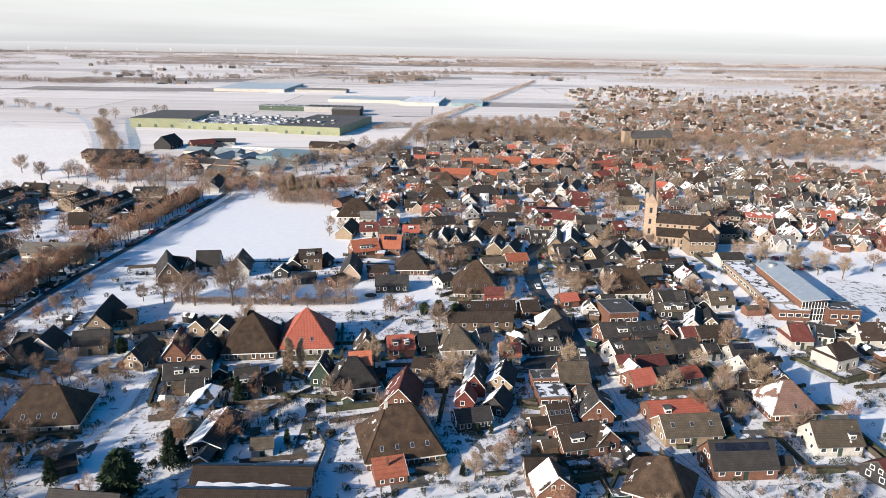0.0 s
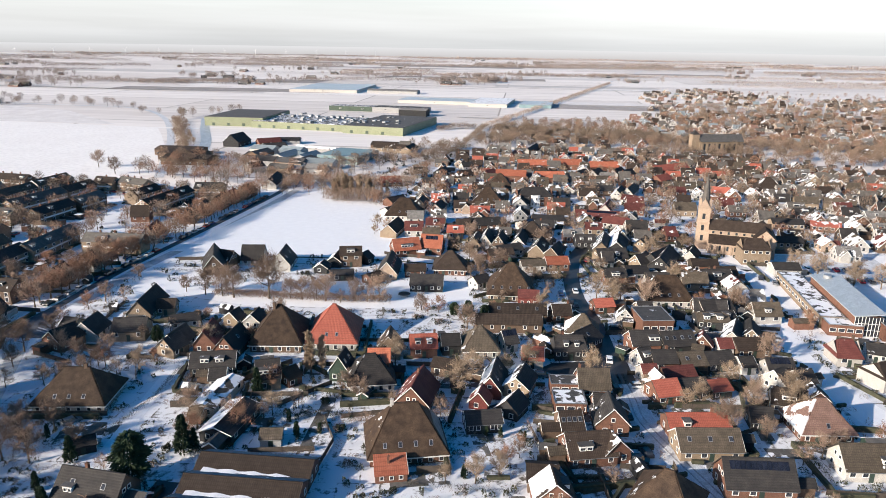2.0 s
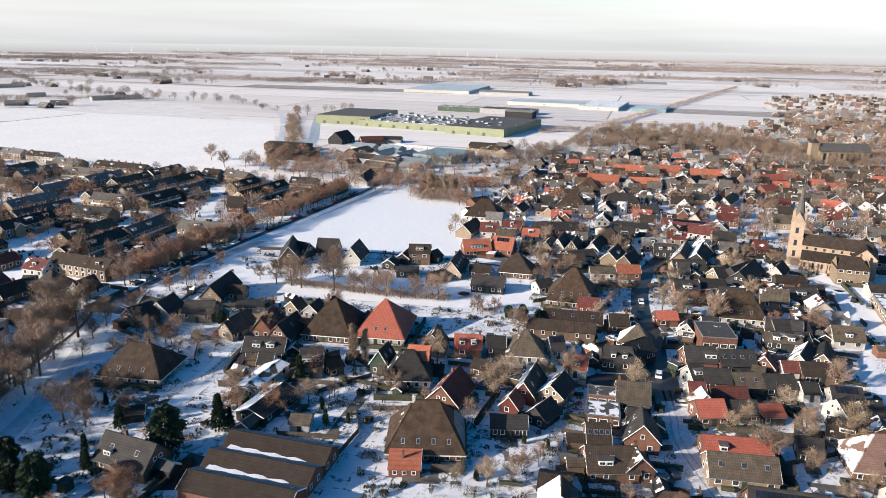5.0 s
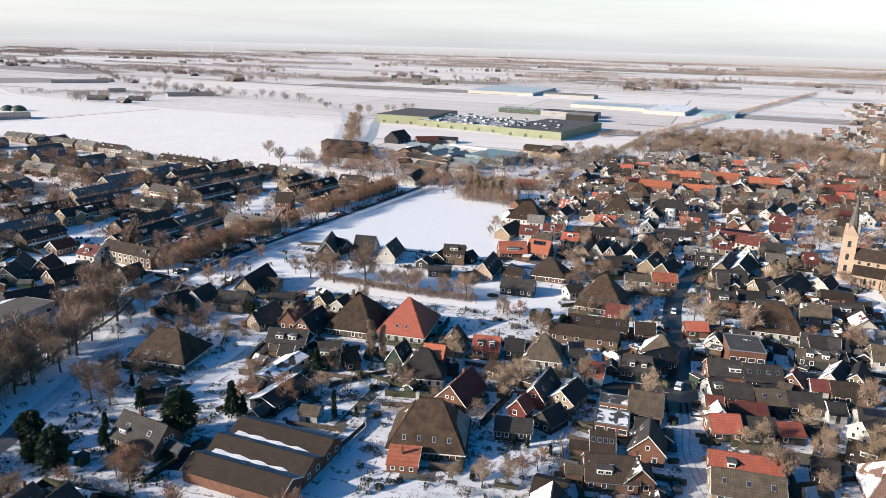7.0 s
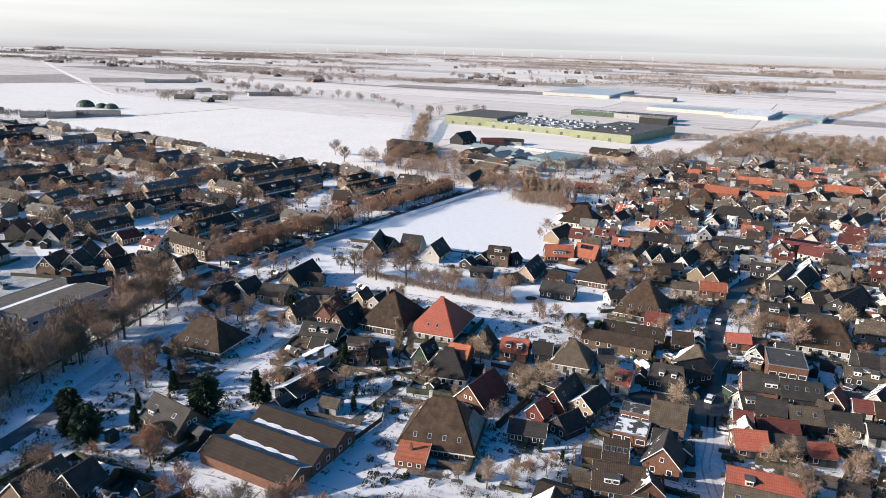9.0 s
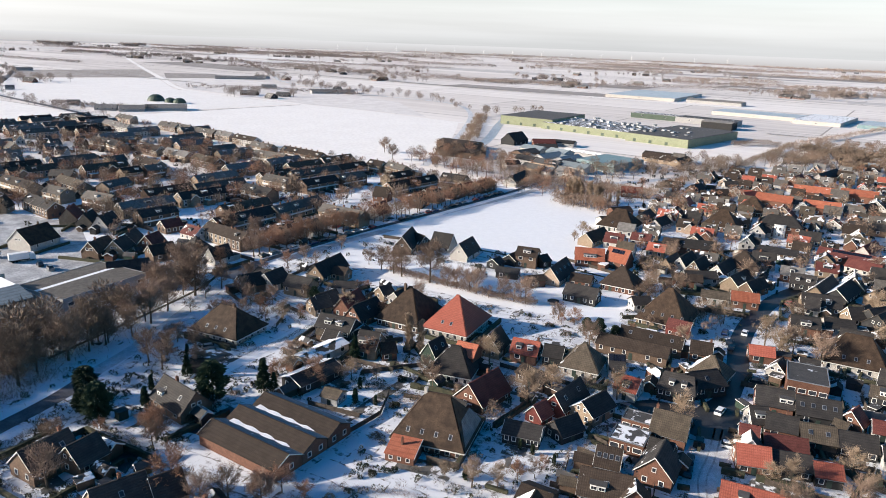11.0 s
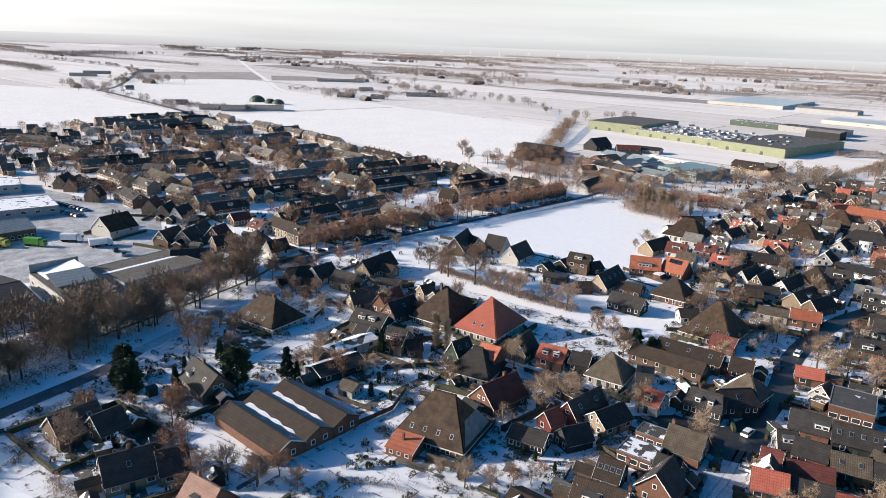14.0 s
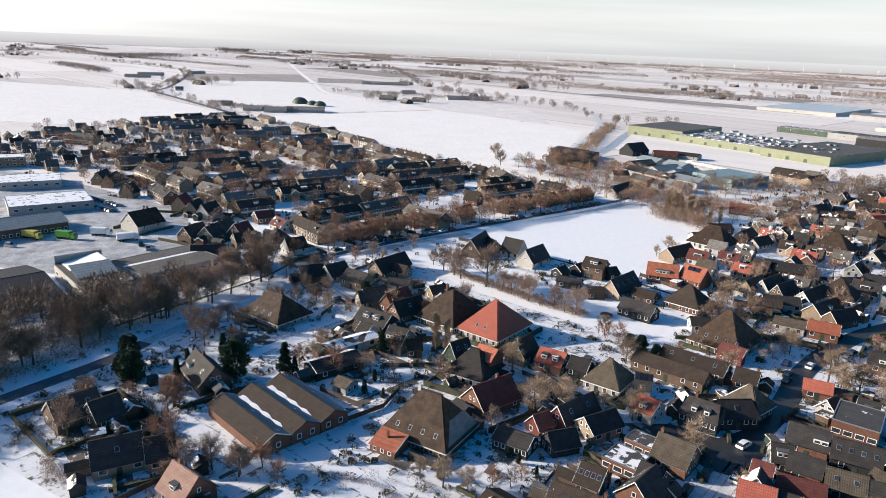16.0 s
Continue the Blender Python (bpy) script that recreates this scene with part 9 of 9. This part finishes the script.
def yards():
    """Dark paved yards and paths beside the houses, and low lean-tos and sheds built against them."""
    rs, pave, built, k = random.Random(404), Geo(), Bulk(), 0
    for hx, hy, turn, L, W, wall in HOUSES:
        m = pose(hx, hy, 0, 0, 0, turn)
        others = [q for q in PLOTS if 0.5 < math.dist(q, (hx, hy)) < 30]
        ok = lambda p, d: not near(p.x, p.y, d, others) and not near(p.x, p.y, 4.2, LANES) and not any(inside(p.x, p.y, poly) for poly in OPEN)
        for side in (-1, 1):
            w, d, cx = rs.uniform(3, max(3.5, L * 0.8)), rs.uniform(2.2, 4.5), rs.uniform(-L / 5, L / 5)
            if rs.random() < 0.75 and ok(m @ Vector((cx, side * (W / 2 + d * 0.6), 0)), 5.0):
                k += 1
                q = [(cx - w / 2, side * (W / 2 + 0.1)), (cx + w / 2, side * (W / 2 + 0.1)), (cx + w / 2, side * (W / 2 + d)), (cx - w / 2, side * (W / 2 + d))][::-side]
                pave.face([(m @ Vector((u, v, 0.022 + 0.0004 * (k % 40))))[:] for u, v in q][::-1])
            if rs.random() < 0.5 and ok(m @ Vector((cx, side * (W / 2 + 6), 0)), 5.0):
                k += 1
                u = cx + rs.uniform(-1, 1)
                q = [(u - 0.6, side * (W / 2 + 0.1)), (u + 0.6, side * (W / 2 + 0.1)), (u + 0.9, side * (W / 2 + 9)), (u - 0.3, side * (W / 2 + 9))][::-side]
                pave.face([(m @ Vector((a, b, 0.022 + 0.0004 * (k % 40))))[:] for a, b in q][::-1])
            w, d = rs.uniform(2.6, 4.4), rs.uniform(2.4, 3.4)
            p = m @ Vector((side * (L / 2 + w / 2 + 0.35), rs.uniform(-W / 4, W / 4), 0))
            if rs.random() < 0.42 and ok(p, 5.6):
                built.shed(p.x, p.y, turn + rs.choice((0, 90)), w, d, rs.uniform(2.1, 2.7), rs.choice(("black", "brown", wall, "brick")), rs.choice(("dark", "brown", "grey", "felt")), rs.choice((0.2, 0.5, 0.9)), rs.random() < 0.55)
            p = m @ Vector((rs.uniform(-L / 2, L / 2), side * (W / 2 + rs.uniform(5, 9)), 0))
            if rs.random() < 0.4 and ok(p, 5.6) and not (-20 < p.x < 26 and p.y < 20):
                built.shed(p.x, p.y, turn + rs.choice((0, 90)), rs.uniform(2.2, 3.6), rs.uniform(1.8, 2.6), rs.uniform(1.8, 2.2), rs.choice(("black", "brown", "green")), rs.choice(("dark", "brown", "felt")), rs.choice((0.2, 0.5, 0.75)), rs.random() < 0.6)
    tagged(new("yard_paving", pave.mesh("yard_paving", [PLAIN])), "dark wet paving of yards and garden paths", "paving", kind="stuff")
    built.finish("lean_tos", "low lean-tos and sheds beside the houses", "outbuildings")


yards()
# each garden has its hedges, set square to its house
hr, made = random.Random(91), 0
for o in [q for q in scene.objects if q.parent is None and q.get("category") in ("house", "farmhouse") and close_by(q.matrix_basis.translation.x, q.matrix_basis.translation.y, 215)]:
    mb = o.matrix_basis
    for du, dv in ((-1, 0), (1, 0), (0, -1)):
        if hr.random() < 0.45 or made > 130:
            continue
        e = 8.0 + hr.uniform(-0.5, 2.5)
        if du:
            ends = [mb @ Vector((du * e, hr.uniform(-11, -5), 0)), mb @ Vector((du * e, hr.uniform(2, 8), 0))]
        else:
            ends = [mb @ Vector((hr.uniform(-8, -4), dv * e, 0)), mb @ Vector((hr.uniform(3, 8), dv * e, 0))]
        mid = (ends[0] + ends[1]) / 2
        if not free(mid.x, mid.y, 5.5, 4.5):
            continue
        made += 1
        hh, w = hr.uniform(0.8, 1.9), hr.uniform(0.6, 1.3)
        hedge([tuple(q.xy) for q in ends], w, hh, int((ends[1] - ends[0]).length * (w + hh) * 20), hr.choice((HEDGE, HEDGE, TWIG)), made + 200)
thicket("undergrowth", [(-52, 105), (-30, 98), (-10, 93), (8, 90.5)], 4.5, 2.6, 6000, 0.8, TWIG, "brown undergrowth along the snowy strip", 31)
thicket("woodland", [(-108, 22), (-108, 0), (-108, -30), (-109, -50)], 24, 5.5, 8000, 0.9, WOODS, "dense bare wood with brown undergrowth", 32)
# the wood drawn on southwards, unseen, so that its shadow covers the gardens
thicket("woodland", [(-104, -58), (-106, -85), (-108, -120)], 24, 10, 12000, 1.2, WOODS, "unseen tall wood added to shade the lane", 30)
thicket("woodland", [(-97, -8), (-97, -30), (-99, -58)], 7, 2.2, 2600, 0.6, WOODS, "edge of the bare wood along the lane", 33)
thicket("woodland", [(-104, 64), (-106, 40), (-104, 18)], 6, 3, 1600, 0.6, TWIG, "row of bare trees and scrub by the ditch", 34)
thicket("woodland", [(-124, 440), (-150, 560), (-178, 690)], 14, 3.5, 9000, 1.0, TWIG, "belt of bare scrub along the waterway", 35)
thicket("woodland", [(-40, 292), (-10, 300), (40, 290)], 16, 8, 9000, 1.1, TWIG, "bare grove behind the lawn", 36)
thicket("woodland", [(-15, 256), (8, 246), (20, 238)], 9, 9, 6000, 1.0, TWIG, "pale bare grove at the lawn's corner", 37)
thicket("woodland", [(40, 330), (90, 430), (150, 600)], 8, 6, 6000, 1.3, WOODS, "bare trees along the straight road", 38)
thicket("woodland", [(150, 600), (320, 900), (640, 1480)], 9, 6, 4200, 1.8, FARWOOD, "bare trees along the far road", 39)
thicket("woodland", [(150, 560), (210, 520), (300, 490)], 40, 10, 9000, 1.5, WOODS, "bare park wood behind the terraces", 40)
thicket("woodland", [(300, 470), (380, 430), (480, 390), (600, 360)], 22, 9, 7000, 1.5, TWIG, "bare belt of trees before the far quarter", 41)
thicket("woodland", [(96, 575), (112, 590), (140, 594)], 10, 7, 2400, 1.2, TWIG, "dark bare trees beside the cold store", 42)
thicket("woodland", [(20, 392), (57, 408), (106, 447)], 7, 5, 3000, 1.0, WOODS, "bare scrub along the road's edge", 43)
thicket("woodland", [(430, 800), (490, 860), (560, 850)], 14, 7, 2400, 1.6, FARWOOD, "bare trees round the village field", 44)
# added twig belt, nearly all unseen, to throw shade across the lane
thicket("woodland", [(-97, -116), (-96, -88), (-96, -62), (-99, -36)], 8, 12, 9000, 1.0, WOODS, "mostly unseen tall twig belt added to shade the snow", 45)
thicket("woodland", [(-112, -60), (-108, -30), (-107, 2), (-110, 22)], 14, 8, 9000, 0.9, TWIG, "pale brown saplings in the dense wood", 46)
thicket("shrubbery", [(-72, -47), (-68, -50), (-66, -54)], 3, 1.6, 900, 0.45, HEDGE, "dark garden shrubs in the snow", 47)
thicket("shrubbery", [(-56, -52), (-50, -55), (-44, -54)], 4, 2.2, 1300, 0.5, TWIG, "brown garden shrubs beside the house", 48)
thicket("shrubbery", [(-78, -28), (-74, -35), (-75, -42)], 2.5, 1.8, 900, 0.45, HEDGE, "dark garden shrubs in the snow", 49)
wr = random.Random(612)
BELTS = []
for i in range(84):
    far = wr.uniform(1450, 3000) if i < 30 else wr.uniform(2800, 4650)
    a = radians(wr.uniform(38, 150))
    l, t = wr.uniform(60, 330) * (1.0 if i < 30 else 1.7), radians(-12 + wr.uniform(-10, 10))
    cx, cy = far * math.cos(a), far * math.sin(a)
    BELTS.append(([(cx - l * math.cos(t), cy - l * math.sin(t)), (cx + wr.uniform(-30, 30), cy + wr.uniform(-15, 15)), (cx + l * math.cos(t), cy + l * math.sin(t))], wr.uniform(14, 50), wr.uniform(7, 12) * (1.0 if i < 30 else 1.25)))
n = 60
for pts, w, hh in (([(-390, 1390), (-340, 1400), (-290, 1380)], 40, 9), ([(-100, 1500), (60, 1560), (200, 1540), (340, 1600)], 60, 10), ([(340, 1830), (560, 1860), (820, 1815)], 60, 11), ([(40, 2000), (300, 2100)], 120, 12), ([(330, 1500), (380, 1520)], 60, 16),
                   ([(-2040, 1340), (-2165, 1700)], 170, 17), ([(-1779, 1813), (-1652, 1854), (-1551, 1954)], 50, 14), ([(-2013, 1846), (-1914, 1957)], 50, 12), ([(-2920, 2581), (-2728, 2603)], 90, 22), ([(-2171, 2790), (-1991, 2834)], 60, 18), ([(-2826, 3020), (-2744, 3117)], 90, 20),
                   ([(-503, 445), (-573, 468), (-658, 493), (-756, 523), (-860, 590)], 6, 3.5), ([(-870, 600), (-1032, 755), (-1176, 922), (-1364, 1064)], 9, 5), ([(-640, 505), (-560, 500), (-500, 515)], 14, 7), ([(-900, 2300), (-600, 2400)], 60, 11), ([(-500, 2600), (0, 2700)], 80, 12), ([(600, 2600), (1300, 2500)], 120, 12), ([(1000, 1000), (1500, 900), (1900, 1000)], 140, 12),
                   ([(900, 1500), (1500, 1400)], 120, 11), ([(1500, 2200), (2300, 1900)], 160, 13), ([(-2600, 2300), (-1800, 2600)], 100, 13), ([(-400, 3300), (500, 3400)], 100, 14), ([(1000, 3300), (2200, 3000)], 140, 14), ([(-2500, 3300), (-1300, 3600)], 120, 14), ([(-700, 820), (-560, 870), (-420, 870)], 26, 7), ([(-1000, 620), (-860, 600)], 14, 4), *BELTS):
    length = sum(math.dist(a, b) for a, b in zip(pts, pts[1:]))
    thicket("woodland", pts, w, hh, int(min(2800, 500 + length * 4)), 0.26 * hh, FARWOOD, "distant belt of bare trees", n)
    n += 1

# ---- fences, trampoline, cars ----
def fence(pts, height=1.3, label="dark board garden fence"):
    f = thing("fence", *pts[0], 0, label, "fence", "garden fences")
    ox, oy = pts[0]
    for (ax, ay), (bx, by) in zip(pts, pts[1:]):
        l, t = math.dist((ax, ay), (bx, by)), math.degrees(math.atan2(by - ay, bx - ax))
        m = pose(ax - ox, ay - oy, 0, 0, 0, t)
        part("panel", Geo().box(0, l, -0.03, 0.03, 0.08, height), FENCE, f, m=m)
        for i in range(int(l / 2.4) + 1):
            part("post", POST, None, f, m=m @ pose(i * 2.4, 0, 0))


POST = Geo().box(-0.07, 0.07, -0.07, 0.07, -0.2, 1.42).mesh("post", [FENCE])
for pts in ([(-16, -8), (-12, 4), (-14, 14)], [(-30, 2), (-16, 1)], [(-10, 14), (4, 15)], [(34, 6), (44, 3)], [(36, -4), (36, -20)], [(47, -14), (56, -16)], [(66, 27), (88, 24)], [(72, 8), (92, 5)], [(78, -6), (96, 0)], [(-34, 28), (-18, 26)], [(-56, 54), (-44, 52)],
            [(-48, 46), (-47, 26)], [(-20, 44), (-4, 40)], [(8, 40), (28, 36)], [(-64, 48), (-62, 40)], [(110, 54), (126, 50)], [(96, 50), (112, 46)], [(-72, 146), (-44, 146)], [(10, 146), (34, 134)], [(58, 66), (66, 64)], [(84, -28), (100, -32)]):
    fence(pts)
t = thing("trampoline", 13, 95.2, 0, "round garden trampoline on the snow", "trampoline")
part("mat", Geo().tube((0, 0, 0.72), (0, 0, 0.76), 2.0, 2.0, 24), RUBBER, t)
g = Geo()
for i in range(24):
    a0, a1 = i * math.pi / 12, (i + 1) * math.pi / 12
    g.tube((2.15 * math.cos(a0), 2.15 * math.sin(a0), 0.78), (2.15 * math.cos(a1), 2.15 * math.sin(a1), 0.78), 0.09, 0.09, 5)
part("rim", g, METAL, t)
for i in range(6):
    part("leg", Geo().tube((2.1 * math.cos(i * 1.047), 2.1 * math.sin(i * 1.047), 0), (2.1 * math.cos(i * 1.047), 2.1 * math.sin(i * 1.047), 0.76), 0.05, 0.05, 5), METAL, t)

for px, py, turn, colour in ((59.5, 19.5, 84, "black"), (57.4, 11, 84, "black"), (54.6, -9.5, 96, "black"), (57, 6, 84, "black"), (82.6, 104, 70, "silver"), (69, 82, 80, "black"), (68, 90, 78, "blue"), (69.2, 78, 80, "black"), (74, 92, 78, "white"), (79, 62, 0, "silver"), (75, 57, -10, "black"),
                             (52, -12, -30, "black"), (66, 20, -5, "white"), (84, 110, 70, "black"), (88, 118, 66, "grey"), (91, 127, 60, "red"), (-40, 50.5, -10, "grey"), (-30, 71, 10, "black"), (-18, 73, 10, "white"), (-34, 72, 0, "black"), (-60, 56, -14, "black"), (43, 29, -15, "grey"), (-64, 10, 10, "grey"), (30, 34.5, -15, "silver"),
                             (112, 28, 70, "black"), (150, 98, 60, "black"), (152, 92, 60, "grey"), (121, 44, 70, "silver"), (64.5, 36, 70, "white"), (-71, 20, 40, "grey"), (104, 150, 60, "black"), (108, 157, 60, "silver"), (113, 165, 60, "black"), (117, 172, 60, "white")):
    car(px, py, turn, colour)
cols = ("black", "grey", "silver", "white", "red", "blue", "black", "grey")
for i in range(34):
    f = i / 33
    if rg.random() < 0.8:
        car(-104.5 + 56 * f + 0.6, 100 + 164 * f, 71, cols[i % 8])
for i in range(22):                                     # two rows in the car park behind the warehouses
    car(-270 + (i % 11) * 3.1 + (i // 11) * 7.5 + rg.uniform(-0.3, 0.3), 96 - (i // 11) * 9 - (i % 11) * 0.25, 85, cols[(i * 5) % 8])
for i in range(16):
    car(172 + (i % 8) * 3.6, 94 + (i // 8) * 14 - (i % 8) * 1.0, 70, cols[(i * 3) % 8])
for px, py, turn, colour in ((-171.8, 56.2, 150, "black"), (-164.7, 54.2, 150, "grey"), (-182.4, 58.5, 60, "white"), (-209, 24, 20, "silver")):
    car(px, py, turn, colour, True)


def lorry(x, y, turn, colour, label):
    t = thing("lorry", x, y, turn, label, "lorry", "lorries in the yard")
    paint = surface(colour[0] + "_lorry_paint", colour[1], tuple(v * 1.15 for v in colour[1]), 2.0, 0.4, 0.0, vary=0)
    g = Geo().box(2.2, 4.2, -1.2, 1.2, 0.6, 1.9)
    g.face([(2.2, -1.2, 1.9), (4.2, -1.2, 1.9), (3.9, -1.1, 3.0), (2.2, -1.1, 3.0)])
    g.face([(4.2, 1.2, 1.9), (2.2, 1.2, 1.9), (2.2, 1.1, 3.0), (3.9, 1.1, 3.0)])
    g.face([(2.2, -1.1, 3.0), (3.9, -1.1, 3.0), (3.9, 1.1, 3.0), (2.2, 1.1, 3.0)])
    g.face([(2.2, 1.2, 1.9), (2.2, -1.2, 1.9), (2.2, -1.1, 3.0), (2.2, 1.1, 3.0)])
    part("cab", g, paint, t)
    g = Geo()
    g.face([(4.2, -1.2, 1.9), (4.2, 1.2, 1.9), (3.9, 1.1, 3.0), (3.9, -1.1, 3.0)])
    part("windscreen", g, GLASS, t)
    part("load_box", Geo().box(-4.6, 2.0, -1.25, 1.25, 1.05, 3.5), paint, t)
    part("chassis", Geo().box(-4.5, 3.9, -0.9, 0.9, 0.55, 1.04), RUBBER, t)
    for sx in (-3.4, -2.2, 3.1):
        for sy in (-1.0, 1.0):
            part("wheel", Geo().tube((sx, sy - 0.15, 0.5), (sx, sy + 0.15, 0.5), 0.5, 0.5, 10), RUBBER, t)


lorry(-203, 44, 20, ("green", (0.10, 0.30, 0.05)), "bright green lorry in the snowy yard")
lorry(-197, 56, 30, ("white", (0.7, 0.7, 0.7)), "white lorry in the snowy yard")
lorry(-182, 58, 60, ("white", (0.7, 0.7, 0.7)), "white lorry in the snowy yard")
lorry(-214, 36, 15, ("yellow", (0.5, 0.42, 0.10)), "yellow lorry in the snowy yard")
